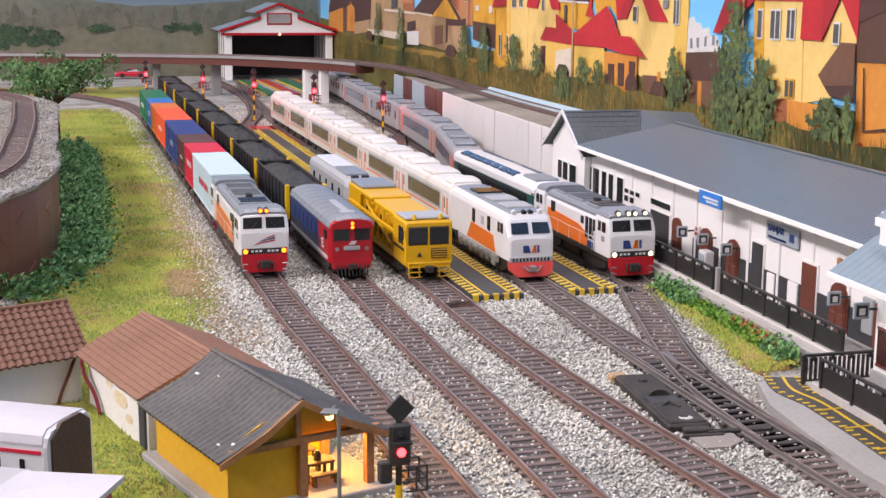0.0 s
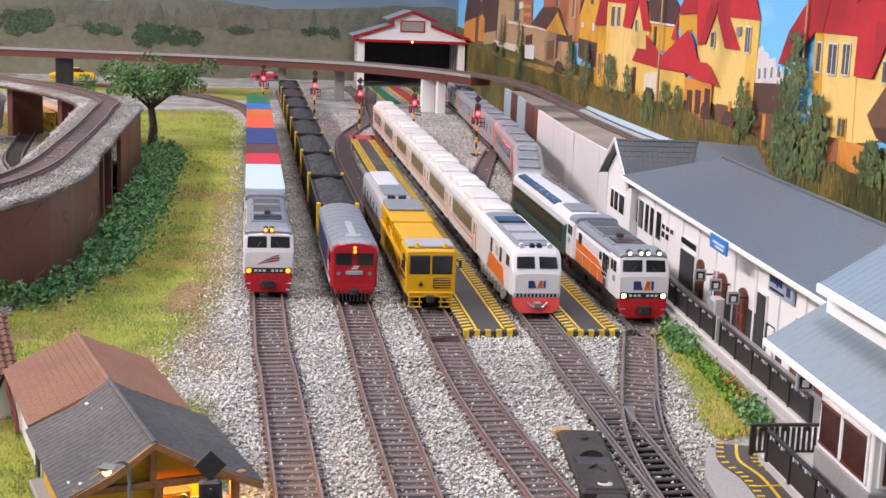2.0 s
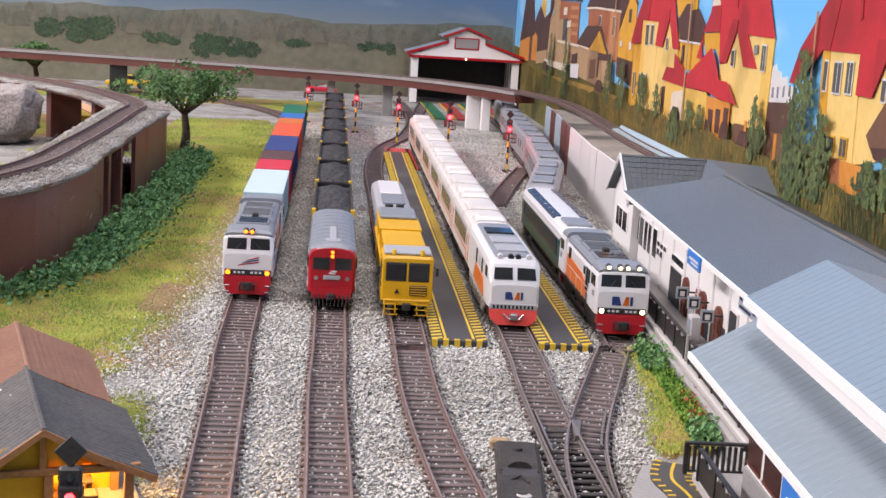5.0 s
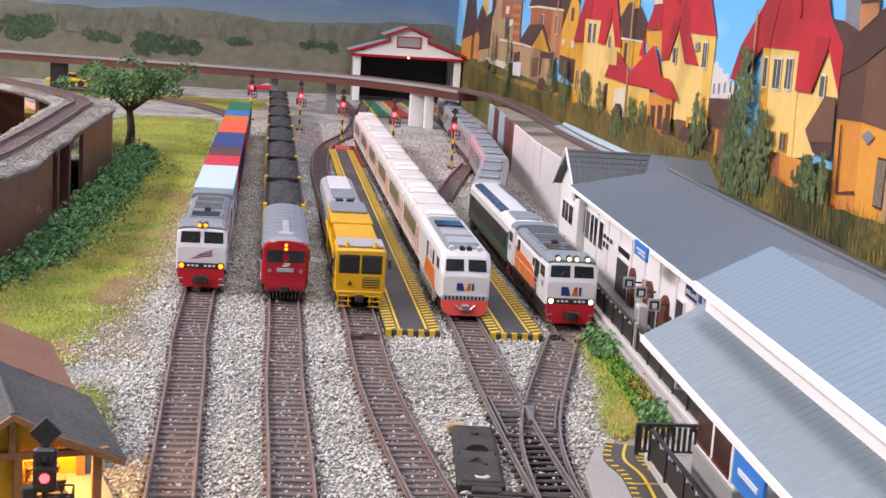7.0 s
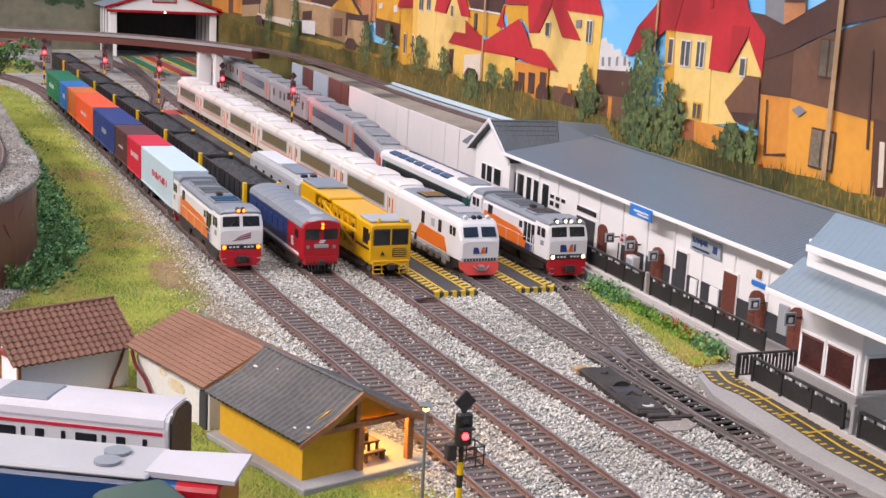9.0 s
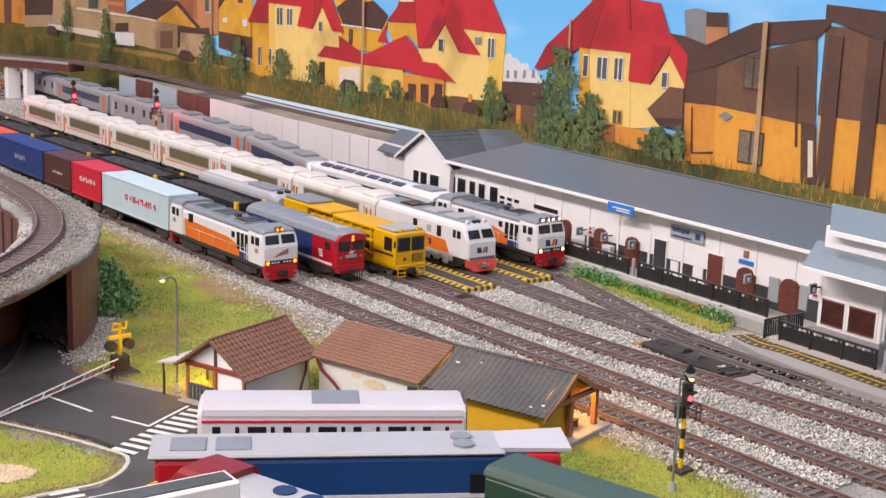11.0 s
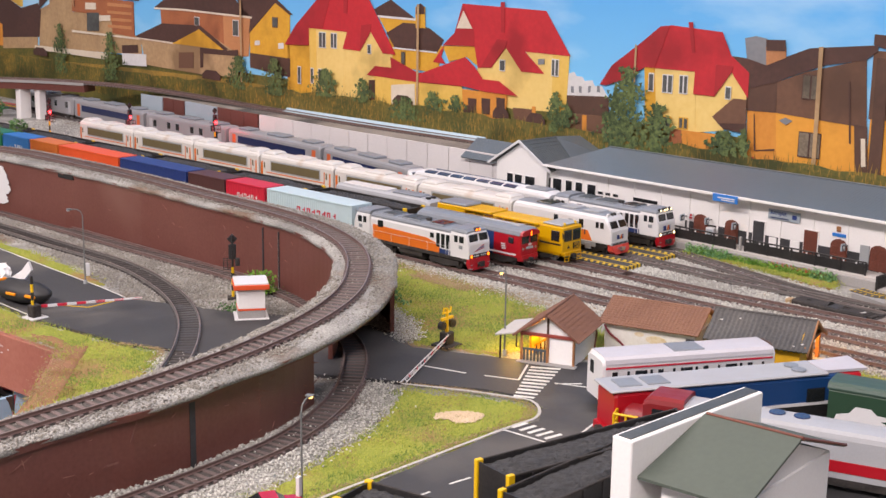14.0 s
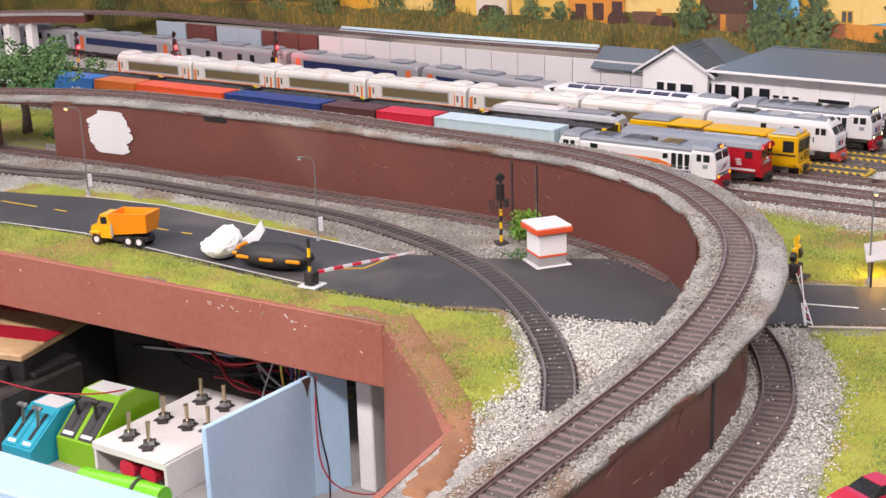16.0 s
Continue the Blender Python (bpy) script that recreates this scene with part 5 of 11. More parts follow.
first = coal_wagon(tx(206, .062, 856), 856, .062, 155)
for k in range(1, 8):
    y0 = 856 + k * 161
    copy_thing(first, mm(tx(206, .062, y0), y0, 0, -math.degrees(math.atan(.062))))


# ---- passenger train ----
def coach(x, y, slope, length, hw=14.8):
    root = thing("passenger_coach", mm(x, y, 0, -math.degrees(math.atan(slope))), "cream white air-conditioned coach with bronze windows and orange lines", "passenger coach", "white passenger coaches")
    body = part("body", Geo().loft([ring(hw - 1.5, 14, 37, 41, 0, 2.6), ring(hw, 13, 38, 43.5, 2.5, 2.6), ring(hw, 13, 38, 43.5, length - 2.5, 2.6), ring(hw - 1.5, 14, 37, 41, length, 2.6)]), COACH_WHITE, root)
    for y0, y1, h in ((3, 26, 47.2), (56, 92, 46.0), (length - 26, length - 3, 47.2)):
        part("air_conditioner", Geo().loft([ring(10.5, 42, 43.5, 44.5, y0, 2), ring(11.2, 42, 43.8, h - 0.6, y0 + 3, 2), ring(11.4, 42, 43.8, h, (y0 + y1) / 2, 2), ring(11.2, 42, 43.8, h - 0.6, y1 - 3, 2), ring(10.5, 42, 43.5, 44.5, y1, 2)]), COACH_WHITE, body, "rounded roof unit")
    for s in (-1, 1):
        part("window_band", Geo().box(s * hw - 0.35, s * hw + 0.35, 24, length - 24, 23.5, 34.5, 0.6), BRONZE_GLASS, body, "bronze tinted window band")
        part("band_frame", Geo().box(s * hw - 0.25, s * hw + 0.25, 22.4, length - 22.4, 22, 36, 0.5), GREY_PIPE, body)
        part("side_line", Geo().box(s * hw - 0.3, s * hw + 0.3, 6, length - 6, 19.6, 20.8), LOCO_ORANGE, body, "orange side line")
        for y0 in (7, length - 14):
            part("door", Geo().box(s * hw - 0.35, s * hw + 0.35, y0, y0 + 7, 15, 35, 0.4), COACH_WHITE, body)
            part("end_band", Geo().box(s * hw - 0.3, s * hw + 0.3, 3.0 if y0 == 7 else length - 5.6, 5.6 if y0 == 7 else length - 3.0, 15, 33, 0.2), LOCO_ORANGE, body, "orange end band")
            part("door_edge", Geo().box(s * hw - 0.45, s * hw + 0.45, y0 + 7.2, y0 + 8.6, 15, 34, 0.2), LOCO_ORANGE, body)
            part("door_window", Geo().box(s * hw - 0.5, s * hw + 0.5, y0 + 2, y0 + 5, 25, 33, 0.3), BRONZE_GLASS, body)
        part("skirt_box", Geo().box(s * 12.8 - 1, s * 12.8 + 1, 50, length - 50, 7, 13, 0.4), CHASSIS, root)
    part("gangway", Geo().box(-5, 5, -2.5, 0.5, 15, 36, 0.5), CHASSIS, root)
    bogie(root, 22, 2, 10)
    bogie(root, length - 22, 2, 10)
    return root


cf = coach(tx(314, .068, 797), 797, .068, 143)
for k in range(1, 6):
    y0 = 797 + k * 146
    copy_thing(cf, mm(tx(314, .068, y0), y0, 0, -math.degrees(math.atan(.068))))


# ---- teal coach and silver train on the station track ----
def teal_coach(x, y, slope, length):
    root = thing("passenger_coach", mm(x, y, 0, -math.degrees(math.atan(slope))), "dark teal panorama coach with white roof and roof windows", "passenger coach")
    hw = 14.4
    body = part("body", Geo().loft([ring(hw - 1, 13, 33, 36, 0), ring(hw, 12.5, 34, 37, 2), ring(hw, 12.5, 34, 37, length - 2), ring(hw - 1, 13, 33, 36, length)]), TEAL, root)
    roof = part("roof", Geo().loft([ring(hw - 0.8, 34.8, 36.5, 39.5, 0, 3), ring(hw + 0.1, 34.8, 37.5, 42.5, 6, 3), ring(hw + 0.1, 34.8, 37.5, 43.2, length * 0.5, 3), ring(hw + 0.1, 34.8, 37.5, 42.5, length - 6, 3), ring(hw - 0.8, 34.8, 36.5, 39.5, length, 3)]), LOCO_WHITE, root, "white rounded roof")
    for i in range(7):
        for s in (-1, 1):
            part("roof_window", Geo().loft([[(s * 6.8, 52 + i * 21.5, 42.2), (s * 12.6, 52 + i * 21.5, 39.9), (s * 12.6, 69.5 + i * 21.5, 39.9), (s * 6.8, 69.5 + i * 21.5, 42.2)], [(s * 7.0, 52 + i * 21.5, 43.6), (s * 13.0, 52 + i * 21.5, 42.1), (s * 13.0, 69.5 + i * 21.5, 42.1), (s * 7.0, 69.5 + i * 21.5, 43.6)]]), SKYLIGHT, roof)
    for s in (-1, 1):
        part("window_band", Geo().box(s * hw - 0.3, s * hw + 0.3, 14, length - 14, 20, 32, 0.5), GLASS_DARK, body)
        part("side_line", Geo().box(s * hw - 0.35, s * hw + 0.35, 4, length - 4, 33.2, 34.6), LOCO_WHITE, body)
    part("roof_unit", Geo().box(-9, 9, 8, 40, 41.5, 44.2, 1.0), ROOF_LOCO, roof)
    part("underframe", Geo().box(-12, 12, 6, length - 6, 8, 13), CHASSIS, root)
    part("gangway", Geo().box(-5, 5, -2.5, 0.5, 15, 34, 0.5), CHASSIS, root)
    bogie(root, 28, 2, 11)
    bogie(root, length - 28, 2, 11)


teal_coach(tx(376, .075, 791), 791, .075, 216)


def silver_coach(x, y, slope, length, banded, label, nose=False):
    root = thing("railcar_coach", mm(x, y, 0, -math.degrees(math.atan(slope))), label, "passenger coach", "silver railcar coaches")
    hw = 14.4
    body = part("body", Geo().loft([ring(hw - 1.2, 12, 35, 39, 0), ring(hw, 11, 36, 41.5, 3), ring(hw, 11, 36, 41.5, length - 3), ring(hw - 1.2, 12, 35, 39, length)]), RAILCAR_GREY, root)
    if nose:
        tip = part("nose", Geo().loft([ring(8.5, 12, 21, 24, -17), ring(11.5, 11.5, 25, 29, -13), ring(13.2, 11.2, 31, 36, -6), ring(hw - 1.0, 11, 35, 39.6, 0.5)]), LOCO_WHITE, root, "raked white nose", smooth=True)
        part("windscreen", Geo().loft([[(-9.5, -12.4, 29.2), (9.5, -12.4, 29.2), (10.2, -5.5, 36.6), (-10.2, -5.5, 36.6)], [(-9.5, -10.4, 28.2), (9.5, -10.4, 28.2), (10.2, -3.5, 35.6), (-10.2, -3.5, 35.6)]]), GLASS_DARK, tip)
        for s in (-1, 1):
            part("nose_band", Geo().loft([[(s * 9.2, -15.5, 17), (s * 10.6, -15.5, 17), (s * 10.6, -15.5, 22), (s * 9.2, -15.5, 22)], [(s * 13.4, 0, 22), (s * 14.2, 0, 22), (s * 14.2, 0, 33), (s * 13.4, 0, 33)]]), C_RED, tip, "red nose band")
    for s in (-1, 1):
        if banded:
            part("window_band", Geo().box(s * hw - 0.35, s * hw + 0.35, 34, length - 26, 22, 32.5, 0.6), NAVY_GLASS, body, "navy window band")
        else:
            for i in range(6):
                yy = 20 + i * (length - 60) / 5 + (8 if i % 2 else 0)
                part("side_window", Geo().box(s * hw - 0.35, s * hw + 0.35, yy, yy + 9, 22, 32, 0.6), GLASS_DARK, body)
        for yy in (10, length - 20):
            part("door", Geo().box(s * hw - 0.4, s * hw + 0.4, yy, yy + 9, 13, 34, 0.5), ORANGE_DOOR if banded else SILVER, body, "orange passenger door" if banded else "")
    for yy, ln in ((20, 30), (length * 0.5 - 22, 44), (length - 50, 30)):
        part("roof_unit", Geo().box(-9.5, 9.5, yy, yy + ln, 40.8, 44.2, 1.2), ROOF_LOCO, body)
    part("underframe", Geo().box(-12, 12, 5, length - 5, 6.5, 11.4), CHASSIS, root)
    part("gangway", Geo().box(-5, 5, -3, 0.5, 13, 34, 0.5), CHASSIS, root)
    bogie(root, 26, 2, 11)
    bogie(root, length - 26, 2, 11)
    return root


def span_coach(x0, y0, x1, y1, kind):
    ln = math.hypot(x1 - x0, y1 - y0)
    silver_coach(x0, y0, (x1 - x0) / (y1 - y0), ln, kind, "silver grey railcar coach with navy windows and orange doors" if kind else "silver grey railcar coach with small dark windows", y0 == 1020)


for a, b, kind in (((407, 1020), (458, 1218), True), ((461, 1228), (496, 1456), True), ((498, 1466), (523, 1688), False), ((525, 1698), (553, 1925), True), ((558, 1935), (583, 2150), False)):
    span_coach(*a, *b, kind)

# ---- station building (local frame: x towards the backdrop, y along the track, front wall at x = 0) ----
STN = mm(408, 525, 0, -math.degrees(math.atan(0.11)))


def ribbed_roof(a, b, c, d, mat, parent, name, label, pitch=4.0, rib=0.9, thick=1.6):
    """A sheet roof on corners a, b (eave) and d, c (ridge), with ribs that run from eave to ridge."""
    a, b, c, d = (Vector(p) for p in (a, b, c, d))
    n = ((b - a).cross(d - a)).normalized()
    if n.z < 0:
        n = -n
    base = part(name, Geo().loft([[tuple(p - n * thick) for p in (a, b, c, d)], [tuple(p) for p in (a, b, c, d)]]), mat, parent, label)
    count = max(2, int((b - a).length / pitch))
    geo = Geo()
    for i in range(count):
        t0, t1 = (i + 0.3) / count, (i + 0.62) / count
        tm = (t0 + t1) / 2
        e0, em, e1 = a.lerp(b, t0), a.lerp(b, tm) + n * rib, a.lerp(b, t1)
        f0, fm, f1 = d.lerp(c, t0), d.lerp(c, tm) + n * rib, d.lerp(c, t1)
        geo.loft([[tuple(p - n * 0.3) for p in (e0, em, e1)], [tuple(p - n * 0.3) for p in (f0, fm, f1)]])
    tagged(part("roof_ribs", geo, mat, base, fix=False), "raised sheet ribs", kind="stuff")
    return base


def arch_poly(y0, y1, z0, z1):
    r, c = (y1 - y0) / 2, (y0 + y1) / 2
    return [(y0, z0), (y1, z0), (y1, z1 - r * 0.7)] + [(c + r * math.cos(math.pi * i / 6), z1 - r * 0.7 + r * 0.7 * math.sin(math.pi * i / 6)) for i in range(1, 6)] + [(y0, z1 - r * 0.7)]


station = thing("station_building", STN, "long white station building with blue-grey sheet roof and arched brown doors", "station building")
body = part("wall", Geo().box(0, 92, -172, 318, 8, 63), WHITE, station, "white plastered wall")
part("wainscot", Geo().box(-0.7, 0.5, -150, 120, 10, 25.5), SHADOW_GREY, body, "black painted lower wall")
part("soffit", Geo().box(-15, 0.5, -172, 318, 61.2, 62.6), WHITE, station)
for i in range(12):
    yy = -150 + i * 38
    part("wall_pilaster", Geo().box(-1.2, 0.5, yy - 1.2, yy + 1.2, 10, 62, 0.3), WHITE, body)


def door(y0, y1, z0, z1, arched=True, mat=None):
    mat = mat or DOOR_BROWN
    frame_poly = arch_poly(y0 - 1.2, y1 + 1.2, z0, z1 + 1.2) if arched else [(y0 - 1, z0), (y1 + 1, z0), (y1 + 1, z1 + 1), (y0 - 1, z1 + 1)]
    leaf_poly = arch_poly(y0, y1, z0, z1) if arched else [(y0, z0), (y1, z0), (y1, z1), (y0, z1)]
    fr = part("door_frame", Geo().prism(frame_poly, "x", -1.3, 0.4), WHITE if not arched else DOOR_BROWN, body)
    lf = part("door", Geo().prism(leaf_poly, "x", -1.9, 0), mat, fr)
    if arched:
        for k in (0, 1):
            w = (y1 - y0) / 2
            for z in (z0 + 2, z0 + (z1 - z0) * 0.45):
                part("door_panel", Geo().box(-2.4, -1.5, y0 + k * w + 1, y0 + (k + 1) * w - 1, z, z + (z1 - z0) * 0.3, 0.3), DOOR_BROWN, fr)
    return fr


for y0, y1, z1 in ((92, 107, 34), (53, 67, 34), (-74, -58, 34.5), (-117, -101, 35), (140, 152, 33)):
    door(y0, y1, 11, z1)
# SHADOW_GREY leaves are plates coloured as the shade inside open doorways
door(20, 33, 11, 39, False, SHADOW_GREY)
door(-42, -27, 11, 39, False, DOOR_BROWN)
door(158, 190, 11, 33, False, SHADOW_GREY)
for y0, y1, z0, z1, mat in ((5, 14, 10, 25, WHITE), (-22, -11, 10, 25.5, WHITE), (-99, -89, 16, 34, GREY_PIPE), (-126, -118, 16, 34, GREY_PIPE)):
    part("wall_panel", Geo().box(-1.6, 0.4, y0, y1, z0, z1, 0.4), mat, body)
for y0, y1, z0, z1 in ((316, 325, 28, 46), (299, 312, 26, 46), (283, 292, 26, 46), (267, 277, 26, 46), (247, 259, 27, 46), (236, 243, 37, 40), (225, 232, 37, 40), (214, 221, 37, 40), (158, 192, 36.5, 40.5), (236, 243, 31, 35), (225, 232, 31, 35)):
    wf = part("window", Geo().box(-0.9, 0.4, y0 - 0.8, y1 + 0.8, z0 - 0.8, z1 + 0.8, 0.2), WHITE, body)
    part("pane", Geo().box(-1.3, -0.5, y0, y1, z0, z1, 0.2), GLASS_DARK, wf)

ribbed_roof((-16, -172, 64), (-16, 312, 64), (47, 268, 84), (47, -172, 84), ROOF_GREY, station, "roof", "blue-grey sheet roof slope", 4.2, 0.45)
ribbed_roof((104, 312, 64), (104, -172, 64), (47, -172, 84), (47, 268, 84), ROOF_GREY, station, "roof", "blue-grey rear roof slope", 4.2, 0.45)
part("roof_hip", Geo().loft([[(-16, 312, 64), (104, 312, 64), (47.2, 268, 84), (46.8, 268, 84)], [(-16, 312, 62.5), (104, 312, 62.5), (47.2, 268, 82.5), (46.8, 268, 82.5)]]), ROOF_GREY, station)
part("fascia", Geo().box(-16.6, -15.6, -172, 312, 61.4, 64.2, 0.2), WHITE, station, "white eave fascia")
part("ridge_cap", Geo().box(45.5, 48.5, -172, 268, 83.4, 85, 0.4), ROOF_GREY, station)

# cross wing with a gable towards the track
wing = part("gable_wing", Geo().prism([(320, 8), (400, 8), (400, 57), (359, 83), (318, 57)], "x", -6, 80), WHITE, station, "white gabled wing")
for y0, y1 in ((372, 381), (357, 368), (336, 351)):
    wf = part("window", Geo().box(-7, -5.5, y0 - 1, y1 + 1, 29, 45, 0.3), WHITE, wing)
    part("pane", Geo().box(-7.5, -6.5, y0, y1, 30, 44, 0.2), GLASS_DARK, wf)
ribbed_roof((-12, 408, 55), (40, 408, 55), (54, 359, 86), (-12, 359, 86), ROOF_DARK, station, "wing_roof", "dark slate tile roof slope", 3.2, 0.6)
ribbed_roof((36, 308, 56), (-12, 308, 56), (-12, 359, 86), (54, 359, 86), ROOF_DARK, station, "wing_roof", "dark slate tile roof slope", 3.2, 0.6)
ribbed_roof((108, 300, 56), (36.5, 308, 56), (54.5, 359, 85.6), (108, 359, 82), ROOF_GREY, station, "link_roof", "blue-grey sheet roof behind the tiles", 4.2, 0.45)
ribbed_roof((40.5, 408, 55), (108, 408, 55), (108, 359, 82), (54.5, 359, 85.6), ROOF_GREY, station, "link_roof", "blue-grey sheet roof behind the tiles", 4.2, 0.45)
for i in range(9):
    for s, y0 in ((1, 359), (-1, 359)):
        t = (i + 0.5) / 9
        yy, zz = y0 + s * 50 * t, 86 - 30.5 * t
        part("tile_course", Geo().box(-12, 53 - 16 * t, min(yy, yy - s * 0.9), max(yy, yy - s * 0.9) + 0.1, zz - 0.4, zz + 0.7), ROOF_DARK, wing)
part("barge_board", Geo().loft([[(-12.8, 410, 52), (-12.8, 359, 84), (-12.8, 359, 87), (-12.8, 410, 55)], [(-11.4, 410, 52), (-11.4, 359, 84), (-11.4, 359, 87), (-11.4, 410, 55)]]), LOCO_WHITE, wing)
part("barge_board", Geo().loft([[(-12.8, 307, 53), (-12.8, 359, 84), (-12.8, 359, 87), (-12.8, 307, 56)], [(-11.4, 307, 53), (-11.4, 359, 84), (-11.4, 359, 87), (-11.4, 307, 56)]]), LOCO_WHITE, wing)
part("annex_wall", Geo().box(22, 80, 402, 470, 8, 52), DOOR_BROWN, station, "brown annex wall")
ribbed_roof((10, 480, 50), (10, 404, 50), (40, 404, 72), (40, 480, 72), ROOF_GREY, station, "annex_roof", "grey annex roof", 4.2, 0.4)

# ---- platform, fence and path ----
platform = tagged(part("platform", Geo().at(Matrix.Scale(1, 4)).box(-25, 4, -140, 470, -2, 10, 0.6), PAVING), "pale grey station platform slab with kerb", "platform", kind="structure")
platform.matrix_world = STN
forecourt = tagged(part("platform", Geo().box(-56, 30, -700, -141, -2, 9, 0.6), PAVING), "pale paved platform beside the glazed office", "platform", kind="structure")
forecourt.matrix_world = STN
kerb = tagged(part("kerb", Geo().box(-28.5, -25.3, -138, 300, -2, 7.5, 0.5), CONCRETE), "grey concrete kerb along the planted strip", "kerb", kind="structure")
kerb.matrix_world = STN


def fence(x, y0, y1, z0, m, label, rungs=False):
    root = thing("fence", m, label, "fence", "platform fences")
    n = max(1, round((y1 - y0) / 27))
    step = (y1 - y0) / n
    for i in range(n + 1):
        part("post", Geo().box(x - 0.9, x + 0.9, y0 + i * step - 0.9, y0 + i * step + 0.9, z0 - 0.5, z0 + 13, 0.2), BLACK_PAINT, root)
    for i in range(n):
        a, b = y0 + i * step, y0 + (i + 1) * step
        if not rungs:
            part("panel", Geo().box(x - 0.35, x + 0.35, a + 1, b - 1, z0 + 1.2, z0 + 10.2, 0.1), BLACK_PAINT, root)
        else:
            for k in range(16):
                yy = a + (k + 0.5) * (b - a) / 16
                part("bar", Geo().cyl((x, yy, z0 + 1), (x, yy, z0 + 11.5), 0.75, 0.75, 5), BLACK_PAINT, root)
        for k in range(4):
            yy = a + (k + 0.5) * (b - a) / 4
            part("spacer", Geo().box(x - 0.5, x + 0.5, yy - 0.6, yy + 0.6, z0 + 10, z0 + 12.2), LOCO_WHITE if k % 2 and not rungs else BLACK_PAINT, root)
    part("handrail", Geo().box(x - 1, x + 1, y0, y1, z0 + 12, z0 + 13.3, 0.3), BLACK_PAINT, root)
    part("bottom_rail", Geo().box(x - 0.6, x + 0.6, y0, y1, z0 + 0.6, z0 + 1.5, 0.2), BLACK_PAINT, root)
    return root


fence(-22, 40, 310, 10, STN, "black panelled platform fence with handrail")
fence(-22, -108, 28, 10, STN, "black panelled platform fence beside the flower bed")
GATE_A = mm(334, 392, 0, -95)
fence(0, 0, 38, 8, GATE_A, "short black barred fence across the platform end", True)
fence(0, -78, 0, 9, mm(336, 381, 0, -5.5), "black platform fence beside the yellow path")
fence(0, -190, 0, 9, mm(327.5, 291, 0, -4), "black platform fence along the office")
gatepost = tagged(part("gate_post", Geo().box(-1.2, 1.2, -1.2, 1.2, 0, 15, 0.3), CONCRETE), "grey square post in the fence gap", "post")
gatepost.matrix_world = STN @ mm(-22, 34, 9.5)
gp = copy_thing(gatepost, mm(327.8, 296, 8.5))

kerb_side = [(322, 410), (343, 413), (341, 372), (335, 326), (330, 300), (328, 100), (290, 100), (294, 292), (300, 335), (308, 378)]
path = tagged(part("pavement", Geo().prism(kerb_side, "z", -2, 4.6), CONCRETE), "raised grey concrete path at the platform foot", "pavement", kind="structure")
PATH_LINE = smooth_path([(336, 411, 5), (329, 392, 5), (330, 372, 5), (326, 342, 5), (323, 320, 5), (319, 298, 5), (317, 279, 5), (314, 190, 5), (311, 100, 5)], 5)
PATH_BROWN = material("dark_brown_path_card", (0.075, 0.066, 0.055), (0.05, 0.045, 0.04), scale=30, fine=900, rough=0.6, bump=0.2, spread=0.7)
walkpath = tagged(part("pavement", Geo().sweep(PATH_LINE, [(-8.6, -0.6), (8.6, -0.6), (8.6, 0.3), (-8.6, 0.3)]), PATH_BROWN), "dark brown card path with yellow guide lines", "pavement", kind="structure")
part("yellow_line", Geo().sweep(PATH_LINE, [(-0.65, 0.2), (0.65, 0.2), (0.65, 0.55), (-0.65, 0.55)]), YELLOW_LINE, walkpath)
tick = Geo().box(-1.6, 1.6, -0.7, 0.7, 0.1, 0.55).mesh("yellow_dash")
outward(tick)
tick.materials.append(YELLOW_LINE)
for p, d in along(PATH_LINE, 5.6):
    for o in (-6.9, 6.9):
        ob = new("yellow_dash", tick)
        ob.parent, ob.matrix_basis = walkpath, mm(p.x + d.y * o, p.y - d.x * o, p.z, math.degrees(math.atan2(-d.x, d.y)))
for yy, cx in ((362, 329), (338, 325.5), (312, 321.5)):
    part("yellow_line", Geo().box(cx - 7.5, cx + 7.5, yy - 0.6, yy + 0.6, 5.2, 5.62), YELLOW_LINE, walkpath)

# ---- signs ----
def hung_sign(y, z, off=-9.0):
    root = thing("platform_sign", STN @ mm(off, y, z), "small square dark sign with a white pictogram on a bracket", "sign", "platform signs")
    part("board", Geo().box(-3.6, 3.6, -0.8, 0.8, -3.6, 3.6, 0.3), GREY_SIGN, root)
    part("pictogram", Geo().box(-2.6, 2.6, -1.1, -0.5, -2.4, 2.4, 0.2), BLACK_PAINT, root)
    part("pictogram_bar", Geo().box(-1.4, 1.4, -1.4, -0.9, -1.8, 1.2, 0.2), LOCO_WHITE, root)
    part("bracket", Geo().box(3.4, -off - 0.2, -0.5, 0.5, 0, 1, 0.1), BLACK_PAINT, root)
    return root


for yy, zz in ((118, 30), (86, 31), (52, 31), (-75, 30)):
    hung_sign(yy, zz)
board = thing("name_board", STN @ mm(-16.8, 59, 60), "blue hanging board with white lines under the eave", "sign")
part("board", Geo().box(-1, 0.2, -15.5, 15.5, -4, 4, 0.2), BLUE_SIGN, board)
for k in range(2):
    part("text_bar", Geo().box(-1.4, -0.8, -12, 9 - k * 5, -0.2 - k * 2, 0.9 - k * 2), LOCO_WHITE, board)


def lettering(parent, text, size, m, mat):
    curve = bpy.data.curves.new("lettering", "FONT")
    curve.body, curve.size, curve.extrude, curve.align_x = text, size / 1000, 0.0002, "CENTER"
    src = new("lettering_source", curve)
    dg = bpy.context.evaluated_depsgraph_get()
    me = bpy.data.meshes.new_from_object(src.evaluated_get(dg))
    bpy.data.objects.remove(src)
    me.materials.clear()
    me.materials.append(mat)
    ob = new("lettering", me)
    ob.parent, ob.matrix_basis = parent, m
    return ob


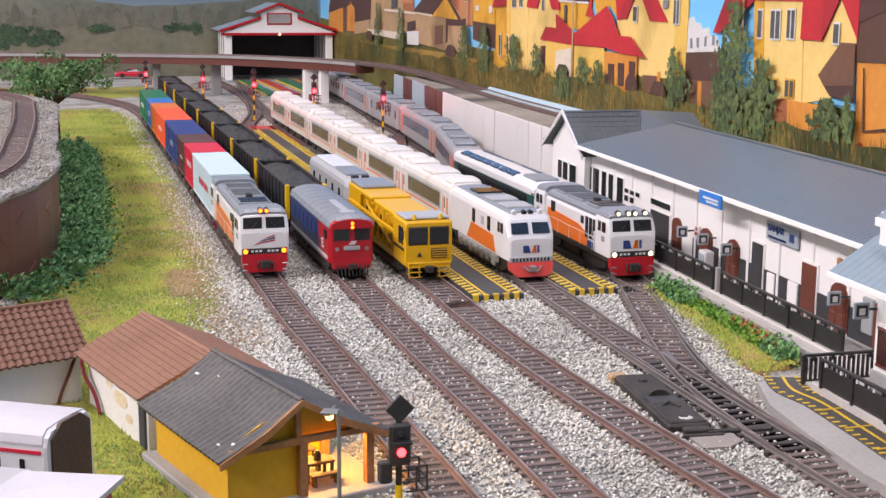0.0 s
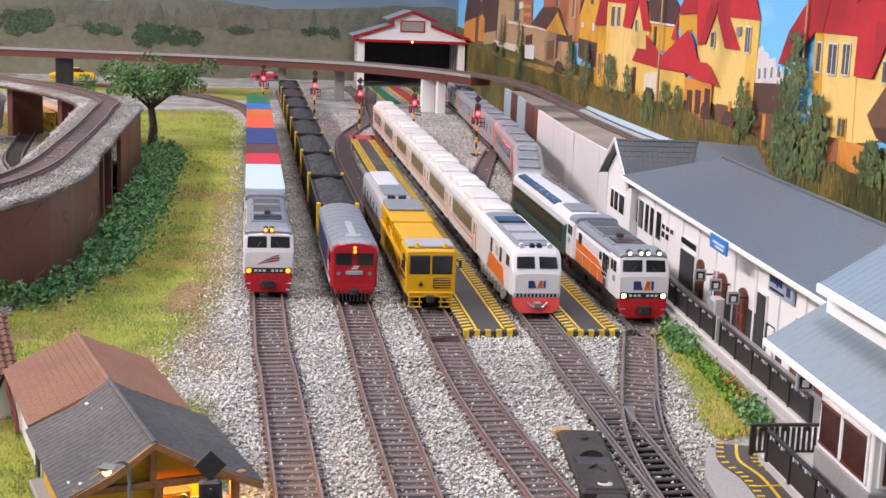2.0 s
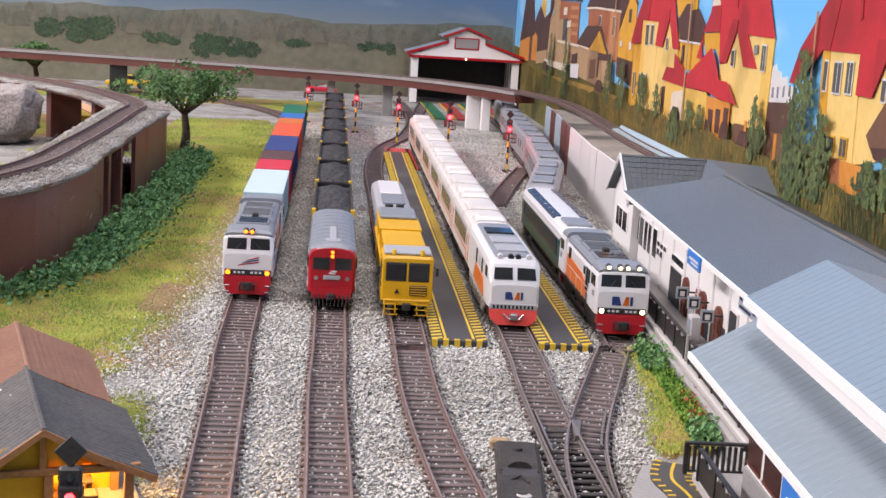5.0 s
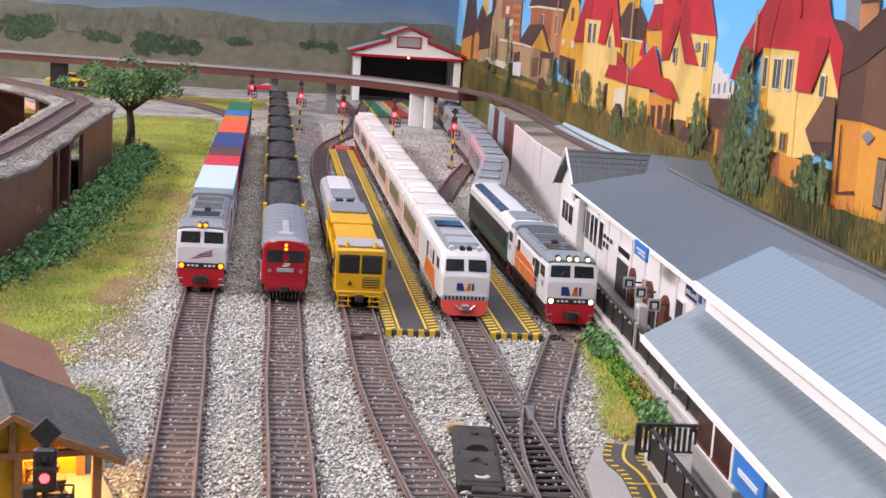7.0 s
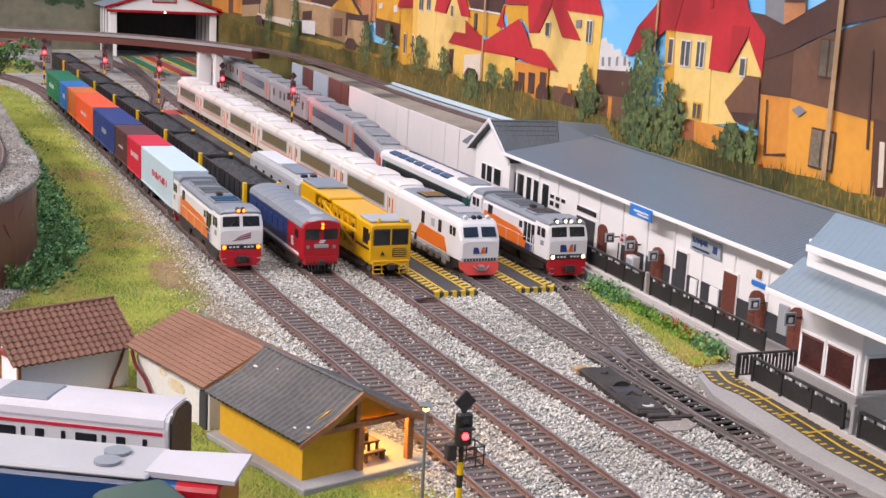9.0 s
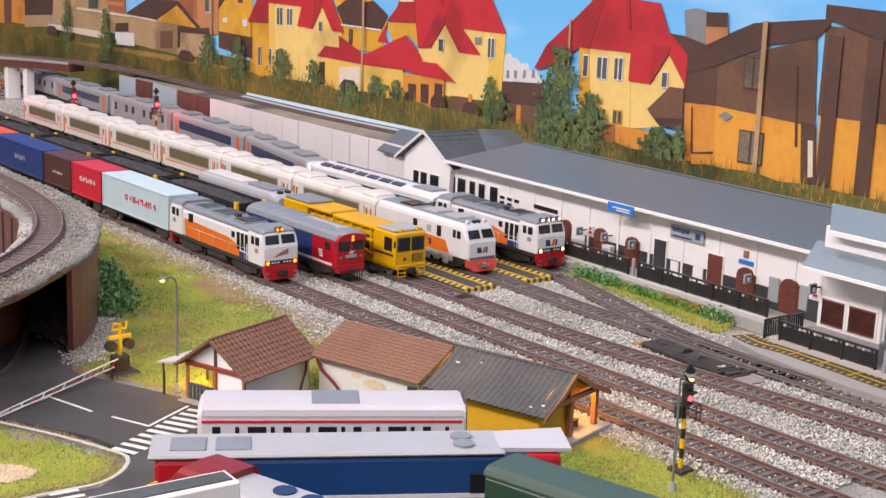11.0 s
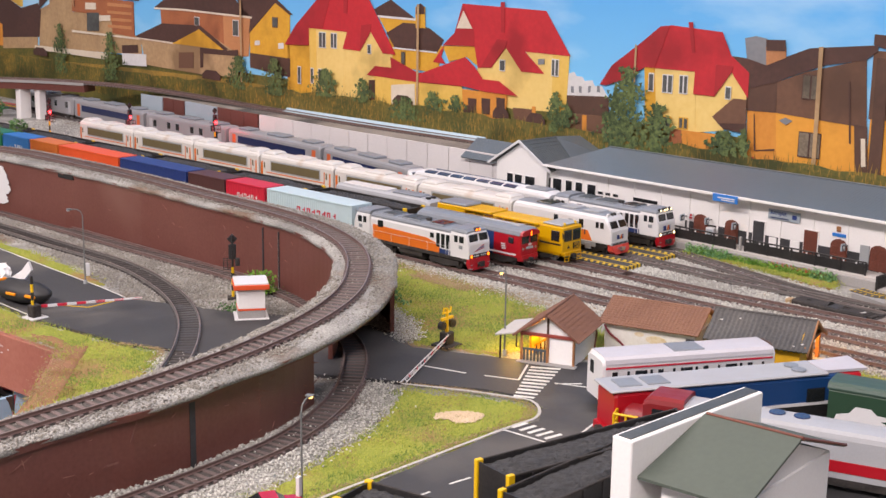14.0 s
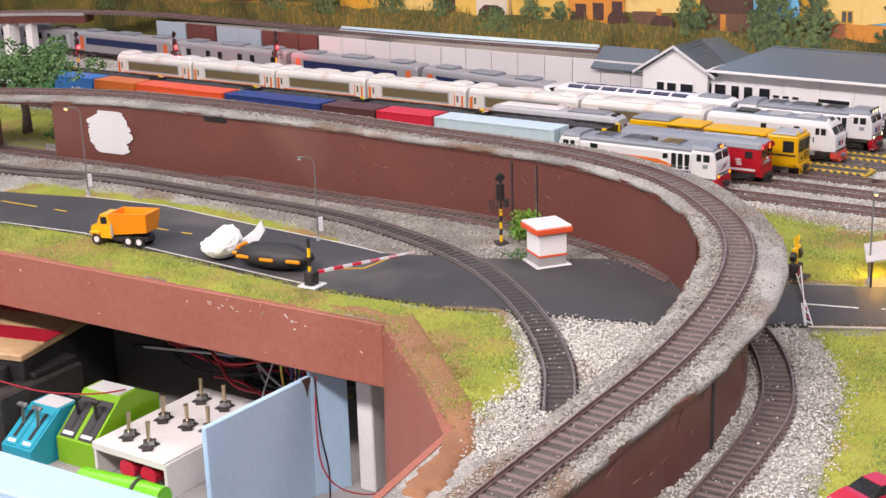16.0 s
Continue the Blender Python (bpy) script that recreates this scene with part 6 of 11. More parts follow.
plate_sign = thing("station_name_sign", STN @ mm(-1.2, -2.5, 49), "grey-blue station name sign with dark letters", "sign")
part("board", Geo().box(-1, 0.6, -18.5, 18.5, -5, 5.5, 0.3), GREY_SIGN, plate_sign)
lettering(plate_sign, "BANJAR", 5.4, Matrix.Translation((-0.0013, 0.006, 0.0003)) @ Euler((radians(90), 0, radians(-90))).to_matrix().to_4x4(), C_NAVY)
for k in range(2):
    part("text_bar", Geo().box(-1.4, -0.8, -6, 15, -3.4 - k * 0.1, -2.4), C_NAVY, plate_sign)
part("text_bar", Geo().box(-1.4, -0.8, -15, -10, -2, 2.5), C_NAVY, plate_sign)
plaque = tagged(part("wall_plaque", Geo().box(-1.4, 0, -2.4, 2.4, -2.6, 2.8, 0.5), WOOD), "small brown wall plaque", "plaque")
plaque.matrix_world = STN @ mm(-0.3, -64.5, 45.5)
nameplate = tagged(part("office_plate", Geo().box(-1.4, 0, -7.5, 7.5, -1.6, 1.6, 0.3), BLUE_SIGN), "narrow blue plate over the door", "sign")
nameplate.matrix_world = STN @ mm(-0.3, -65.5, 39.5)
for yy in (112, -133):
    nt = thing("notice_board", STN @ mm(-1.0, yy, 31), "white notice with red marks on the wall", "notice")
    part("board", Geo().box(-0.8, 0.5, -3.2, 3.2, -3.6, 3.6, 0.2), LOCO_WHITE, nt)
    part("mark", Geo().box(-1.2, -0.6, -2, 2, -2.4, -0.4), LOCO_RED, nt)
    part("mark", Geo().cyl((-1.2, 0, 1.6), (-0.6, 0, 1.6), 1.3, 1.3, 10), LOCO_RED, nt)
booth = thing("ticket_stand", STN @ mm(-9, 80, 10), "white stand with posters beside the platform fence", "stand")
part("body", Geo().box(-3, 3, -5, 5, 0, 15, 0.5), LOCO_WHITE, booth)
for k in range(3):
    part("poster", Geo().box(-3.4, -2.6, -4 + k * 2.8, -1.8 + k * 2.8, 6, 13), GREY_SIGN, booth)

# ---- glazed office and canopy at the near end ----
office = thing("station_office", STN, "white glazed station office under a pale blue-grey canopy", "station office")
ow = part("wall", Geo().box(-42.5, -2, -221, -169.5, 8.5, 66, 0.5), WHITE, office, "white office wall")
part("plinth", Geo().box(-43.4, -1.5, -222, -168.6, 8.5, 22, 0.5), CONCRETE, ow, "grey plinth")
CURTAIN = material("brown_curtained_glass", (0.085, 0.028, 0.022), (0.045, 0.016, 0.014), scale=70, fine=500, rough=0.2, bump=0.05)
for y0, y1 in ((-192, -173.5), (-217, -196)):
    wf = part("window", Geo().box(-43.3, -41.6, y0 - 1.4, y1 + 1.4, 23.5, 43, 0.3), WHITE, ow)
    part("pane", Geo().box(-43.7, -43.0, y0, y1, 25, 41.5, 0.2), CURTAIN, wf, "brown curtained pane")
    part("frame_bar", Geo().box(-44.0, -43.4, y0, y1, 24.6, 25.6), DOOR_BROWN, wf)
    part("frame_bar", Geo().box(-44.0, -43.4, y0, y1, 40.8, 41.8), DOOR_BROWN, wf)
wf = part("window", Geo().box(-40, -8, -222.2, -220.4, 23.5, 43, 0.3), WHITE, ow)
part("pane", Geo().box(-38.5, -10, -222.7, -221.8, 25, 41.5, 0.2), CURTAIN, wf, "brown curtained pane")
ribbed_roof((-70, -176, 67), (-70, -640, 67), (-40, -640, 79), (-40, -162, 79), ROOF_PALE, office, "canopy_roof", "pale blue-grey canopy roof", 5.0, 0.45)
part("roof_end", Geo().loft([[(-70, -176, 65.2), (-40, -162, 77.2), (-2, -162, 66)], [(-70, -176, 67), (-40, -162, 79), (-2, -162, 67)]]), ROOF_PALE, office)
part("clerestory", Geo().box(-45, -12, -640, -172, 66, 91, 0.4), WHITE, office, "white upper wall band")
ribbed_roof((-53, -182, 90), (-53, -640, 90), (-14, -640, 100), (-14, -150, 100), ROOF_PALE, office, "upper_roof", "pale blue-grey upper roof", 5.0, 0.4)
ribbed_roof((25, -640, 90), (25, -150, 90), (-14, -150, 100), (-14, -640, 100), ROOF_PALE, office, "upper_roof", "pale rear upper roof", 5.0, 0.4)
part("eave_board", Geo().box(-70.6, -69.4, -640, -176, 64.6, 67.2, 0.2), WHITE, office)
part("upper_fascia", Geo().box(-53.6, -52.4, -640, -182, 87, 90.4, 0.2), WHITE, office)
for yy in (-338, -420, -500):
    part("column", Geo().box(-66, -60, yy - 3, yy + 3, 8.5, 66, 0.5), WHITE, office, "white square column")
oboard = thing("name_board", STN @ mm(-70, -318, 60), "blue hanging board with white lines at the canopy edge", "sign")
part("board", Geo().box(-0.6, 0.6, -14, 14, -6, 5, 0.2), BLUE_SIGN, oboard)
part("text_bar", Geo().box(-1.0, -0.4, -10, 8, -1, 0.6), LOCO_WHITE, oboard)
psign = hung_sign(-170, 48, -50)

# ---- flower bed ----
bed = [(377, 615), (372, 560), (366, 510), (358, 452), (366, 448), (378, 500), (386, 560), (390, 615)]
scatter("flower_hedge", [(x, y, 2 + RNG.uniform(0, 6) * RNG.random(), s) for x, y, z, s in fill(bed, 2600, (0.8, 1.8), 0, RNG)], leaf, BUSH_LIGHT, "low green flower hedge along the platform", "hedge")
scatter("flower_hedge", [(x, y, 2 + RNG.uniform(0, 9) * RNG.random(), s) for x, y, z, s in fill([(378, 620), (370, 575), (376, 560), (388, 575), (391, 620)], 900, (1.0, 2.2), 0, RNG) + fill([(360, 470), (356, 446), (368, 444), (374, 470)], 700, (1.0, 2.2), 0, RNG)], leaf, BUSH, "dark green clumps at the ends of the flower hedge", "hedge")
scatter("flowers", [(x, y, 6 + RNG.uniform(-2, 2), s) for x, y, z, s in fill([(372, 520), (360, 455), (368, 452), (382, 520)], 160, (0.7, 1.3), 0, RNG)], leaf, FLOWER, "orange flowers in the hedge", "flowers")

# ---- printed backdrop (flat print on a board; u runs along the board, z up) ----
SHEAR = Matrix(((0.0859, -1, 0, 518 - 0.0859 * 469), (1, 0, 0, 0), (0, 0, 1, 0), (0, 0, 0, 1)))


def print_material(name, c1, c2, scale=20, fine=160, rough=0.6, spread=0.7):
    return material(name, c1, c2, scale=scale, fine=fine, rough=rough, bump=0, spread=spread, dirt=tuple(v * 0.72 for v in c2), dirt_amount=0.13)


def sky_material(name, low, high, cloud, z0, z1, amount, stretch=3.0):
    m = bpy.data.materials.new(name)
    m.use_nodes = True
    nt = m.node_tree
    bsdf = nt.nodes["Principled BSDF"]
    bsdf.inputs["Roughness"].default_value = 0.6
    co = nt.nodes.new("ShaderNodeTexCoord")
    sep = nt.nodes.new("ShaderNodeSeparateXYZ")
    nt.links.new(co.outputs["Object"], sep.inputs[0])
    r = nt.nodes.new("ShaderNodeMapRange")
    r.inputs["From Min"].default_value, r.inputs["From Max"].default_value = z0, z1
    nt.links.new(sep.outputs["Z"], r.inputs["Value"])
    mix = nt.nodes.new("ShaderNodeMix")
    mix.data_type = "RGBA"
    mix.inputs["A"].default_value, mix.inputs["B"].default_value = (*low, 1), (*high, 1)
    nt.links.new(r.outputs[0], mix.inputs["Factor"])
    mp = nt.nodes.new("ShaderNodeMapping")
    mp.inputs["Scale"].default_value = (1, 1, stretch)
    nt.links.new(co.outputs["Object"], mp.inputs["Vector"])
    no = nt.nodes.new("ShaderNodeTexNoise")
    no.inputs["Scale"].default_value, no.inputs["Detail"].default_value = 4.2, 6
    nt.links.new(mp.outputs[0], no.inputs["Vector"])
    cut = nt.nodes.new("ShaderNodeMapRange")
    cut.inputs["From Min"].default_value, cut.inputs["From Max"].default_value = 0.5, 0.78
    cut.inputs["To Max"].default_value = amount
    nt.links.new(no.outputs["Fac"], cut.inputs["Value"])
    over = nt.nodes.new("ShaderNodeMix")
    over.data_type = "RGBA"
    over.inputs["B"].default_value = (*cloud, 1)
    nt.links.new(cut.outputs[0], over.inputs["Factor"])
    nt.links.new(mix.outputs["Result"], over.inputs["A"])
    nt.links.new(over.outputs["Result"], bsdf.inputs["Base Color"])
    return m


P_SKY = sky_material("printed_blue_sky", (0.21, 0.58, 0.90), (0.045, 0.33, 0.82), (0.58, 0.82, 0.95), 0.12, 0.34, 0.8)
P_FAR = sky_material("printed_dusk_sky", (0.21, 0.25, 0.245), (0.10, 0.175, 0.28), (0.32, 0.36, 0.37), 0.11, 0.20, 0.75)
P_YELLOW = print_material("printed_yellow_wall", (0.80, 0.54, 0.13), (0.72, 0.46, 0.09))
P_OCHRE = print_material("printed_ochre_wall", (0.72, 0.40, 0.04), (0.62, 0.32, 0.03))
P_ORANGE = print_material("printed_orange_wall", (0.70, 0.30, 0.05), (0.60, 0.23, 0.035))
P_TAN = print_material("printed_tan_wall", (0.50, 0.34, 0.18), (0.36, 0.23, 0.12))
P_BRICK = print_material("printed_brick_wall", (0.42, 0.15, 0.06), (0.30, 0.10, 0.045), fine=400)
P_RED = print_material("printed_red_roof", (0.56, 0.025, 0.035), (0.46, 0.02, 0.03))
P_DARKRED = print_material("printed_dark_red_roof", (0.42, 0.02, 0.028), (0.36, 0.018, 0.025))
P_PALE = print_material("printed_pale_yellow_wall", (0.84, 0.62, 0.22), (0.78, 0.55, 0.17))
P_CREAM = print_material("printed_cream", (0.74, 0.66, 0.54), (0.64, 0.56, 0.44))
P_AMBER = print_material("printed_amber_wall", (0.78, 0.36, 0.05), (0.70, 0.31, 0.04))
P_UMBER_DARK = print_material("printed_dark_umber_wall", (0.11, 0.055, 0.036), (0.085, 0.043, 0.03))
P_BRICKTAN = print_material("printed_tan_brick", (0.56, 0.26, 0.11), (0.44, 0.19, 0.08), fine=400)
P_GREYWALL = print_material("printed_grey", (0.24, 0.25, 0.27), (0.19, 0.20, 0.22))
P_CURTAIN = print_material("printed_curtained_glass", (0.26, 0.21, 0.15), (0.09, 0.075, 0.055), fine=300)
P_BROWN = print_material("printed_brown_roof", (0.060, 0.030, 0.024), (0.095, 0.045, 0.035))
P_UMBER = print_material("printed_umber_wall", (0.17, 0.085, 0.05), (0.13, 0.065, 0.04))
P_WHITE = print_material("printed_white", (0.72, 0.72, 0.72), (0.6, 0.6, 0.6))
P_GLASS = print_material("printed_window", (0.11, 0.12, 0.11), (0.06, 0.06, 0.06))
P_GRASS = print_material("printed_meadow", (0.20, 0.16, 0.035), (0.075, 0.085, 0.022), scale=18, fine=260, spread=0.5)
P_STRAW = print_material("printed_straw", (0.46, 0.27, 0.05), (0.22, 0.15, 0.035), scale=18, fine=260, spread=0.6)
P_LEAF = material("printed_leaves", (0.035, 0.06, 0.022), (0.14, 0.19, 0.06), scale=30, fine=300, rough=0.6, bump=0, island=True)
P_FENCE = print_material("printed_fence", (0.13, 0.065, 0.04), (0.20, 0.10, 0.06), fine=500)
P_DUSKBUSH = material("printed_dusk_bush", (0.018, 0.045, 0.02), (0.06, 0.105, 0.045), scale=30, fine=300, rough=0.6, bump=0, island=True)
P_TREELINE = material("printed_treeline", (0.10, 0.105, 0.075), (0.16, 0.15, 0.11), scale=20, fine=200, rough=0.6, bump=0, island=True)
P_HILL = print_material("printed_dusk_hill", (0.19, 0.19, 0.15), (0.10, 0.115, 0.085), scale=7, fine=60)
P_HILL2 = print_material("printed_dusk_meadow", (0.215, 0.20, 0.135), (0.11, 0.115, 0.075), scale=7, fine=60)

backdrop = thing("backdrop", Matrix(), "printed photo backdrop of red-roofed yellow houses under blue sky", "backdrop", kind="structure")
part("printed_sky", Geo().at(SHEAR).box(-420, 2760, -8, 0, -20, 640), P_SKY, backdrop, "printed blue sky with soft clouds")


def flat(name, poly, d, mat, parent, label=""):
    return part(name, Geo().at(SHEAR).loft([[(u, d - 0.5, z) for u, z in poly], [(u, d, z) for u, z in poly]]), mat, parent, label)


def rect(u0, u1, z0, z1):
    return [(u0, z0), (u1, z0), (u1, z1), (u0, z1)]


def window(house, u0, u1, z0, z1, d, lights, frame_mat, glass):
    """A printed window between u0 and u1, with one or more lights."""
    u0, u1 = min(u0, u1), max(u0, u1)
    flat("printed_window", rect(u0, u1, z0, z1), d, frame_mat, house)
    w = (u1 - u0) / lights
    for i in range(lights):
        flat("printed_pane", rect(u0 + i * w + 1.1, u0 + (i + 1) * w - 1.1, z0 + 1.3, z1 - 1.3), d + 0.4, glass, house)


# the three red-roofed houses
h5 = flat("printed_house", [(1455, 160), (1393, 163), (1392, 88), (1456, 84)], 1.0, P_OCHRE, backdrop, "printed pale yellow house with steep red roof")
flat("printed_wall", [(1324, 163), (1287, 161), (1264, 190), (1237, 162), (1219, 161), (1217, 88), (1324, 87)], 1.4, P_PALE, h5)
flat("printed_bay", [(1403, 188), (1316, 188), (1320, 167), (1323, 87), (1398, 85)], 1.8, P_PALE, h5)
flat("printed_bay_side", [(1403, 188), (1386, 188), (1384, 86), (1398, 85)], 2.2, P_YELLOW, h5)
flat("printed_roof", [(1365, 244), (1270, 238), (1212, 160), (1238, 160), (1264, 189), (1287, 160), (1325, 161), (1315, 186), (1402, 187), (1402, 161), (1460, 159), (1434, 189)], 2.6, P_RED, h5)
flat("printed_roof_facet", [(1460, 159), (1434, 189), (1365, 244), (1350, 239), (1370, 188), (1402, 187), (1402, 161)], 3.0, P_DARKRED, h5)
flat("printed_roof_facet", [(1287, 160), (1284, 197), (1262, 200), (1264, 189)], 3.0, P_DARKRED, h5)
flat("printed_chimney", [(1322, 247), (1313, 247), (1314, 212), (1322, 213)], 3.4, P_DARKRED, h5)
window(h5, 1379, 1363, 159, 183, 2.6, 2, P_WHITE, P_GLASS)
window(h5, 1352, 1338, 160, 183, 2.6, 2, P_WHITE, P_GLASS)
window(h5, 1271, 1263, 157, 171, 2.6, 1, P_WHITE, P_GLASS)
window(h5, 1381, 1361, 106, 128, 2.6, 2, P_WHITE, P_GLASS)
window(h5, 1399, 1392, 104, 128, 2.6, 1, P_WHITE, P_GLASS)
window(h5, 1430, 1422, 101, 128, 2.6, 1, P_WHITE, P_GLASS)
h5b = flat("printed_house", [(1251, 213), (1155, 211), (1154, 198), (1118, 175), (1130, 140), (1219, 143), (1229, 187)], 0.6, P_OCHRE, backdrop, "printed ochre house with dark hipped roofs")
flat("printed_roof", [(1258, 221), (1224, 236), (1172, 211), (1251, 212)], 0.9, P_BROWN, h5b)
flat("printed_eave", [(1251, 213), (1172, 212), (1172, 209), (1251, 210)], 1.2, P_WHITE, h5b)
flat("printed_roof", [(1232, 189), (1198, 205), (1174, 205), (1145, 200), (1117, 186), (1129, 169), (1215, 170)], 1.3, P_BROWN, h5b)
flat("printed_eave", [(1219, 170), (1130, 169), (1130, 167), (1219, 168)], 1.6, P_WHITE, h5b)
flat("printed_chimney", [(1172, 199), (1153, 200), (1154, 229), (1173, 228)], 1.7, P_OCHRE, h5b)
flat("printed_chimney_cap", [(1172, 218), (1154, 219), (1155, 229), (1163, 233), (1171, 228)], 2.0, P_BROWN, h5b)
window(h5b, 1201, 1193, 147, 165, 1.6, 1, P_BROWN, P_GLASS)
h6 = flat("printed_house", [(1054, 153), (1028, 156), (1003, 184), (974, 154), (938, 155), (970, 180), (896, 179), (899, 108), (987, 104), (1048, 110)], 1.0, P_PALE, backdrop, "printed yellow house with broad red roof")
flat("printed_wall", [(1120, 178), (1058, 181), (1051, 154), (1074, 166), (1107, 157)], 1.0, P_OCHRE, h6)
flat("printed_wall_side", [(923, 178), (896, 179), (899, 108), (923, 108)], 1.3, P_YELLOW, h6)
flat("printed_roof", [(1082, 236), (936, 233), (894, 179), (970, 180), (936, 154), (975, 154), (1003, 183), (1028, 155), (1052, 153), (1059, 181), (1118, 179), (1096, 197)], 2.0, P_RED, h6)
flat("printed_roof_facet", [(1137, 155), (1116, 179), (1121, 163), (1113, 154)], 2.0, P_RED, h6)
flat("printed_roof_facet", [(1118, 179), (1096, 197), (1082, 236), (1077, 231), (1060, 200), (1059, 181)], 2.4, P_DARKRED, h6)
flat("printed_gable", [(1092, 203), (1080, 227), (1063, 204)], 2.8, P_CREAM, h6)
flat("printed_roof_facet", [(1047, 154), (1018, 193), (1000, 192), (1003, 183), (1028, 155)], 2.4, P_DARKRED, h6)
flat("printed_chimney", [(1011, 202), (1005, 202), (1006, 241), (1013, 241)], 2.8, P_DARKRED, h6)
window(h6, 1013, 1003, 152, 167, 2.4, 1, P_WHITE, P_GLASS)
window(h6, 924, 912, 152, 174, 2.4, 2, P_WHITE, P_GLASS)
flat("printed_unit", [(946, 165), (936, 166), (936, 173), (947, 172)], 2.4, P_GREYWALL, h6)
low = flat("printed_house", [(1256, 127), (1080, 127), (1076, 88), (1154, 87), (1256, 84)], 3.4, P_YELLOW, backdrop, "printed low yellow wing with red roofs")
flat("printed_porch_wall", [(1079, 123), (998, 122), (999, 88), (1077, 88)], 3.4, P_ORANGE, low)
flat("printed_opening", [(1068, 112), (1052, 112), (1052, 90), (1066, 90)], 3.7, P_BROWN, low)
flat("printed_opening", [(1043, 114), (1027, 114), (1027, 93), (1042, 93)], 3.7, P_BROWN, low)
flat("printed_opening", [(1016, 117), (1001, 117), (1001, 96), (1015, 96)], 3.7, P_BROWN, low)
flat("printed_roof", [(1271, 127), (1253, 141), (1219, 141), (1221, 156), (1165, 138), (1117, 141), (1079, 126), (1164, 125)], 4.0, P_DARKRED, low)
flat("printed_roof", [(1161, 137), (1074, 166), (1056, 154), (1041, 139), (1038, 123), (1080, 127), (1162, 126)], 4.4, P_RED, low)
flat("printed_roof", [(1048, 139), (1012, 139), (978, 122), (1039, 123)], 4.8, P_RED, low)
flat("printed_garage", [(1218, 85), (1170, 90), (1171, 122), (1219, 117)], 4.0, P_CREAM, low)
flat("printed_door", [(1265, 91), (1253, 93), (1253, 121), (1266, 120)], 4.0, P_BROWN, low)
h7 = flat("printed_house", [(708, 149), (680, 149), (659, 177), (636, 150), (637, 144), (662, 127), (666, 110), (704, 104)], 1.0, P_PALE, backdrop, "printed yellow house with hipped red roof and bay")
flat("printed_bay", [(780, 174), (708, 175), (704, 104), (775, 104)], 1.6, P_PALE, h7)
flat("printed_bay_side", [(780, 174), (765, 174), (759, 105), (775, 104)], 2.0, P_OCHRE, h7)
flat("printed_roof", [(846, 148), (828, 173), (788, 201), (759, 223), (743, 225), (674, 221), (661, 196), (636, 178), (636, 150), (659, 177), (680, 148), (709, 148), (708, 174), (779, 174), (809, 157), (836, 148)], 2.4, P_RED, h7)
flat("printed_roof_facet", [(846, 148), (828, 173), (788, 201), (759, 223), (746, 224), (765, 174), (779, 174), (809, 157), (836, 148)], 2.8, P_DARKRED, h7)
flat("printed_roof_facet", [(680, 148), (680, 184), (657, 184), (659, 177)], 2.8, P_DARKRED, h7)
flat("printed_chimney", [(720, 230), (714, 230), (709, 196), (713, 195)], 3.2, P_DARKRED, h7)
window(h7, 753, 738, 146, 168, 2.6, 2, P_WHITE, P_GLASS)
window(h7, 729, 717, 147, 169, 2.6, 2, P_WHITE, P_GLASS)
window(h7, 666, 658, 146, 161, 2.6, 1, P_WHITE, P_GLASS)
window(h7, 773, 765, 146, 168, 2.6, 1, P_WHITE, P_GLASS)
window(h7, 766, 738, 102, 119, 2.6, 2, P_OCHRE, P_GLASS)
window(h7, 727, 714, 106, 120, 2.6, 2, P_OCHRE, P_GLASS)
flat("printed_porch_roof", [(681, 125), (654, 148), (637, 148), (636, 121), (673, 118)], 3.2, P_UMBER, h7)
flat("printed_porch_shadow", [(673, 118), (636, 122), (635, 110), (665, 112)], 2.9, P_BROWN, h7)
flat("printed_garden_wall", [(722, 105), (673, 105), (675, 81), (720, 81)], 3.0, P_ORANGE, h7)
flat("printed_garden_wall", [(740, 105), (721, 105), (719, 81), (739, 81)], 2.8, P_BRICK, h7)

# brown and orange house at the near end
h8 = flat("printed_house", [(637, 138), (600, 138), (594, 70), (632, 72)], 1.0, P_ORANGE, backdrop, "printed orange and umber house with brown roof")
flat("printed_wall", [(600, 138), (504, 134), (498, 74), (594, 70)], 1.2, P_AMBER, h8)
flat("printed_upper_wall", [(639, 161), (600, 171), (599, 137), (637, 136)], 1.6, P_UMBER_DARK, h8)
flat("printed_upper_wall", [(600, 171), (567, 184), (497, 203), (491, 133), (504, 132), (600, 137)], 1.6, P_UMBER, h8)
flat("printed_roof", [(659, 195), (641, 194), (615, 188), (591, 199), (563, 210), (485, 218), (485, 212), (497, 202), (544, 193), (590, 176), (600, 171), (639, 160), (640, 177)], 2.0, P_BROWN, h8)
flat("printed_tower", [(645, 216), (631, 219), (617, 217), (615, 188), (641, 193)], 0.8, P_GREYWALL, h8)
flat("printed_chimney", [(617, 208), (592, 210), (591, 198), (615, 188)], 2.4, P_BRICKTAN, h8)
flat("printed_chimney_cap", [(617, 216), (593, 217), (592, 205), (616, 204)], 2.8, P_BROWN, h8)
window(h8, 569, 548, 155, 182, 2.6, 2, P_BROWN, P_CURTAIN)
window(h8, 569, 542, 92, 120, 2.6, 2, P_BROWN, P_CURTAIN)
flat("printed_pipe", [(624, 92), (622, 92), (626, 133), (627, 133)], 2.4, P_BROWN, h8)
flat("printed_pipe", [(622, 92), (598, 95), (598, 97), (622, 93)], 2.4, P_BROWN, h8)
flat("printed_cable", [(509, 113), (507, 113), (513, 178), (515, 178)], 2.4, P_BROWN, h8)
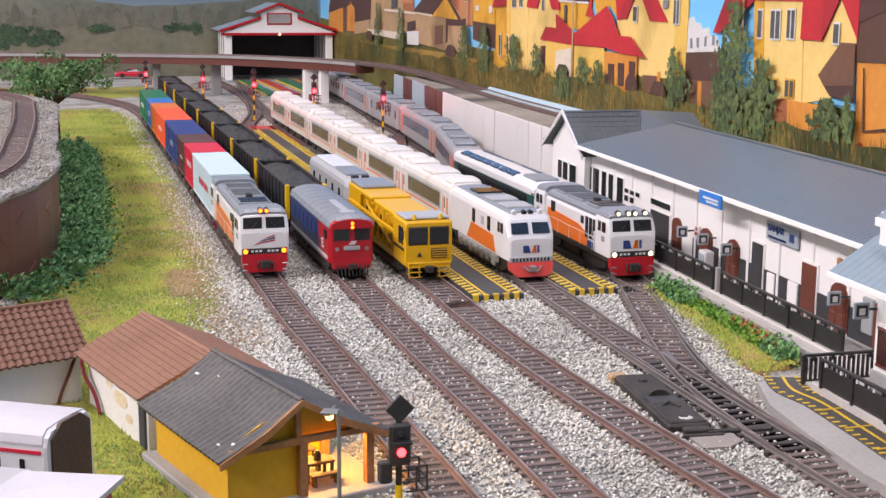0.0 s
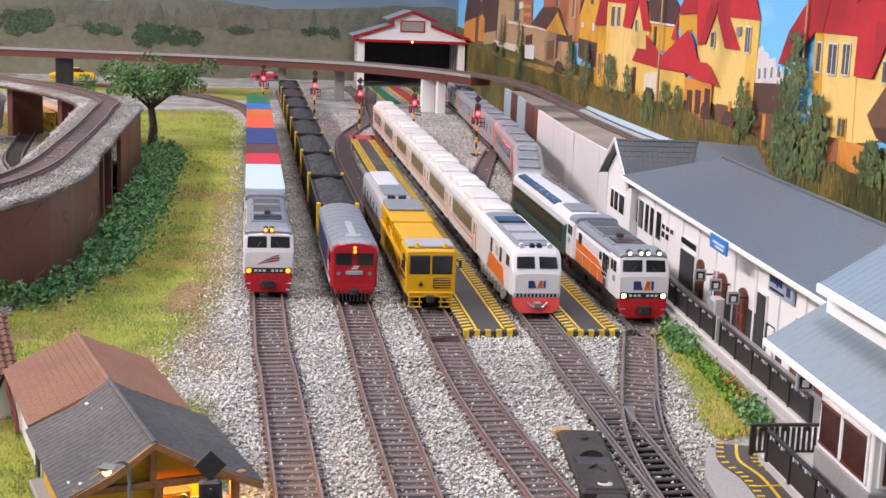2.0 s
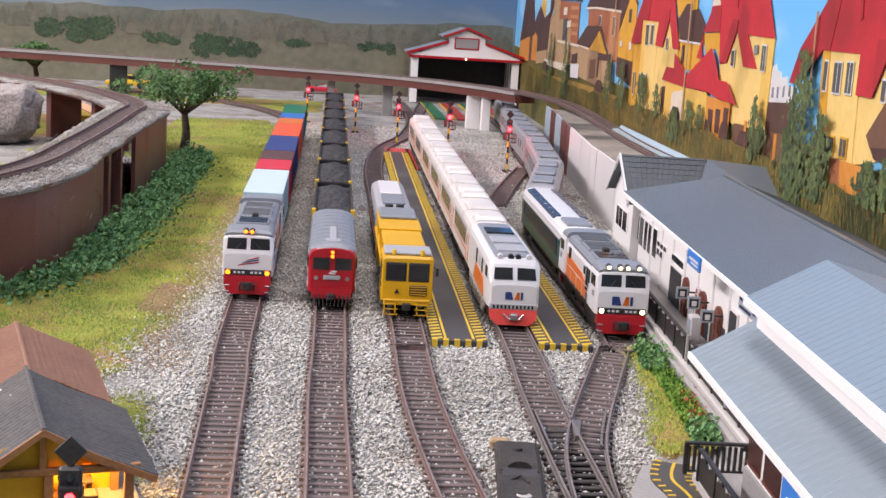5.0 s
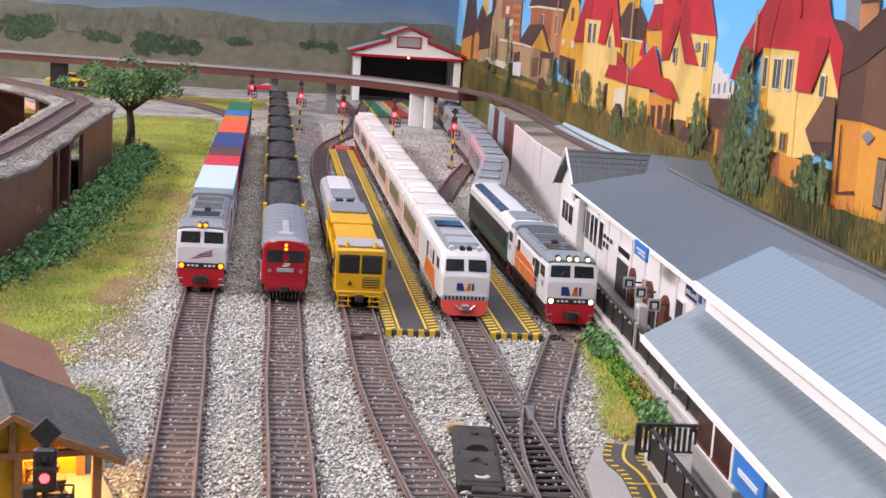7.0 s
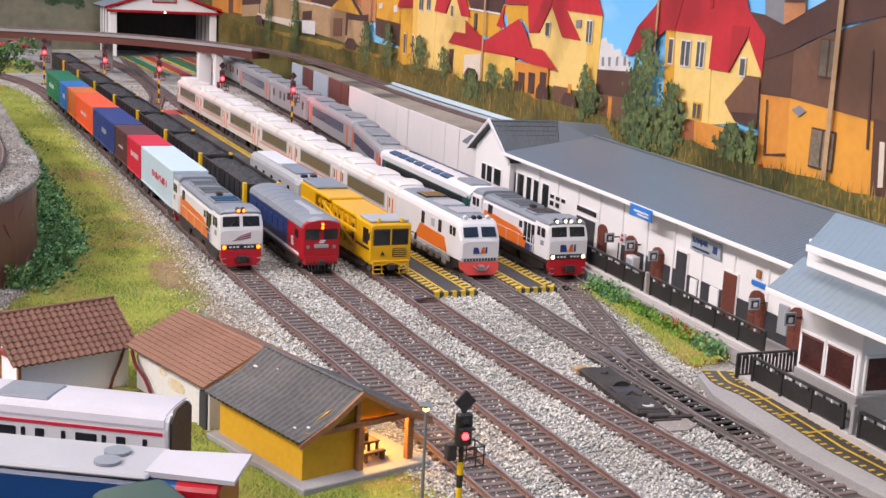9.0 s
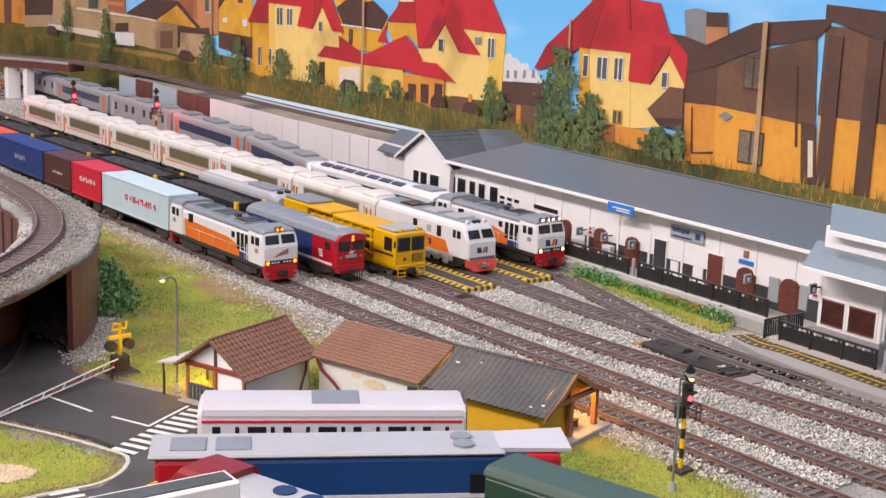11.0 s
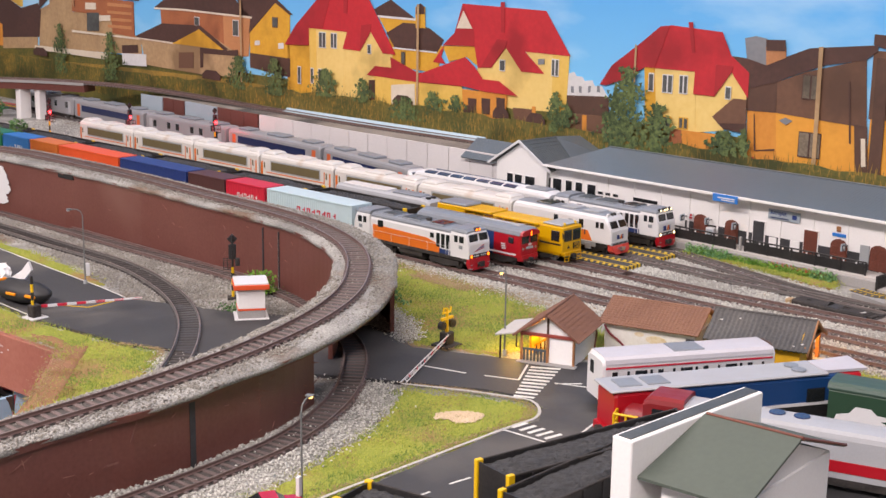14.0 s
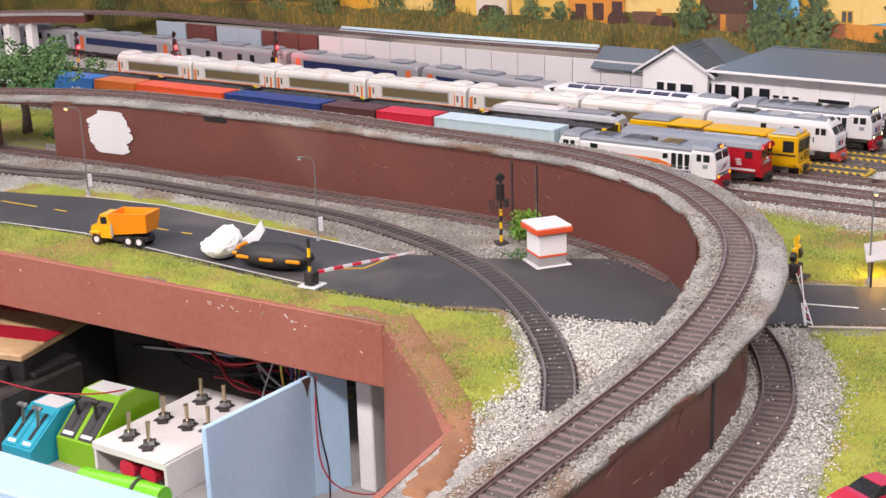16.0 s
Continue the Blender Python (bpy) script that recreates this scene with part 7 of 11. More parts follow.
flat("printed_emblem", [(595, 129), (587, 133), (578, 130), (586, 125)], 2.4, P_GREYWALL, h8)
flat("printed_meter", [(629, 80), (623, 80), (624, 85), (629, 84)], 2.4, P_RED, h8)
flat("printed_corner_wall", [(505, 134), (490, 133), (484, 73), (499, 74)], 2.2, P_UMBER_DARK, h8)
flat("printed_pane", [(493, 90), (488, 91), (491, 120), (496, 120)], 2.6, P_CREAM, h8)
flat("printed_pole", [(551, 212), (546, 213), (545, 75), (550, 74)], 5.0, P_TAN, h8)
h8b = flat("printed_house", rect(300, 488, 78, 150), 0.6, P_AMBER, backdrop, "printed orange and umber house front with tall columns")
flat("printed_upper_wall", rect(300, 490, 141, 212), 0.8, P_UMBER, h8b)
flat("printed_roof", [(490, 229), (490, 218), (420, 200), (300, 160), (300, 186), (430, 226)], 2.4, P_BROWN, h8b)
for u in (440, 478):
    flat("printed_column", rect(u - 7, u + 7, 82, 205), 2.8, P_UMBER_DARK, h8b)
window(h8b, 380, 410, 100, 126, 2.6, 2, P_BROWN, P_CURTAIN)
window(h8b, 350, 376, 156, 180, 2.6, 2, P_BROWN, P_CURTAIN)

# sunlit bank below the older houses
flat("printed_scrub", [(600, 40), (2760, 40), (2760, 118), (2300, 110), (1900, 112), (1500, 106), (1200, 104), (900, 108), (600, 104)], 0.4, P_GRASS, backdrop, "printed green scrub behind the houses")
flat("printed_bank", [(2760, 60), (2760, 96), (2494, 87), (2123, 86), (1971, 90), (1789, 92), (1612, 94), (1501, 92), (1440, 60)], 3.6, P_STRAW, backdrop, "printed straw-coloured bank below the houses")

# older houses towards the corner
h4 = flat("printed_house", [(1550, 173), (1483, 224), (1449, 209), (1449, 138), (1550, 140)], 1.0, P_OCHRE, backdrop, "printed ochre house with steep brown roof")
flat("printed_roof", [(1581, 223), (1483, 228), (1442, 205), (1449, 204), (1484, 221), (1552, 170), (1547, 196), (1568, 197)], 1.6, P_BROWN, h4)
flat("printed_porch", [(1550, 140), (1449, 138), (1449, 109), (1550, 117)], 1.4, P_UMBER_DARK, h4)
window(h4, 1492, 1478, 183, 199, 1.6, 1, P_UMBER, P_GLASS)
flat("printed_vent", [(1537, 153), (1524, 154), (1524, 161), (1536, 160)], 1.8, P_WHITE, h4)
flat("printed_vent", [(1477, 151), (1464, 152), (1464, 161), (1477, 160)], 1.8, P_WHITE, h4)
h3 = flat("printed_house", [(1799, 198), (1729, 201), (1546, 197), (1554, 134), (1624, 129), (1796, 169)], 1.0, P_BRICK, backdrop, "printed brick house with dark brown roof")
flat("printed_wall", [(1620, 198), (1546, 196), (1554, 134), (1618, 137)], 1.2, P_BRICKTAN, h3)
flat("printed_roof", [(1816, 200), (1751, 231), (1603, 236), (1578, 216), (1543, 195), (1729, 201), (1806, 199)], 1.6, P_BROWN, h3)
flat("printed_eave", [(1816, 200), (1730, 201), (1543, 197), (1543, 194), (1730, 198), (1816, 197)], 2.0, P_CREAM, h3)
window(h3, 1699, 1685, 175, 190, 1.8, 1, P_WHITE, P_GLASS)
window(h3, 1594, 1578, 164, 190, 1.8, 1, P_WHITE, P_GLASS)
flat("printed_wing", [(1863, 146), (1764, 143), (1685, 173), (1580, 136), (1580, 99), (1684, 96), (1847, 100)], 2.2, P_TAN, h3)
flat("printed_wing_gable", [(1764, 142), (1685, 173), (1610, 140), (1683, 141)], 2.6, P_OCHRE, h3)
flat("printed_wing_roof", [(1876, 148), (1793, 174), (1682, 176), (1606, 142), (1615, 139), (1685, 170), (1761, 143), (1867, 145)], 3.0, P_BROWN, h3)
flat("printed_eave", [(1870, 146), (1761, 144), (1763, 141), (1869, 144)], 3.2, P_CREAM, h3)
flat("printed_opening", [(1683, 140), (1609, 140), (1580, 143), (1580, 133), (1675, 131), (1676, 108), (1684, 107)], 2.9, P_BROWN, h3)
flat("printed_garage", [(1746, 102), (1703, 105), (1702, 131), (1745, 128)], 2.9, P_FENCE, h3)
h2 = flat("printed_house", [(2211, 179), (2171, 191), (2169, 216), (2086, 219), (2089, 180), (1998, 184), (1949, 180), (1863, 141), (1860, 116), (2217, 106)], 1.0, P_TAN, backdrop, "printed unfinished brick and concrete house")
flat("printed_upper_wall", [(2087, 210), (1881, 207), (1881, 145), (1952, 149), (1954, 178), (2089, 181)], 1.6, P_BRICK, h2)
flat("printed_band", [(1965, 202), (1887, 201), (1887, 196), (1965, 196)], 1.9, P_BRICKTAN, h2)
flat("printed_band", [(1966, 188), (1888, 188), (1888, 183), (1966, 183)], 1.9, P_BRICKTAN, h2)
flat("printed_band", [(1966, 176), (1888, 176), (1889, 171), (1967, 170)], 1.9, P_BRICKTAN, h2)
flat("printed_band", [(1967, 163), (1889, 164), (1889, 158), (1967, 158)], 1.9, P_BRICKTAN, h2)
flat("printed_roof", [(2207, 215), (1863, 227), (1863, 209), (2080, 211), (2087, 209), (2086, 219), (2169, 216), (2170, 203), (2210, 180)], 2.0, P_BROWN, h2)
flat("printed_opening", [(2038, 148), (1997, 150), (1995, 183), (2036, 181)], 2.2, P_GLASS, h2)
flat("printed_patch", [(1994, 168), (1957, 170), (1957, 180), (1994, 178)], 2.3, P_CREAM, h2)
flat("printed_patch", [(2041, 187), (2004, 188), (2004, 200), (2040, 199)], 2.3, P_CREAM, h2)
flat("printed_opening", [(1922, 115), (1871, 119), (1871, 133), (1922, 129)], 2.2, P_BROWN, h2)
flat("printed_band", [(2091, 147), (1863, 145), (1863, 142), (2091, 143)], 2.3, P_CREAM, h2)
flat("printed_wall", [(2232, 110), (1970, 112), (1971, 100), (2233, 102)], 2.6, P_CREAM, h2)
flat("printed_van", [(1922, 115), (1845, 118), (1845, 97), (1920, 95)], 2.8, P_WHITE, h2)
h1 = flat("printed_house", [(2504, 195), (2432, 166), (2355, 144), (2361, 100), (2515, 96)], 0.8, P_UMBER, backdrop, "printed brown houses at the corner")
flat("printed_wall", [(2433, 164), (2355, 144), (2361, 101), (2439, 100)], 1.2, P_ORANGE, h1)
flat("printed_roof", [(2433, 163), (2347, 201), (2281, 179), (2214, 191), (2204, 177), (2214, 127), (2360, 118), (2359, 144)], 1.6, P_BROWN, h1)
flat("printed_base", [(2362, 96), (2223, 105), (2221, 128), (2359, 120)], 1.4, P_TAN, h1)
flat("printed_tower", [(2341, 210), (2273, 213), (2275, 182), (2285, 181), (2342, 199)], 0.6, P_YELLOW, h1)
blocks = flat("printed_apartments", [(900, 126), (901, 153), (895, 158), (888, 160), (884, 155), (875, 155), (871, 150), (859, 152), (855, 145), (844, 146), (831, 130)], 0.6, P_WHITE, backdrop, "printed distant white apartment blocks")
flat("printed_pane", [(892, 134), (887, 134), (888, 142), (892, 142)], 0.8, P_GREYWALL, blocks)
flat("printed_pane", [(879, 135), (875, 135), (875, 143), (880, 143)], 0.8, P_GREYWALL, blocks)
flat("printed_pane", [(865, 136), (861, 137), (861, 145), (865, 144)], 0.8, P_GREYWALL, blocks)
flat("printed_pane", [(851, 138), (846, 138), (847, 146), (851, 146)], 0.8, P_GREYWALL, blocks)
shed_print = flat("printed_shed", [(900, 130), (832, 134), (831, 107), (899, 103)], 1.2, P_UMBER_DARK, backdrop, "printed brown board shed")
fence_print = flat("printed_fence", [(904, 108), (828, 110), (827, 84), (902, 84)], 1.6, P_FENCE, backdrop, "printed board fence with orange posts")
flat("printed_fence_post", [(871, 81), (864, 82), (865, 108), (872, 108)], 1.9, P_ORANGE, fence_print)
flat("printed_fence_post", [(832, 85), (825, 86), (827, 112), (833, 112)], 1.9, P_ORANGE, fence_print)
flat("printed_fence", [(988, 106), (953, 107), (952, 90), (987, 90)], 1.6, P_FENCE, fence_print)
flat("printed_fence_post", [(955, 92), (948, 92), (949, 111), (955, 111)], 1.9, P_ORANGE, fence_print)
flat("printed_roof", [(2400, 150), (2640, 130), (2560, 250), (2470, 230)], 1.8, P_BROWN, h1)
flat("printed_wall", rect(2480, 2640, 96, 150), 1.6, P_ORANGE, h1)
for u, w, z in ((1194, 40, 95), (1065, 20, 93), (1007, 28, 96), (946, 31, 94), (1651, 50, 96), (2209, 52, 98)):
    car = flat("printed_car", [(u - w / 2, z - 6), (u + w / 2, z - 6), (u + w / 2, z + 2), (u + w * 0.28, z + 9), (u - w * 0.25, z + 9), (u - w / 2, z + 2)], 4.8, P_BROWN if u % 4 else P_WHITE, backdrop, "printed parked car")
for u, z0, z1, w in ((1165, 84, 232, 4.0), (792, 140, 200, 2.6), (1569, 92, 222, 4.0), (2078, 190, 236, 3.0)):
    flat("printed_pole", rect(u - w / 2, u + w / 2, z0, z1), 5.0, P_TAN, backdrop, "printed pale utility pole")


def flat_leaves(spots, d, mat, label, name):
    geo = Geo().at(SHEAR)
    for u, z, s in spots:
        a = RNG.uniform(0, 6.28)
        geo.add([(u + s * math.cos(a + k * 2.1), d + RNG.uniform(0, 0.6), z + s * math.sin(a + k * 2.1)) for k in range(3)], [(0, 1, 2)])
    return tagged(part(name, geo, mat, backdrop, fix=False), label, kind="stuff")


def meadow(u):
    return 96 - 4 * math.sin(u * 0.004) + 5 * noise.noise((u * 0.03, 0, 0))


us = list(range(-420, 2761, 20))
geo = Geo().at(SHEAR)
geo.loft([[(u, 5.2, -15), (u, 5.8, -15), (u, 5.8, meadow(u) - 8), (u, 5.2, meadow(u) - 8)] for u in us])
part("printed_meadow", geo, P_GRASS, backdrop, "printed strip of tall meadow grass")
blades = Geo().at(SHEAR)
tall = Geo().at(SHEAR)
for i in range(9000):
    u, k = RNG.uniform(-400, 2740), RNG.random()
    z = meadow(u) - 10 - k * 46
    h, lean = RNG.uniform(5, 15), RNG.uniform(-3, 3)
    (blades if i % 5 < 2 else tall).add([(u - 0.8, 6.0 + k * 0.6, z), (u + 0.8, 6.0 + k * 0.6, z), (u + lean, 6.2 + k * 0.6, z + h)], [(0, 1, 2)])
tagged(part("printed_grass_blades", blades, P_STRAW, backdrop, fix=False), "printed straw-coloured grass", kind="stuff")
tagged(part("printed_grass_blades", tall, P_GRASS, backdrop, fix=False), "printed green-brown grass", kind="stuff")
for u, z0, h, w, n in ((800, 66, 106, 27, 620), (818, 75, 62, 16, 240), (754, 74, 56, 17, 300), (661, 84, 26, 16, 160), (636, 86, 28, 6, 60), (913, 84, 48, 11, 170), (891, 92, 26, 9, 70), (1481, 80, 56, 20, 260), (1361, 88, 40, 24, 260), (1276, 88, 32, 16, 150), (2129, 66, 90, 22, 300), (1955, 64, 86, 22, 300), (1574, 82, 50, 24, 240), (1188, 71, 30, 30, 160), (1130, 90, 24, 18, 110), (1088, 92, 20, 12, 60)):
    spots = []
    for _ in range(n):
        t = RNG.random()
        spots.append((u + RNG.gauss(0, 0.45) * w * (0.5 + math.sin(math.pi * min(t + 0.12, 1))), z0 + t * h, RNG.uniform(1.5, 4.6)))
    flat_leaves(spots, 6.8, P_LEAF, "printed bushy young tree", "printed_tree")

# dusky landscape on the end board
end = thing("backdrop", Matrix(), "printed dusk landscape backdrop with hills and bushes", "backdrop", kind="structure")
part("printed_sky", Geo().box(-1500, 716, 2752, 2760, -20, 640), P_FAR, end, "printed dark blue evening sky")


def end_flat(name, poly, d, mat, label=""):
    return part(name, Geo().loft([[(x, 2752 - d, z) for x, z in poly], [(x, 2752.5 - d, z) for x, z in poly]]), mat, end, label)


def hills(z0, amp, seed, d, mat, label):
    pts = [(x, z0 + amp * noise.noise((x * 0.004, seed, 0)) + amp * 0.3 * noise.noise((x * 0.02, seed, 3))) for x in range(-1500, 717, 24)]
    end_flat("printed_hill", [*pts, (716, -20), (-1500, -20)], d, mat, label)


hills(150, 16, 1.0, 1, P_HILL, "printed hazy hills")
hills(118, 10, 5.0, 2, P_HILL2, "printed dark meadow")
treeline = Geo()
for _ in range(420):
    x, w, h = RNG.uniform(-1480, 700), RNG.uniform(5, 14), RNG.uniform(8, 26)
    z, d = 116 + RNG.gauss(0, 6), 2749.9 - 1.2 * RNG.random()
    treeline.add([(x - w, d, z - 12), (x + w, d, z - 12), (x + w * 0.6, d, z + h * 0.6), (x, d, z + h), (x - w * 0.7, d, z + h * 0.5)], [(0, 1, 2, 3, 4)])
tagged(part("printed_treeline", treeline, P_TREELINE, end, fix=False), "printed dim brown treeline", kind="stuff")
for x, z, w, h, n in ((118, 58, 80, 54, 1300), (-190, 80, 92, 60, 1300), (-420, 90, 90, 56, 700), (420, 88, 44, 26, 240), (-20, 84, 40, 22, 240), (260, 92, 60, 14, 260)):
    geo = Geo()
    lobes = [(RNG.uniform(-0.75, 0.75), 0.12 + 0.62 * RNG.random() * (1 - 0.5 * abs(k - 4) / 4), RNG.uniform(0.18, 0.34)) for k in range(9)]
    for _ in range(n):
        a, r, s = RNG.uniform(0, 6.28), RNG.random() ** 0.5, RNG.uniform(1.5, 5)
        lobe = lobes[RNG.randrange(len(lobes))]
        px, pz = x + w * lobe[0] + w * lobe[2] * r * math.cos(a), z + h * lobe[1] + h * lobe[2] * r * math.sin(a)
        b = RNG.uniform(0, 6.28)
        geo.add([(px + s * math.cos(b + k * 2.1), 2749 - RNG.uniform(0, 1), pz + s * math.sin(b + k * 2.1)) for k in range(3)], [(0, 1, 2)])
    tagged(part("printed_bush", geo, P_DUSKBUSH, end, fix=False), "printed dark bush", kind="stuff")

# ---- shelf with the upper line behind the white retaining wall ----
shelf_line = [(462, 850), (478, 991), (502, 1228), (531, 1445), (556, 1620), (575, 1760)]
shelf_poly = [(p[0] + 3, p[1]) for p in shelf_line] + [(514 + 0.0859 * (1760 - 469), 1760), (512 + 0.0859 * (300 - 469), 300), (452, 300), (500, 700)]
SHELF_GRAVEL = material("dusty_shelf_gravel", (0.33, 0.30, 0.26), (0.17, 0.155, 0.135), scale=16, fine=650, rough=0.97, bump=1.0, spread=0.5, depth=0.0015, dirt=(0.085, 0.08, 0.075), dirt_amount=0.14)
shelf = tagged(part("ground", Geo().prism(shelf_poly, "z", -2, 56), SHELF_GRAVEL), "raised dusty gravel shelf along the backdrop", "ground", kind="structure")


def wall_panels(a, b, count, mat, label):
    root = thing("retaining_wall", Matrix(), label, "wall", kind="structure")
    a, b = Vector(a), Vector(b)
    d = (b - a) / count
    n = Vector((d.y, -d.x)).normalized()
    for i in range(count):
        p, q = a + d * i + d.normalized() * 0.5, a + d * (i + 1) - d.normalized() * 0.5
        tilt = RNG.uniform(-0.5, 0.5)
        part("panel", Geo().loft([[(p.x, p.y, -2), (q.x, q.y, -2), (q.x + n.x * 2.5, q.y + n.y * 2.5, -2), (p.x + n.x * 2.5, p.y + n.y * 2.5, -2)], [(p.x + tilt, p.y, 58), (q.x + tilt, q.y, 58), (q.x + n.x * 2.5 + tilt, q.y + n.y * 2.5, 58), (p.x + n.x * 2.5 + tilt, p.y + n.y * 2.5, 58)]]), mat, root)


WALL_SKY = material("off_white_wall_panel", (0.70, 0.68, 0.68), (0.60, 0.58, 0.58), scale=12, fine=500, rough=0.7, bump=0.08, spread=0.8)
wall_panels((464, 870), (478, 991), 3, WALL_SKY, "white panelled retaining wall, slightly stained")
wall_panels((478, 991), (502, 1228), 6, WALL_SKY, "white panelled retaining wall, slightly stained")
wall_panels((502, 1228), (531, 1445), 5, WALL_SKY, "white panelled retaining wall, slightly stained")
PALE_BLUE_BOARD = material("pale_blue_board", (0.40, 0.48, 0.54), (0.33, 0.41, 0.47), scale=12, fine=500, rough=0.6, bump=0.08, spread=0.8)
wall_panels((531.5, 1448), (547, 1558), 3, MAROON, "maroon board retaining wall")
wall_panels((547, 1560), (561, 1655), 2, PALE_BLUE_BOARD, "pale blue board in the retaining wall")
wall_panels((561, 1657), (570, 1722), 2, MAROON, "maroon board retaining wall")
wall_panels((570, 1724), (577, 1790), 1, PALE_BLUE_BOARD, "pale blue board in the retaining wall")
UPPER = [(500, 300, 56.5), (530, 700, 56.5), (545, 1000, 56.8), (560, 1250, 57), (585, 1480, 57.5), (600, 1650, 60), (600, 1800, 63), (575, 1930, 65), (520, 2045, 66), (400, 2200, 66), (180, 2310, 66), (-60, 2385, 66), (-300, 2450, 66), (-700, 2530, 66)]
track("railway_track", UPPER, "weathered dark track on the raised line")
river = tagged(part("stream", Geo().sweep(smooth_path([(512 + 0.0859 * (y - 469), y, 56.5) for y in (1030, 1110, 1200, 1300, 1390, 1450)], 12), [(-17, 0), (-1, 0), (-1, 6.5), (-2.5, 6.5), (-5, 3), (-17, 1.2)]), paint("pale_blue_water", (0.48, 0.62, 0.71), 0.2)), "pale blue painted strip of water along the backdrop foot", "stream", kind="structure")

# ---- bridge over the far end of the yard ----
bridge = thing("railway_bridge", Matrix(), "long curved maroon girder bridge on pale posts", "bridge")
bpath = smooth_path([p for p in UPPER[7:]], 25)
part("girder", Geo().sweep(bpath, [(-18, -14), (18, -14), (19, -2), (-19, -2)]), MAROON, bridge, "maroon girder")
part("deck", Geo().sweep(bpath, [(-20, -2.5), (20, -2.5), (20, -0.6), (-20, -0.6)]), BALLAST_DARK, bridge, "dark deck with track")
part("side_rail", Geo().sweep(bpath, [(-21, -2.2), (-20, -2.2), (-20, 2.4), (-21, 2.4)]), CONCRETE, bridge)
for x, y, hx, mat in ((515, 2045, 11, WHITE), (395, 2228, 8, CONCRETE), (300, 2268, 6, CONCRETE), (-73, 2388, 15, BLACK_PAINT), (530, 2015, 7, WHITE)):
    part("post", Geo().box(x - hx, x + hx, y - 7, y + 7, -2, 54, 0.8), mat, bridge, "pale grey post" if mat is not BLACK_PAINT else "black post")

# ---- engine shed ----
shed = thing("engine_shed", mm(580, 2560, 0, -4), "white engine shed with red-edged gable roof and dark interior", "engine shed")
for s in (-1, 1):
    part("side_wall", Geo().box(s * 100 - 2, s * 100 + 2, 0, 160, 0, 98), WHITE, shed)
    part("front_post", Geo().box(s * 100 - 7, s * 100 + 7, -3, 4, 0, 100, 0.8), WHITE, shed)
    for i in range(4):
        part("wall_rib", Geo().box(s * 100 - 3.4, s * 100 + 3.4, 22 + i * 36, 28 + i * 36, 0, 97), CONCRETE, shed)
    ribbed_roof((s * 116, -10, 97), (s * 116, 165, 97), (s * 36, 165, 122), (s * 36, -10, 122), ROOF_PALE, shed, "roof", "pale grey roof slope", 8, 0.6)
    ribbed_roof((s * 46, -14, 132), (s * 46, 165, 132), (0, 165, 150), (0, -14, 150), ROOF_PALE, shed, "monitor_roof", "pale raised roof slope", 8, 0.6)
    part("red_edge", Geo().loft([[(s * 118, -13, 94), (s * 36, -13, 120), (s * 36, -13, 125), (s * 118, -13, 99)], [(s * 118, -9, 94), (s * 36, -9, 120), (s * 36, -9, 125), (s * 118, -9, 99)]]), LOCO_RED, shed, "red roof edge")
    part("red_edge", Geo().loft([[(s * 48, -17, 129), (0, -17, 147.5), (0, -17, 152), (s * 48, -17, 133.5)], [(s * 48, -13, 129), (0, -13, 147.5), (0, -13, 152), (s * 48, -13, 133.5)]]), LOCO_RED, shed, "red roof edge")
part("gable", Geo().prism([(-112, 92), (112, 92), (36, 120), (36, 131), (0, 146), (-36, 131), (-36, 120)], "y", -8, -4), WHITE, shed, "white gable front")
part("red_beam", Geo().box(-114, 114, -10, -7.5, 88, 93, 0.5), LOCO_RED, shed, "red lintel beam")
part("gable_vent", Geo().box(-22, 22, -10, -8.5, 111, 129, 0.5), CONCRETE, shed, "grey louvred vent")
part("vent_frame", Geo().box(-24.5, 24.5, -9.6, -8.2, 108.5, 131.5, 0.5), LOCO_RED, shed)
part("back_wall", Geo().box(-100, 100, 156, 160, 0, 98), SHADOW_GREY, shed)
part("lamp", Geo().ball((0, -12, 90), 2.2), HEAD_LIGHT, shed, "small lit white lamp")

# ---- coloured floor strips before the shed ----
def strip(x, y0, y1, w, mat, slope=0.06):
    ob = tagged(part("pavement", Geo().box(-w / 2, w / 2, 0, y1 - y0, -1, 1.6, 0.3), mat), "painted platform strip before the engine shed", "pavement", kind="structure")
    ob.matrix_world = mm(x, y0, 0, -math.degrees(math.atan(slope)))


P_GREEN = material("green_floor_paint", (0.02, 0.13, 0.06), (0.03, 0.18, 0.08), scale=30)
P_REDFLOOR = material("red_floor_paint", (0.32, 0.03, 0.03), (0.42, 0.05, 0.04), scale=30)
for k, mat in enumerate((P_GREEN, P_REDFLOOR, P_GREEN, P_REDFLOOR)):
    strip(484 + k * 38, 2180, 2556, 20, mat)
    strip(472 + k * 38, 2180, 2556, 2, YELLOW_LINE)
strip(338, 1440, 1660, 34, P_REDFLOOR, 0.066)
strip(326, 1440, 1660, 4, YELLOW_LINE, 0.066)
strip(350, 1440, 1660, 4, YELLOW_LINE, 0.066)

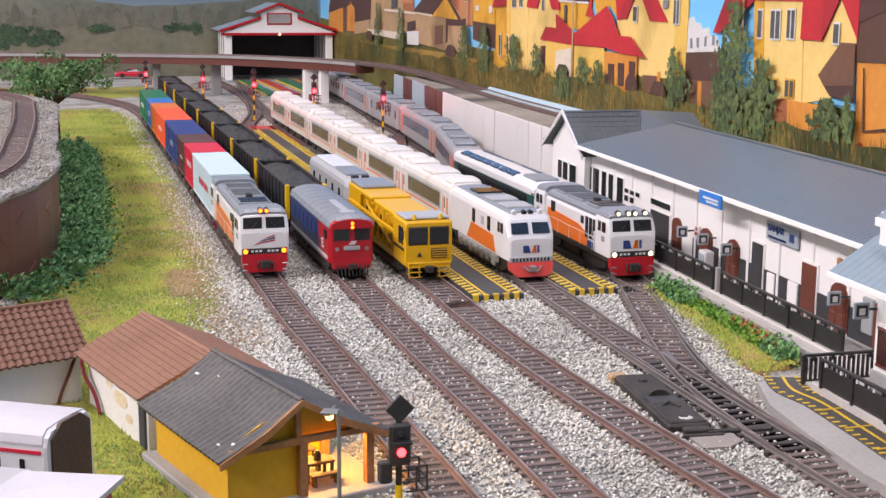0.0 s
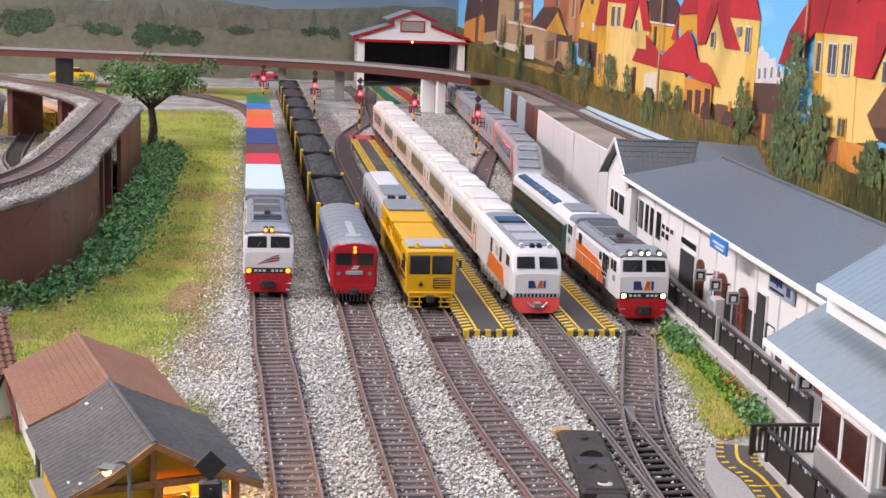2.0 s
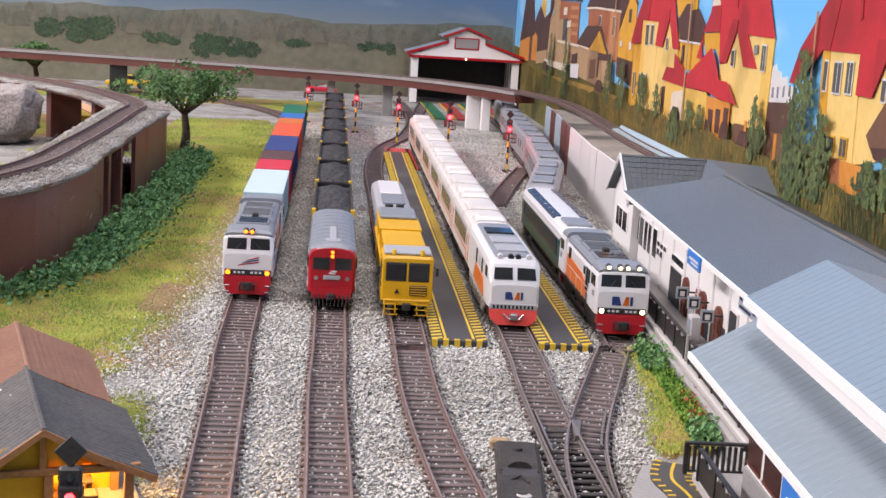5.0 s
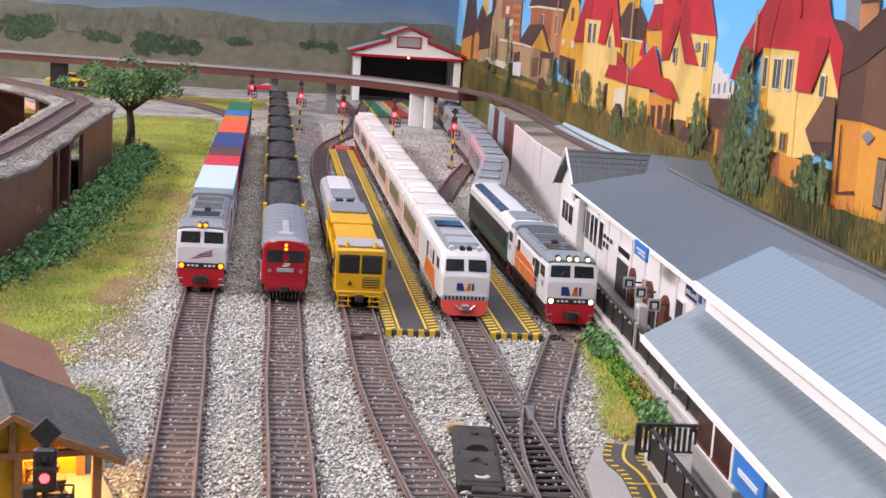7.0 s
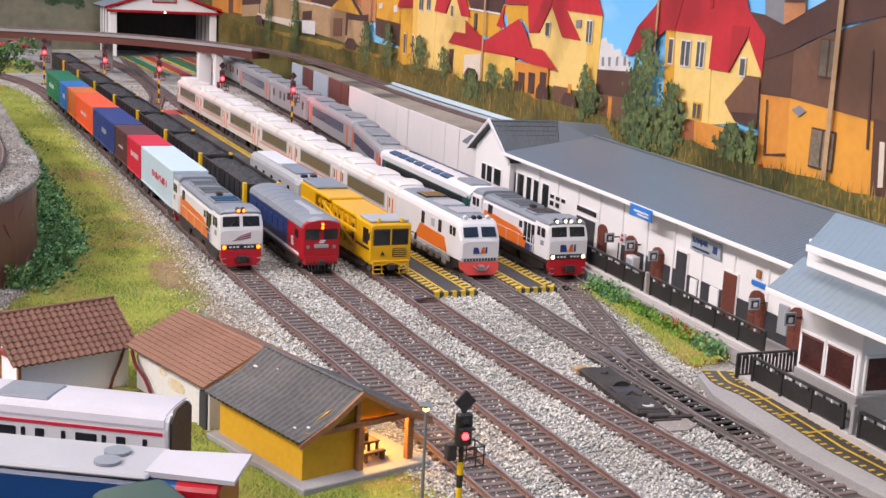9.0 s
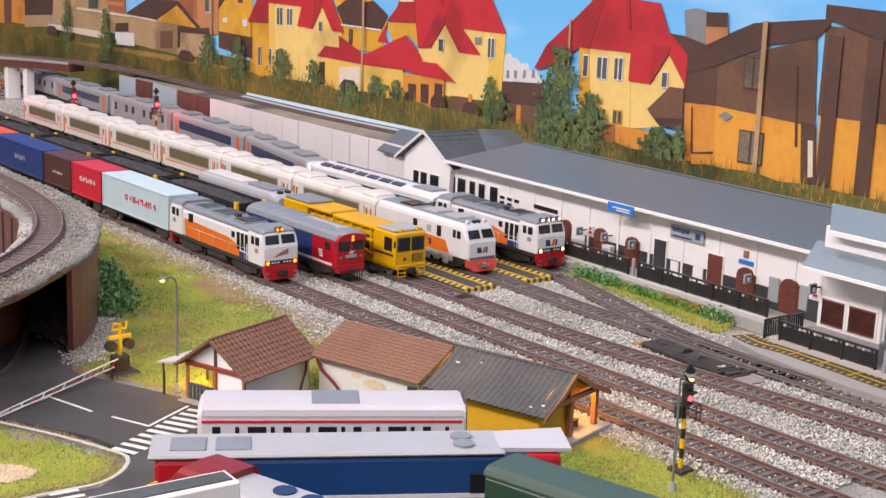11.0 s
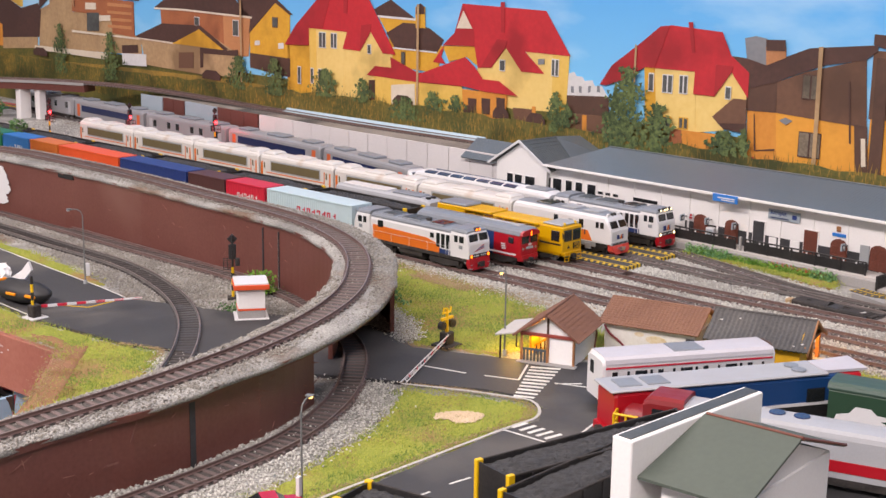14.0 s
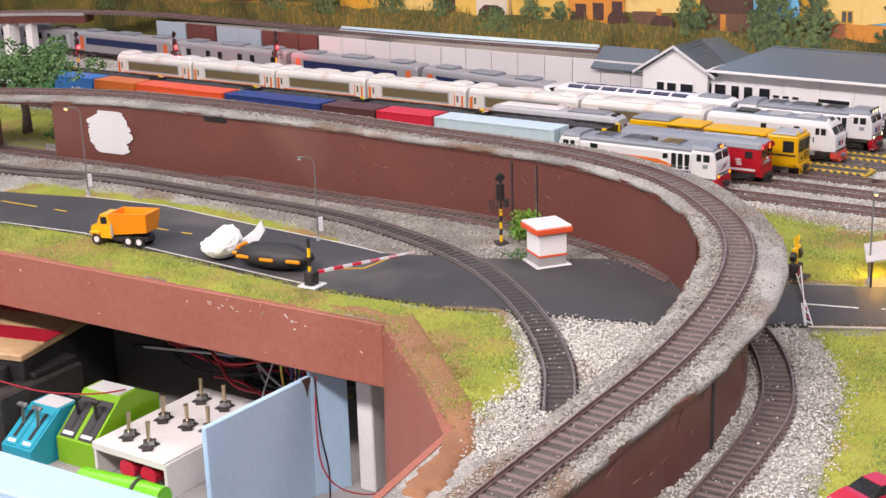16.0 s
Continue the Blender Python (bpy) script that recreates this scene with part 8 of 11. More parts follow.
# ---- light signals ----
def signal(x, y, h, lit, label="tall black colour-light signal with a lit red lamp", turn=0.0, cage=True, bands=True):
    root = thing("railway_signal", mm(x, y, 0, turn), label, "signal", "light signals")
    part("base", Geo().box(-5, 5, -5, 5, -1, 2, 0.5), CHASSIS, root)
    n = 5
    for i in range(n):
        part("mast_band", Geo().cyl((0, 0, 2 + i * (h * 0.5 - 2) / n), (0, 0, 2 + (i + 1) * (h * 0.5 - 2) / n), 1.3, 1.3, 8), (YELLOW if i % 2 == 0 else BLACK_PAINT) if bands else STEEL, root)
    part("mast", Geo().cyl((0, 0, h * 0.5), (0, 0, h), 1.0, 1.0, 8), BLACK_PAINT, root)
    head = part("lamp_head", Geo().box(-3.4, 3.4, -2.6, 0.6, h * 0.62, h * 0.86, 0.8), BLACK_PAINT, root)
    part("hood", Geo().prism([(-3, h * 0.75), (3, h * 0.75), (3, h * 0.765), (-3, h * 0.765)], "y", -5, -2), BLACK_PAINT, head)
    r = 2.6 if h > 60 else 1.5
    part("red_lamp", Geo().ball((0, -2.8, h * 0.70), r, 1.2, r, 12, 6), RED_LIGHT if lit else GLASS_DARK, head, "lit red lamp")
    part("green_lamp", Geo().ball((0, -2.7, h * 0.80), 1.5, 0.7, 1.5, 10, 5), GLASS_DARK, head)
    part("target_board", Geo().at(Matrix.Translation((0, -1, h * 0.94)) @ Matrix.Rotation(radians(45), 4, "Y")).box(-3.4, 3.4, -0.5, 0.5, -3.4, 3.4, 0.2), BLACK_PAINT, root, "black diamond board")
    part("side_box", Geo().box(-6.5, -2.5, -1.5, 2, h * 0.52, h * 0.64, 0.4), CHASSIS, root)
    if cage:
        geo = Geo()
        for z in (h * 0.48, h * 0.55, h * 0.62):
            geo.tube([(1, -4, z), (8, -4, z), (8, 4, z), (1, 4, z)], 0.35, 5)
        for p in ((8, -4), (8, 4), (4.5, -4), (4.5, 4)):
            geo.cyl((*p, h * 0.48), (*p, h * 0.62), 0.35, 0.35, 5)
        part("service_cage", geo, CHASSIS, root)
    return root


for x, y in ((463, 1467), (411, 1602), (360, 1736), (313, 1871), (248, 2001)):
    signal(x, y, 72, True)
    red = bpy.data.lights.new("signal_bulb", "POINT")
    red.energy, red.color, red.shadow_soft_size = 0.04, (1.0, 0.05, 0.08), 0.003
    new("signal_bulb", red).matrix_world = mm(x, y - 9, 50)

# ---- tree, hedge and far clutter ----
def leafy_tree(x, y, h, w, label):
    root = thing("tree", mm(x, y, 0), label, "tree")
    trunk = Geo()
    pts = [(0, 0, -1, 6.5), (1.5, 0, h * 0.22, 4.8), (-1, 1, h * 0.42, 4.0)]
    for a, b in zip(pts, pts[1:]):
        trunk.cyl(a[:3], b[:3], a[3], b[3], 9)
    tips = []
    for k in range(9):
        a = k * 0.7 + RNG.uniform(-0.2, 0.2)
        r, z = w * RNG.uniform(0.45, 0.8), h * RNG.uniform(0.62, 0.85)
        mid = (r * 0.45 * math.cos(a), r * 0.45 * math.sin(a), h * 0.56)
        tip = (r * math.cos(a), r * math.sin(a), z)
        trunk.cyl(pts[-1][:3], mid, 2.6, 1.6, 6).cyl(mid, tip, 1.6, 0.6, 5)
        tips.append(tip)
    part("trunk", trunk, BARK, root, "forked brown trunk")
    spots = []
    clumps = tips + [(RNG.gauss(0, w * 0.38), RNG.gauss(0, w * 0.38), h * RNG.uniform(0.62, 0.92)) for _ in range(30)]
    for c in clumps:
        r = w * RNG.uniform(0.17, 0.30)
        for _ in range(150):
            v = Vector((RNG.gauss(0, 1), RNG.gauss(0, 1), RNG.gauss(0.25, 1))).normalized() * r * RNG.uniform(0.65, 1.08)
            spots.append((c[0] + v.x, c[1] + v.y, c[2] + v.z * 0.72, RNG.uniform(1.4, 3.2)))
    crown = scatter("crown", spots, leaf, LEAF, "loose green leafy crown", "crown", root)
    return root


leafy_tree(83, 1536, 104, 66, "green deciduous tree with broad crown and forked trunk on turf")
leafy_tree(-230, 2480, 80, 46, "dark green tree standing before the dusk backdrop")


def hedge_spots(path, width, height, n):
    """Leaves gathered in many small uneven cushions along a path."""
    pts = along(path, 1.0)
    out, cushions = [], []
    for _ in range(max(20, n // 70)):
        p, d = pts[RNG.randrange(len(pts))]
        o = RNG.uniform(-1, 1.15) * width * 0.72
        k = max(0.25, 1 - (o / width) ** 2)
        cushions.append((p.x + d.y * o, p.y - d.x * o, height * k * RNG.uniform(0.15, 0.85), RNG.uniform(0.28, 0.5) * height))
    for _ in range(n // 2):
        x, y, z, r = cushions[RNG.randrange(len(cushions))]
        v = Vector((RNG.gauss(0, 1), RNG.gauss(0, 1), RNG.gauss(0.2, 1))).normalized() * r * RNG.uniform(0.7, 1.1)
        out.append((x + v.x, y + v.y, max(0.6, z + v.z * 0.8), RNG.uniform(1.2, 2.6)))
    for _ in range(n // 2):
        p, d = pts[RNG.randrange(len(pts))]
        o = RNG.gauss(0, 0.42) * width
        k = max(0.1, 1 - abs(o / width) ** 2)
        lump = 0.6 + 0.5 * noise.noise((p.x * 0.06, p.y * 0.06, o * 0.08))
        out.append((p.x + d.y * o, p.y - d.x * o, height * 0.75 * k * lump * RNG.random() ** 0.5, RNG.uniform(1.3, 3.0)))
    return out


hedge_path = smooth_path([(96, 1500, 0), (96, 1400, 0), (88, 1280, 0), (80, 1150, 0), (70, 1020, 0), (62, 920, 0), (50, 830, 0), (32, 770, 0), (10, 720, 0), (0, 700, 0)], 20)
scatter("hedge", hedge_spots(hedge_path, 27, 15, 17000), leaf, BUSH, "dark green bushy hedge along the viaduct wall", "hedge")
scatter("hedge", hedge_spots(smooth_path([(437, 830, 0), (446, 900, 0), (455, 985, 0)], 20), 8, 18, 900), leaf, BUSH, "green shrubs behind the last track", "hedge")

# ---- huts beside the yard ----
def wavy_roof(a, b, c, d, mat, parent, name, label, pitch, amp, courses):
    """A tile or corrugated roof slope: waves along the eave, steps from course to course."""
    a, b, c, d = (Vector(p) for p in (a, b, c, d))
    n = ((b - a).cross(d - a)).normalized()
    n = -n if n.z < 0 else n
    waves = max(3, round((b - a).length / pitch))
    us = [i / (waves * 6) for i in range(waves * 6 + 1)]
    vs_ = sorted({v for k in range(courses) for v in (k / courses + 0.0005, (k + 1) / courses - 0.0005)})
    top_rows = []
    for v in vs_:
        step = (v * courses) % 1.0
        row = []
        for u in us:
            p = a.lerp(b, u).lerp(d.lerp(c, u), v)
            sag = 0.25 * noise.noise((p.x * 0.12, p.y * 0.12, p.z * 0.12))
            row.append(tuple(p + n * (amp * math.sin(u * waves * 2 * math.pi) + (0.45 * (1 - step) if courses > 1 else 0) + sag)))
        top_rows.append(row)
    geo = Geo().loft(top_rows, False, False)
    under = [[tuple(Vector(p) - n * 1.3) for p in r] for r in (top_rows[0], top_rows[-1])]
    geo.loft([top_rows[0], under[0], under[1], top_rows[-1]], False, False)
    geo.loft([[r[0] for r in top_rows], [tuple(Vector(r[0]) - n * 1.3) for r in top_rows]], False, False)
    geo.loft([[r[-1] for r in top_rows], [tuple(Vector(r[-1]) - n * 1.3) for r in top_rows]], False, False)
    return part(name, geo, mat, parent, label, smooth=courses == 1)


def gable_roof(root, length, half, eave, ridge, mat, over=0.0, ribs=4.2, name="roof", label="", rib=0.9, courses=1):
    for s in (-1, 1):
        wavy_roof((s * half, -over, eave), (s * half, length + over, eave), (0, length + over, ridge), (0, -over, ridge), mat, root, name, label, ribs, rib, courses)
    part("ridge_cap", Geo().cyl((0, -over, ridge), (0, length + over, ridge), 1.0, 1.0, 6), mat, root)


stall = thing("food_stall", mm(89.5, 343, 0, 13), "yellow food stall with weathered black tin roof and open lit porch", "hut")
part("floor", Geo().box(-31, 37, -8, 74, -1, 2.6, 0.5), CONCRETE, stall, "grey floor slab")
part("side_wall", Geo().box(-26, -24, 1, 70, 2.5, 23.5), YELLOW_WALL, stall, "ochre yellow side wall")
part("front_wall", Geo().box(-24, 2, 1, 3, 2.5, 25), YELLOW_WALL, stall, "ochre yellow front wall")
part("cross_wall", Geo().box(0, 2, 3, 36, 2.5, 27), YELLOW_WALL, stall)
part("rear_wall", Geo().box(-24, 29, 68, 70, 2.5, 23), YELLOW_WALL, stall)
part("porch_wall", Geo().box(2, 29, 36, 38, 2.5, 24), YELLOW_WALL, stall)
part("far_wall", Geo().box(28, 30, 38, 70, 2.5, 21.5), YELLOW_WALL, stall)
part("gable", Geo().prism([(-27, 24), (29, 24), (0, 37.5)], "y", 1.4, 3.0), YELLOW_WALL, stall, "yellow gable")
part("beam", Geo().box(-27, 33, -3, -0.5, 22.5, 25, 0.3), WOOD, stall, "timber porch beam")
part("king_post", Geo().box(-1.2, 1.2, -2.6, -0.6, 24, 37, 0.3), WOOD, stall, "timber king post")
for x, y in ((29, -1), (2, -1), (29, 34)):
    part("post", Geo().box(x - 1.6, x + 1.6, y - 1.6, y + 1.6, 2.5, 24, 0.3), WOOD, stall, "timber porch post")
for s, half in ((-1, 31.5), (1, 38)):
    part("barge_board", Geo().loft([[(s * half, -6.2, 19.6 if s < 0 else 18.6), (s * half * 0.45, -6.2, 27.4), (0, -6.2, 37.6), (0, -6.2, 40), (s * half * 0.45, -6.2, 30.4), (s * half, -6.2, 22 if s < 0 else 21)], [(s * half, -5, 19.6 if s < 0 else 18.6), (s * half * 0.45, -5, 27.4), (0, -5, 37.6), (0, -5, 40), (s * half * 0.45, -5, 30.4), (s * half, -5, 22 if s < 0 else 21)]]), WOOD, stall, "orange timber barge board")
# the slopes flatten towards the eaves
for s, half, eave in ((-1, 32, 22.5), (1, 38.5, 21.2)):
    wavy_roof((s * half, -5.5, eave), (s * half, 74, eave), (s * half * 0.45, 74, 30.2), (s * half * 0.45, -5.5, 30.2), ROOF_ASH, stall, "roof", "weathered black corrugated lower slope", 3.6, 0.5, 1)
    wavy_roof((s * half * 0.45, -5.5, 30), (s * half * 0.45, 74, 30), (0, 74, 39.6), (0, -5.5, 39.6), ROOF_ASH, stall, "roof", "weathered black corrugated upper slope", 3.6, 0.5, 1)
part("ridge_cap", Geo().cyl((0, -5.5, 39.6), (0, 74, 39.6), 1.0, 1.0, 6), ROOF_ASH, stall)
for x, y, w in ((-10, 66, 1.6), (-24, 0, 1.3), (-27, 6, 1.0), (-7, 52, 0.7)):
    z = 39.6 - abs(x) * 0.66 + (0.0 if abs(x) < 14 else (abs(x) - 14) * 0.22)
    part("paint_fleck", Geo().ball((x, y, z + 0.2), w * 0.6, w, 0.5, 7, 4), WHITE_OLD, stall, "white paint fleck")
for tx_, ty_ in ((14, 12), (14, 27)):
    table = thing("dining_table", stall.matrix_world @ mm(tx_, ty_, 2.6), "small dark wooden table on the stall porch", "table", "stall furniture")
    part("tabletop", Geo().box(-6, 6, -4, 4, 6.5, 7.6, 0.3), DARKWOOD, table)
    for sx in (-1, 1):
        for sy in (-1, 1):
            part("leg", Geo().box(sx * 5 - 0.5, sx * 5 + 0.5, sy * 3 - 0.5, sy * 3 + 0.5, 0, 6.6), DARKWOOD, table)
    bench = thing("bench", stall.matrix_world @ mm(tx_, ty_ - 7.5, 2.6), "small dark wooden bench on the stall porch", "bench", "stall furniture")
    part("seat", Geo().box(-6, 6, -1.5, 1.5, 3.6, 4.5, 0.3), DARKWOOD, bench)
    for sx in (-1, 1):
        part("leg", Geo().box(sx * 4.6 - 0.6, sx * 4.6 + 0.6, -1.2, 1.2, 0, 3.7), DARKWOOD, bench)
jar = thing("jar", stall.matrix_world @ mm(14, 11, 10.2), "black jar on the stall table", "jar")
part("body", Geo().cyl((0, 0, 0), (0, 0, 3), 1.5, 1.3, 10), BLACK_PAINT, jar)
part("lid", Geo().cyl((0, 0, 3), (0, 0, 3.6), 1.0, 0.8, 10), BLACK_PAINT, jar)
bulb_data = bpy.data.lights.new("stall_bulb", "POINT")
bulb_data.energy, bulb_data.color, bulb_data.shadow_soft_size = 0.13, (1.0, 0.52, 0.12), 0.003
new("stall_bulb", bulb_data).matrix_world = stall.matrix_world @ mm(15, 18, 23)

PIPE_RED = paint("dark_red_cable", (0.20, 0.02, 0.035), 0.35)
house2 = thing("row_house", mm(73.2, 420, 0, 12.6), "white plastered house with light brown tile roof", "house")
part("wall", Geo().box(-27, 27, 2, 77, -1, 22.5, 0.4), WHITE_OLD, house2, "stained white wall")
part("gable", Geo().prism([(-26.5, 22.4), (26.5, 22.4), (0, 34.5)], "y", 3, 76), WHITE_OLD, house2)
gable_roof(house2, 80, 32, 22.5, 37, ROOF_TAN, 1, 2.9, "roof", "light brown ribbed tile roof slope", 0.32, 12)
part("drain_pipe", Geo().tube(smooth_path([(-30, 76, 21), (-30.5, 72, 15), (-29, 63, 8), (-29, 56, 1)], 3), 0.9, 8), PIPE_RED, house2, "dark red drain pipe")
part("door", Geo().box(-28, -26.6, 3, 10, 0, 18, 0.4), SHADOW_GREY, house2)
STAIN = material("ochre_damp_stain", (0.56, 0.44, 0.25), (0.68, 0.60, 0.46), scale=60, fine=500, rough=0.8, bump=0.1, spread=0.6)
for y, z, w, h in ((34, 13, 11, 4.2), (48, 16, 5, 2.4), (24, 7, 5, 2.6)):
    part("stain", Geo().prism([(y + w * math.cos(a * 0.628) * (0.8 + 0.35 * noise.noise((a, y, 0.0))), z + h * math.sin(a * 0.628) * (0.8 + 0.35 * noise.noise((a, y, 5.0)))) for a in range(10)], "x", -27.25, -26.8), STAIN, house2, "ochre damp stain")

BEAM_RED = paint("red_brown_beam_paint", (0.27, 0.045, 0.032), 0.5)
SLATE_BLUE = paint("slate_blue_paint", (0.045, 0.075, 0.10), 0.5)
house1 = thing("gate_house", mm(-38, 497, 0, -73), "white gate house with brown tile roof and lit open porch", "house")
part("wall", Geo().box(1, 21, 3, 62, -1, 24, 0.4), WHITE, house1, "white wall panel")
part("rear_wall", Geo().box(-21, 1, 46, 62, -1, 24, 0.4), WHITE_OLD, house1, "shaded white wall")
part("gable", Geo().prism([(-21, 23.5), (21, 23.5), (0, 38)], "y", 3, 5), WHITE, house1, "white gable")
part("sill_beam", Geo().box(-22, 22, 1.3, 3.2, 21.6, 24.2, 0.3), BEAM_RED, house1, "red-brown timber beam")
for x in (-21, 0, 21):
    part("timber_post", Geo().box(x - 0.9, x + 0.9, 1.6, 3.4, -1, 24, 0.2), WOOD, house1)
part("gable_strut", Geo().box(-0.8, 0.8, 1.8, 3.2, 24, 37, 0.2), DARKWOOD, house1)
gable_roof(house1, 62, 27, 21.5, 41, ROOF_BROWN, 3, 3.6, "roof", "brown ribbed tile roof slope", 0.55, 9)
part("awning", Geo().loft([[(-26, -1, 22.4), (-26, 44, 22.4), (-42, 44, 19.0), (-42, -1, 19.0)], [(-26, -1, 23.4), (-26, 44, 23.4), (-42, 44, 20.0), (-42, -1, 20.0)]]), PAVING, house1, "pale grey awning")
for y in (1, 38):
    part("awning_post", Geo().cyl((-38, y, -1), (-38, y, 20.2), 0.8, 0.8, 6), BLACK_PAINT, house1)
for i in range(7):
    part("porch_bar", Geo().box(-19.6 + i * 2.8, -18.0 + i * 2.8, 2, 3, 0, 10.5), SLATE_BLUE, house1)
part("porch_rail", Geo().box(-20, -0.8, 1.8, 3.2, 9.8, 11.4, 0.2), SLATE_BLUE, house1, "slate blue porch rail")
part("stair_rail", Geo().loft([[(-18, 24, 6), (-18, 26, 6), (-18, 26, 8), (-18, 24, 8)], [(-2, 24, 17), (-2, 26, 17), (-2, 26, 19), (-2, 24, 19)]]), YELLOW_WALL, house1, "yellow sloping stair rail")
for i in range(5):
    part("stair_bar", Geo().box(-17 + i * 3.4, -16 + i * 3.4, 24.4, 25.6, 0, 8 + i * 2.3), DARKWOOD, house1)
part("step", Geo().box(-24, 24, -3, 4, -1, 1.4, 0.3), CONCRETE, house1)
part("drain_pipe", Geo().tube([(20, 60, 20), (23, 56, 14), (23, 52, 6), (23, 50, 0)], 0.8, 8), DOOR_BROWN, house1)
bulb2 = bpy.data.lights.new("gate_house_bulb", "POINT")
bulb2.energy, bulb2.color, bulb2.shadow_soft_size = 0.045, (1.0, 0.55, 0.12), 0.003
new("gate_house_bulb", bulb2).matrix_world = house1.matrix_world @ mm(-12, 30, 19)

side_wall = part("side_wall", Geo().box(-22.2, -20.6, 24, 62, -1, 22, 0.3), YELLOW_WALL, house1, "ochre side wall under the awning")
part("side_lamp", Geo().ball((-31, 30, 19.0), 1.6, 1.6, 1.4, 10, 6), WARM_LIGHT, house1, "lit bulb under the awning")
bulb3 = bpy.data.lights.new("awning_bulb", "POINT")
bulb3.energy, bulb3.color, bulb3.shadow_soft_size = 0.06, (1.0, 0.58, 0.12), 0.003
new("awning_bulb", bulb3).matrix_world = house1.matrix_world @ mm(-33, 27, 14)


# ---- lamp posts ----
POLE_GREY = paint("dull_pole_grey", (0.16, 0.17, 0.165), 0.5)


def lamp_post(x, y, h, turn, lit, label, box=False):
    root = thing("lamp_post", mm(x, y, 0, turn), label, "lamp post", "lamp posts")
    part("base", Geo().cyl((0, 0, -1), (0, 0, 4), 2.2, 1.5, 8), GREY_PIPE, root)
    part("pole", Geo().cyl((0, 0, 2), (0, 0, h - 6), 0.75, 0.55, 8).tube([(0, 0, h - 6), (1.5, 0, h - 2), (5, 0, h), (11, 0, h + 0.5)], 0.5, 6), POLE_GREY, root, "thin grey pole")
    head = part("lamp_head", Geo().loft([ring(0.7, -0.6, 0, 0.4, 0), ring(1.0, -0.7, 0, 0.5, 2), ring(0.5, -0.5, 0, 0.3, 4.5)]), POLE_GREY, root)
    head.matrix_basis = mm(9.5, 0, h + 0.5, -90)
    part("bulb", Geo().ball((12.5, 0, h - 0.6), 1.6, 1.3, 1.1), WARM_LIGHT if lit else LOCO_WHITE, root, "lit warm bulb" if lit else "")
    if box:
        part("meter_box", Geo().box(-4.4, -0.9, -0.6, 1.8, 8, 20, 0.3), LOCO_WHITE, root, "white box")
    return root


lamp_post(-127, 961, 71, 150, False, "thin grey street lamp with a white box on its pole", True)
lamp_post(-99, 1252, 84, 150, True, "thin grey street lamp beside the inner road", True)
lamp_post(-350, 442, 63, 20, True, "thin grey street lamp lit warm at the island", True)
lamp_post(-37, 538, 69, 200, True, "thin grey street lamp beside the gate house")
lamp_post(84, 263, 62, 243, True, "thin grey street lamp lit warm beside the food stall")

signal(107, 277, 57, True, "black colour-light signal with a lit red lamp on a banded mast")
signal(-68, 822, 58, False, "dark colour-light signal inside the loop", 140)

# ---- kiosk, crossing gates and road ----
kiosk = thing("guard_kiosk", mm(-97, 766, 0, 52), "white guard kiosk with orange bands and flat white roof", "kiosk")
part("base", Geo().box(-14.5, 14.5, -14.5, 14.5, -1, 1.2, 0.3), LOCO_WHITE, kiosk)
part("plinth", Geo().box(-11.5, 11.5, -11.5, 11.5, 1, 8, 0.4), CONCRETE, kiosk, "grey plinth")
part("band", Geo().box(-11.8, 11.8, -11.8, 11.8, 8, 9.4, 0.2), C_ORANGE, kiosk, "orange band")
part("wall", Geo().box(-11.5, 11.5, -11.5, 11.5, 9.4, 27, 0.4), WHITE, kiosk)
part("roof_edge", Geo().box(-15, 15, -15, 15, 26.5, 31, 0.5), C_ORANGE, kiosk, "orange roof edge")
part("roof", Geo().box(-14.4, 14.4, -14.4, 14.4, 30.6, 32.4, 0.4), LOCO_WHITE, kiosk, "flat white roof")


def banded_bar(root, p0, p1, n, r=1.0):
    p0, p1 = Vector(p0), Vector(p1)
    arm = part("arm", Geo().cyl(tuple(p0), tuple(p1), r * 0.6, r * 0.6, 6), LOCO_WHITE, root)
    for i in range(n):
        a, b = p0.lerp(p1, i / n), p0.lerp(p1, (i + 1) / n)
        k = r * (1 - 0.4 * i / n)
        part("arm_band", Geo().cyl(tuple(a), tuple(b), k, k, 4), C_RED if i % 2 == 0 else LOCO_WHITE, arm)


gate = thing("crossing_gate", mm(-48, 588, 0), "yellow level crossing signal with lowered white lattice gate arm", "crossing gate", "crossing gates")
part("base", Geo().box(-9, 9, -9, 9, -1, 1.2, 0.4), CHASSIS, gate)
part("mast", Geo().cyl((0, 0, 0), (0, 0, 30), 1.5, 1.3, 8), YELLOW, gate, "yellow mast")
part("motor_box", Geo().box(-5, 5, -4, 4, 1, 11, 0.8), CHASSIS, gate)
part("crossbar", Geo().box(-7.5, 7.5, -1, 1, 21, 23.5, 0.3), YELLOW, gate)
part("top_bracket", Geo().tube([(0, 0, 30), (-4, 0, 31), (-5, 0, 27), (4, 0, 27), (5, 0, 31)], 0.9, 6), YELLOW, gate, "yellow bent bracket")
for s in (-1, 1):
    lamp = part("lamp", Geo().cyl((s * 6, -2, 17), (s * 6, 2, 17), 3.4, 3.4, 12), BLACK_PAINT, gate, "black lamp disc")
    part("lamp_glass", Geo().cyl((s * 6, -2.4, 17), (s * 6, -1.8, 17), 2.0, 2.0, 10), CHASSIS, lamp)
lattice = part("arm", Geo().cyl((-4, -5, 10), (-97, -38, 1.2), 0.55, 0.45, 6), LOCO_WHITE, gate, "white lattice gate arm")
part("arm_rail", Geo().cyl((-2, -1, 4.5), (-96, -42, 1.2), 0.55, 0.45, 6), LOCO_WHITE, lattice)
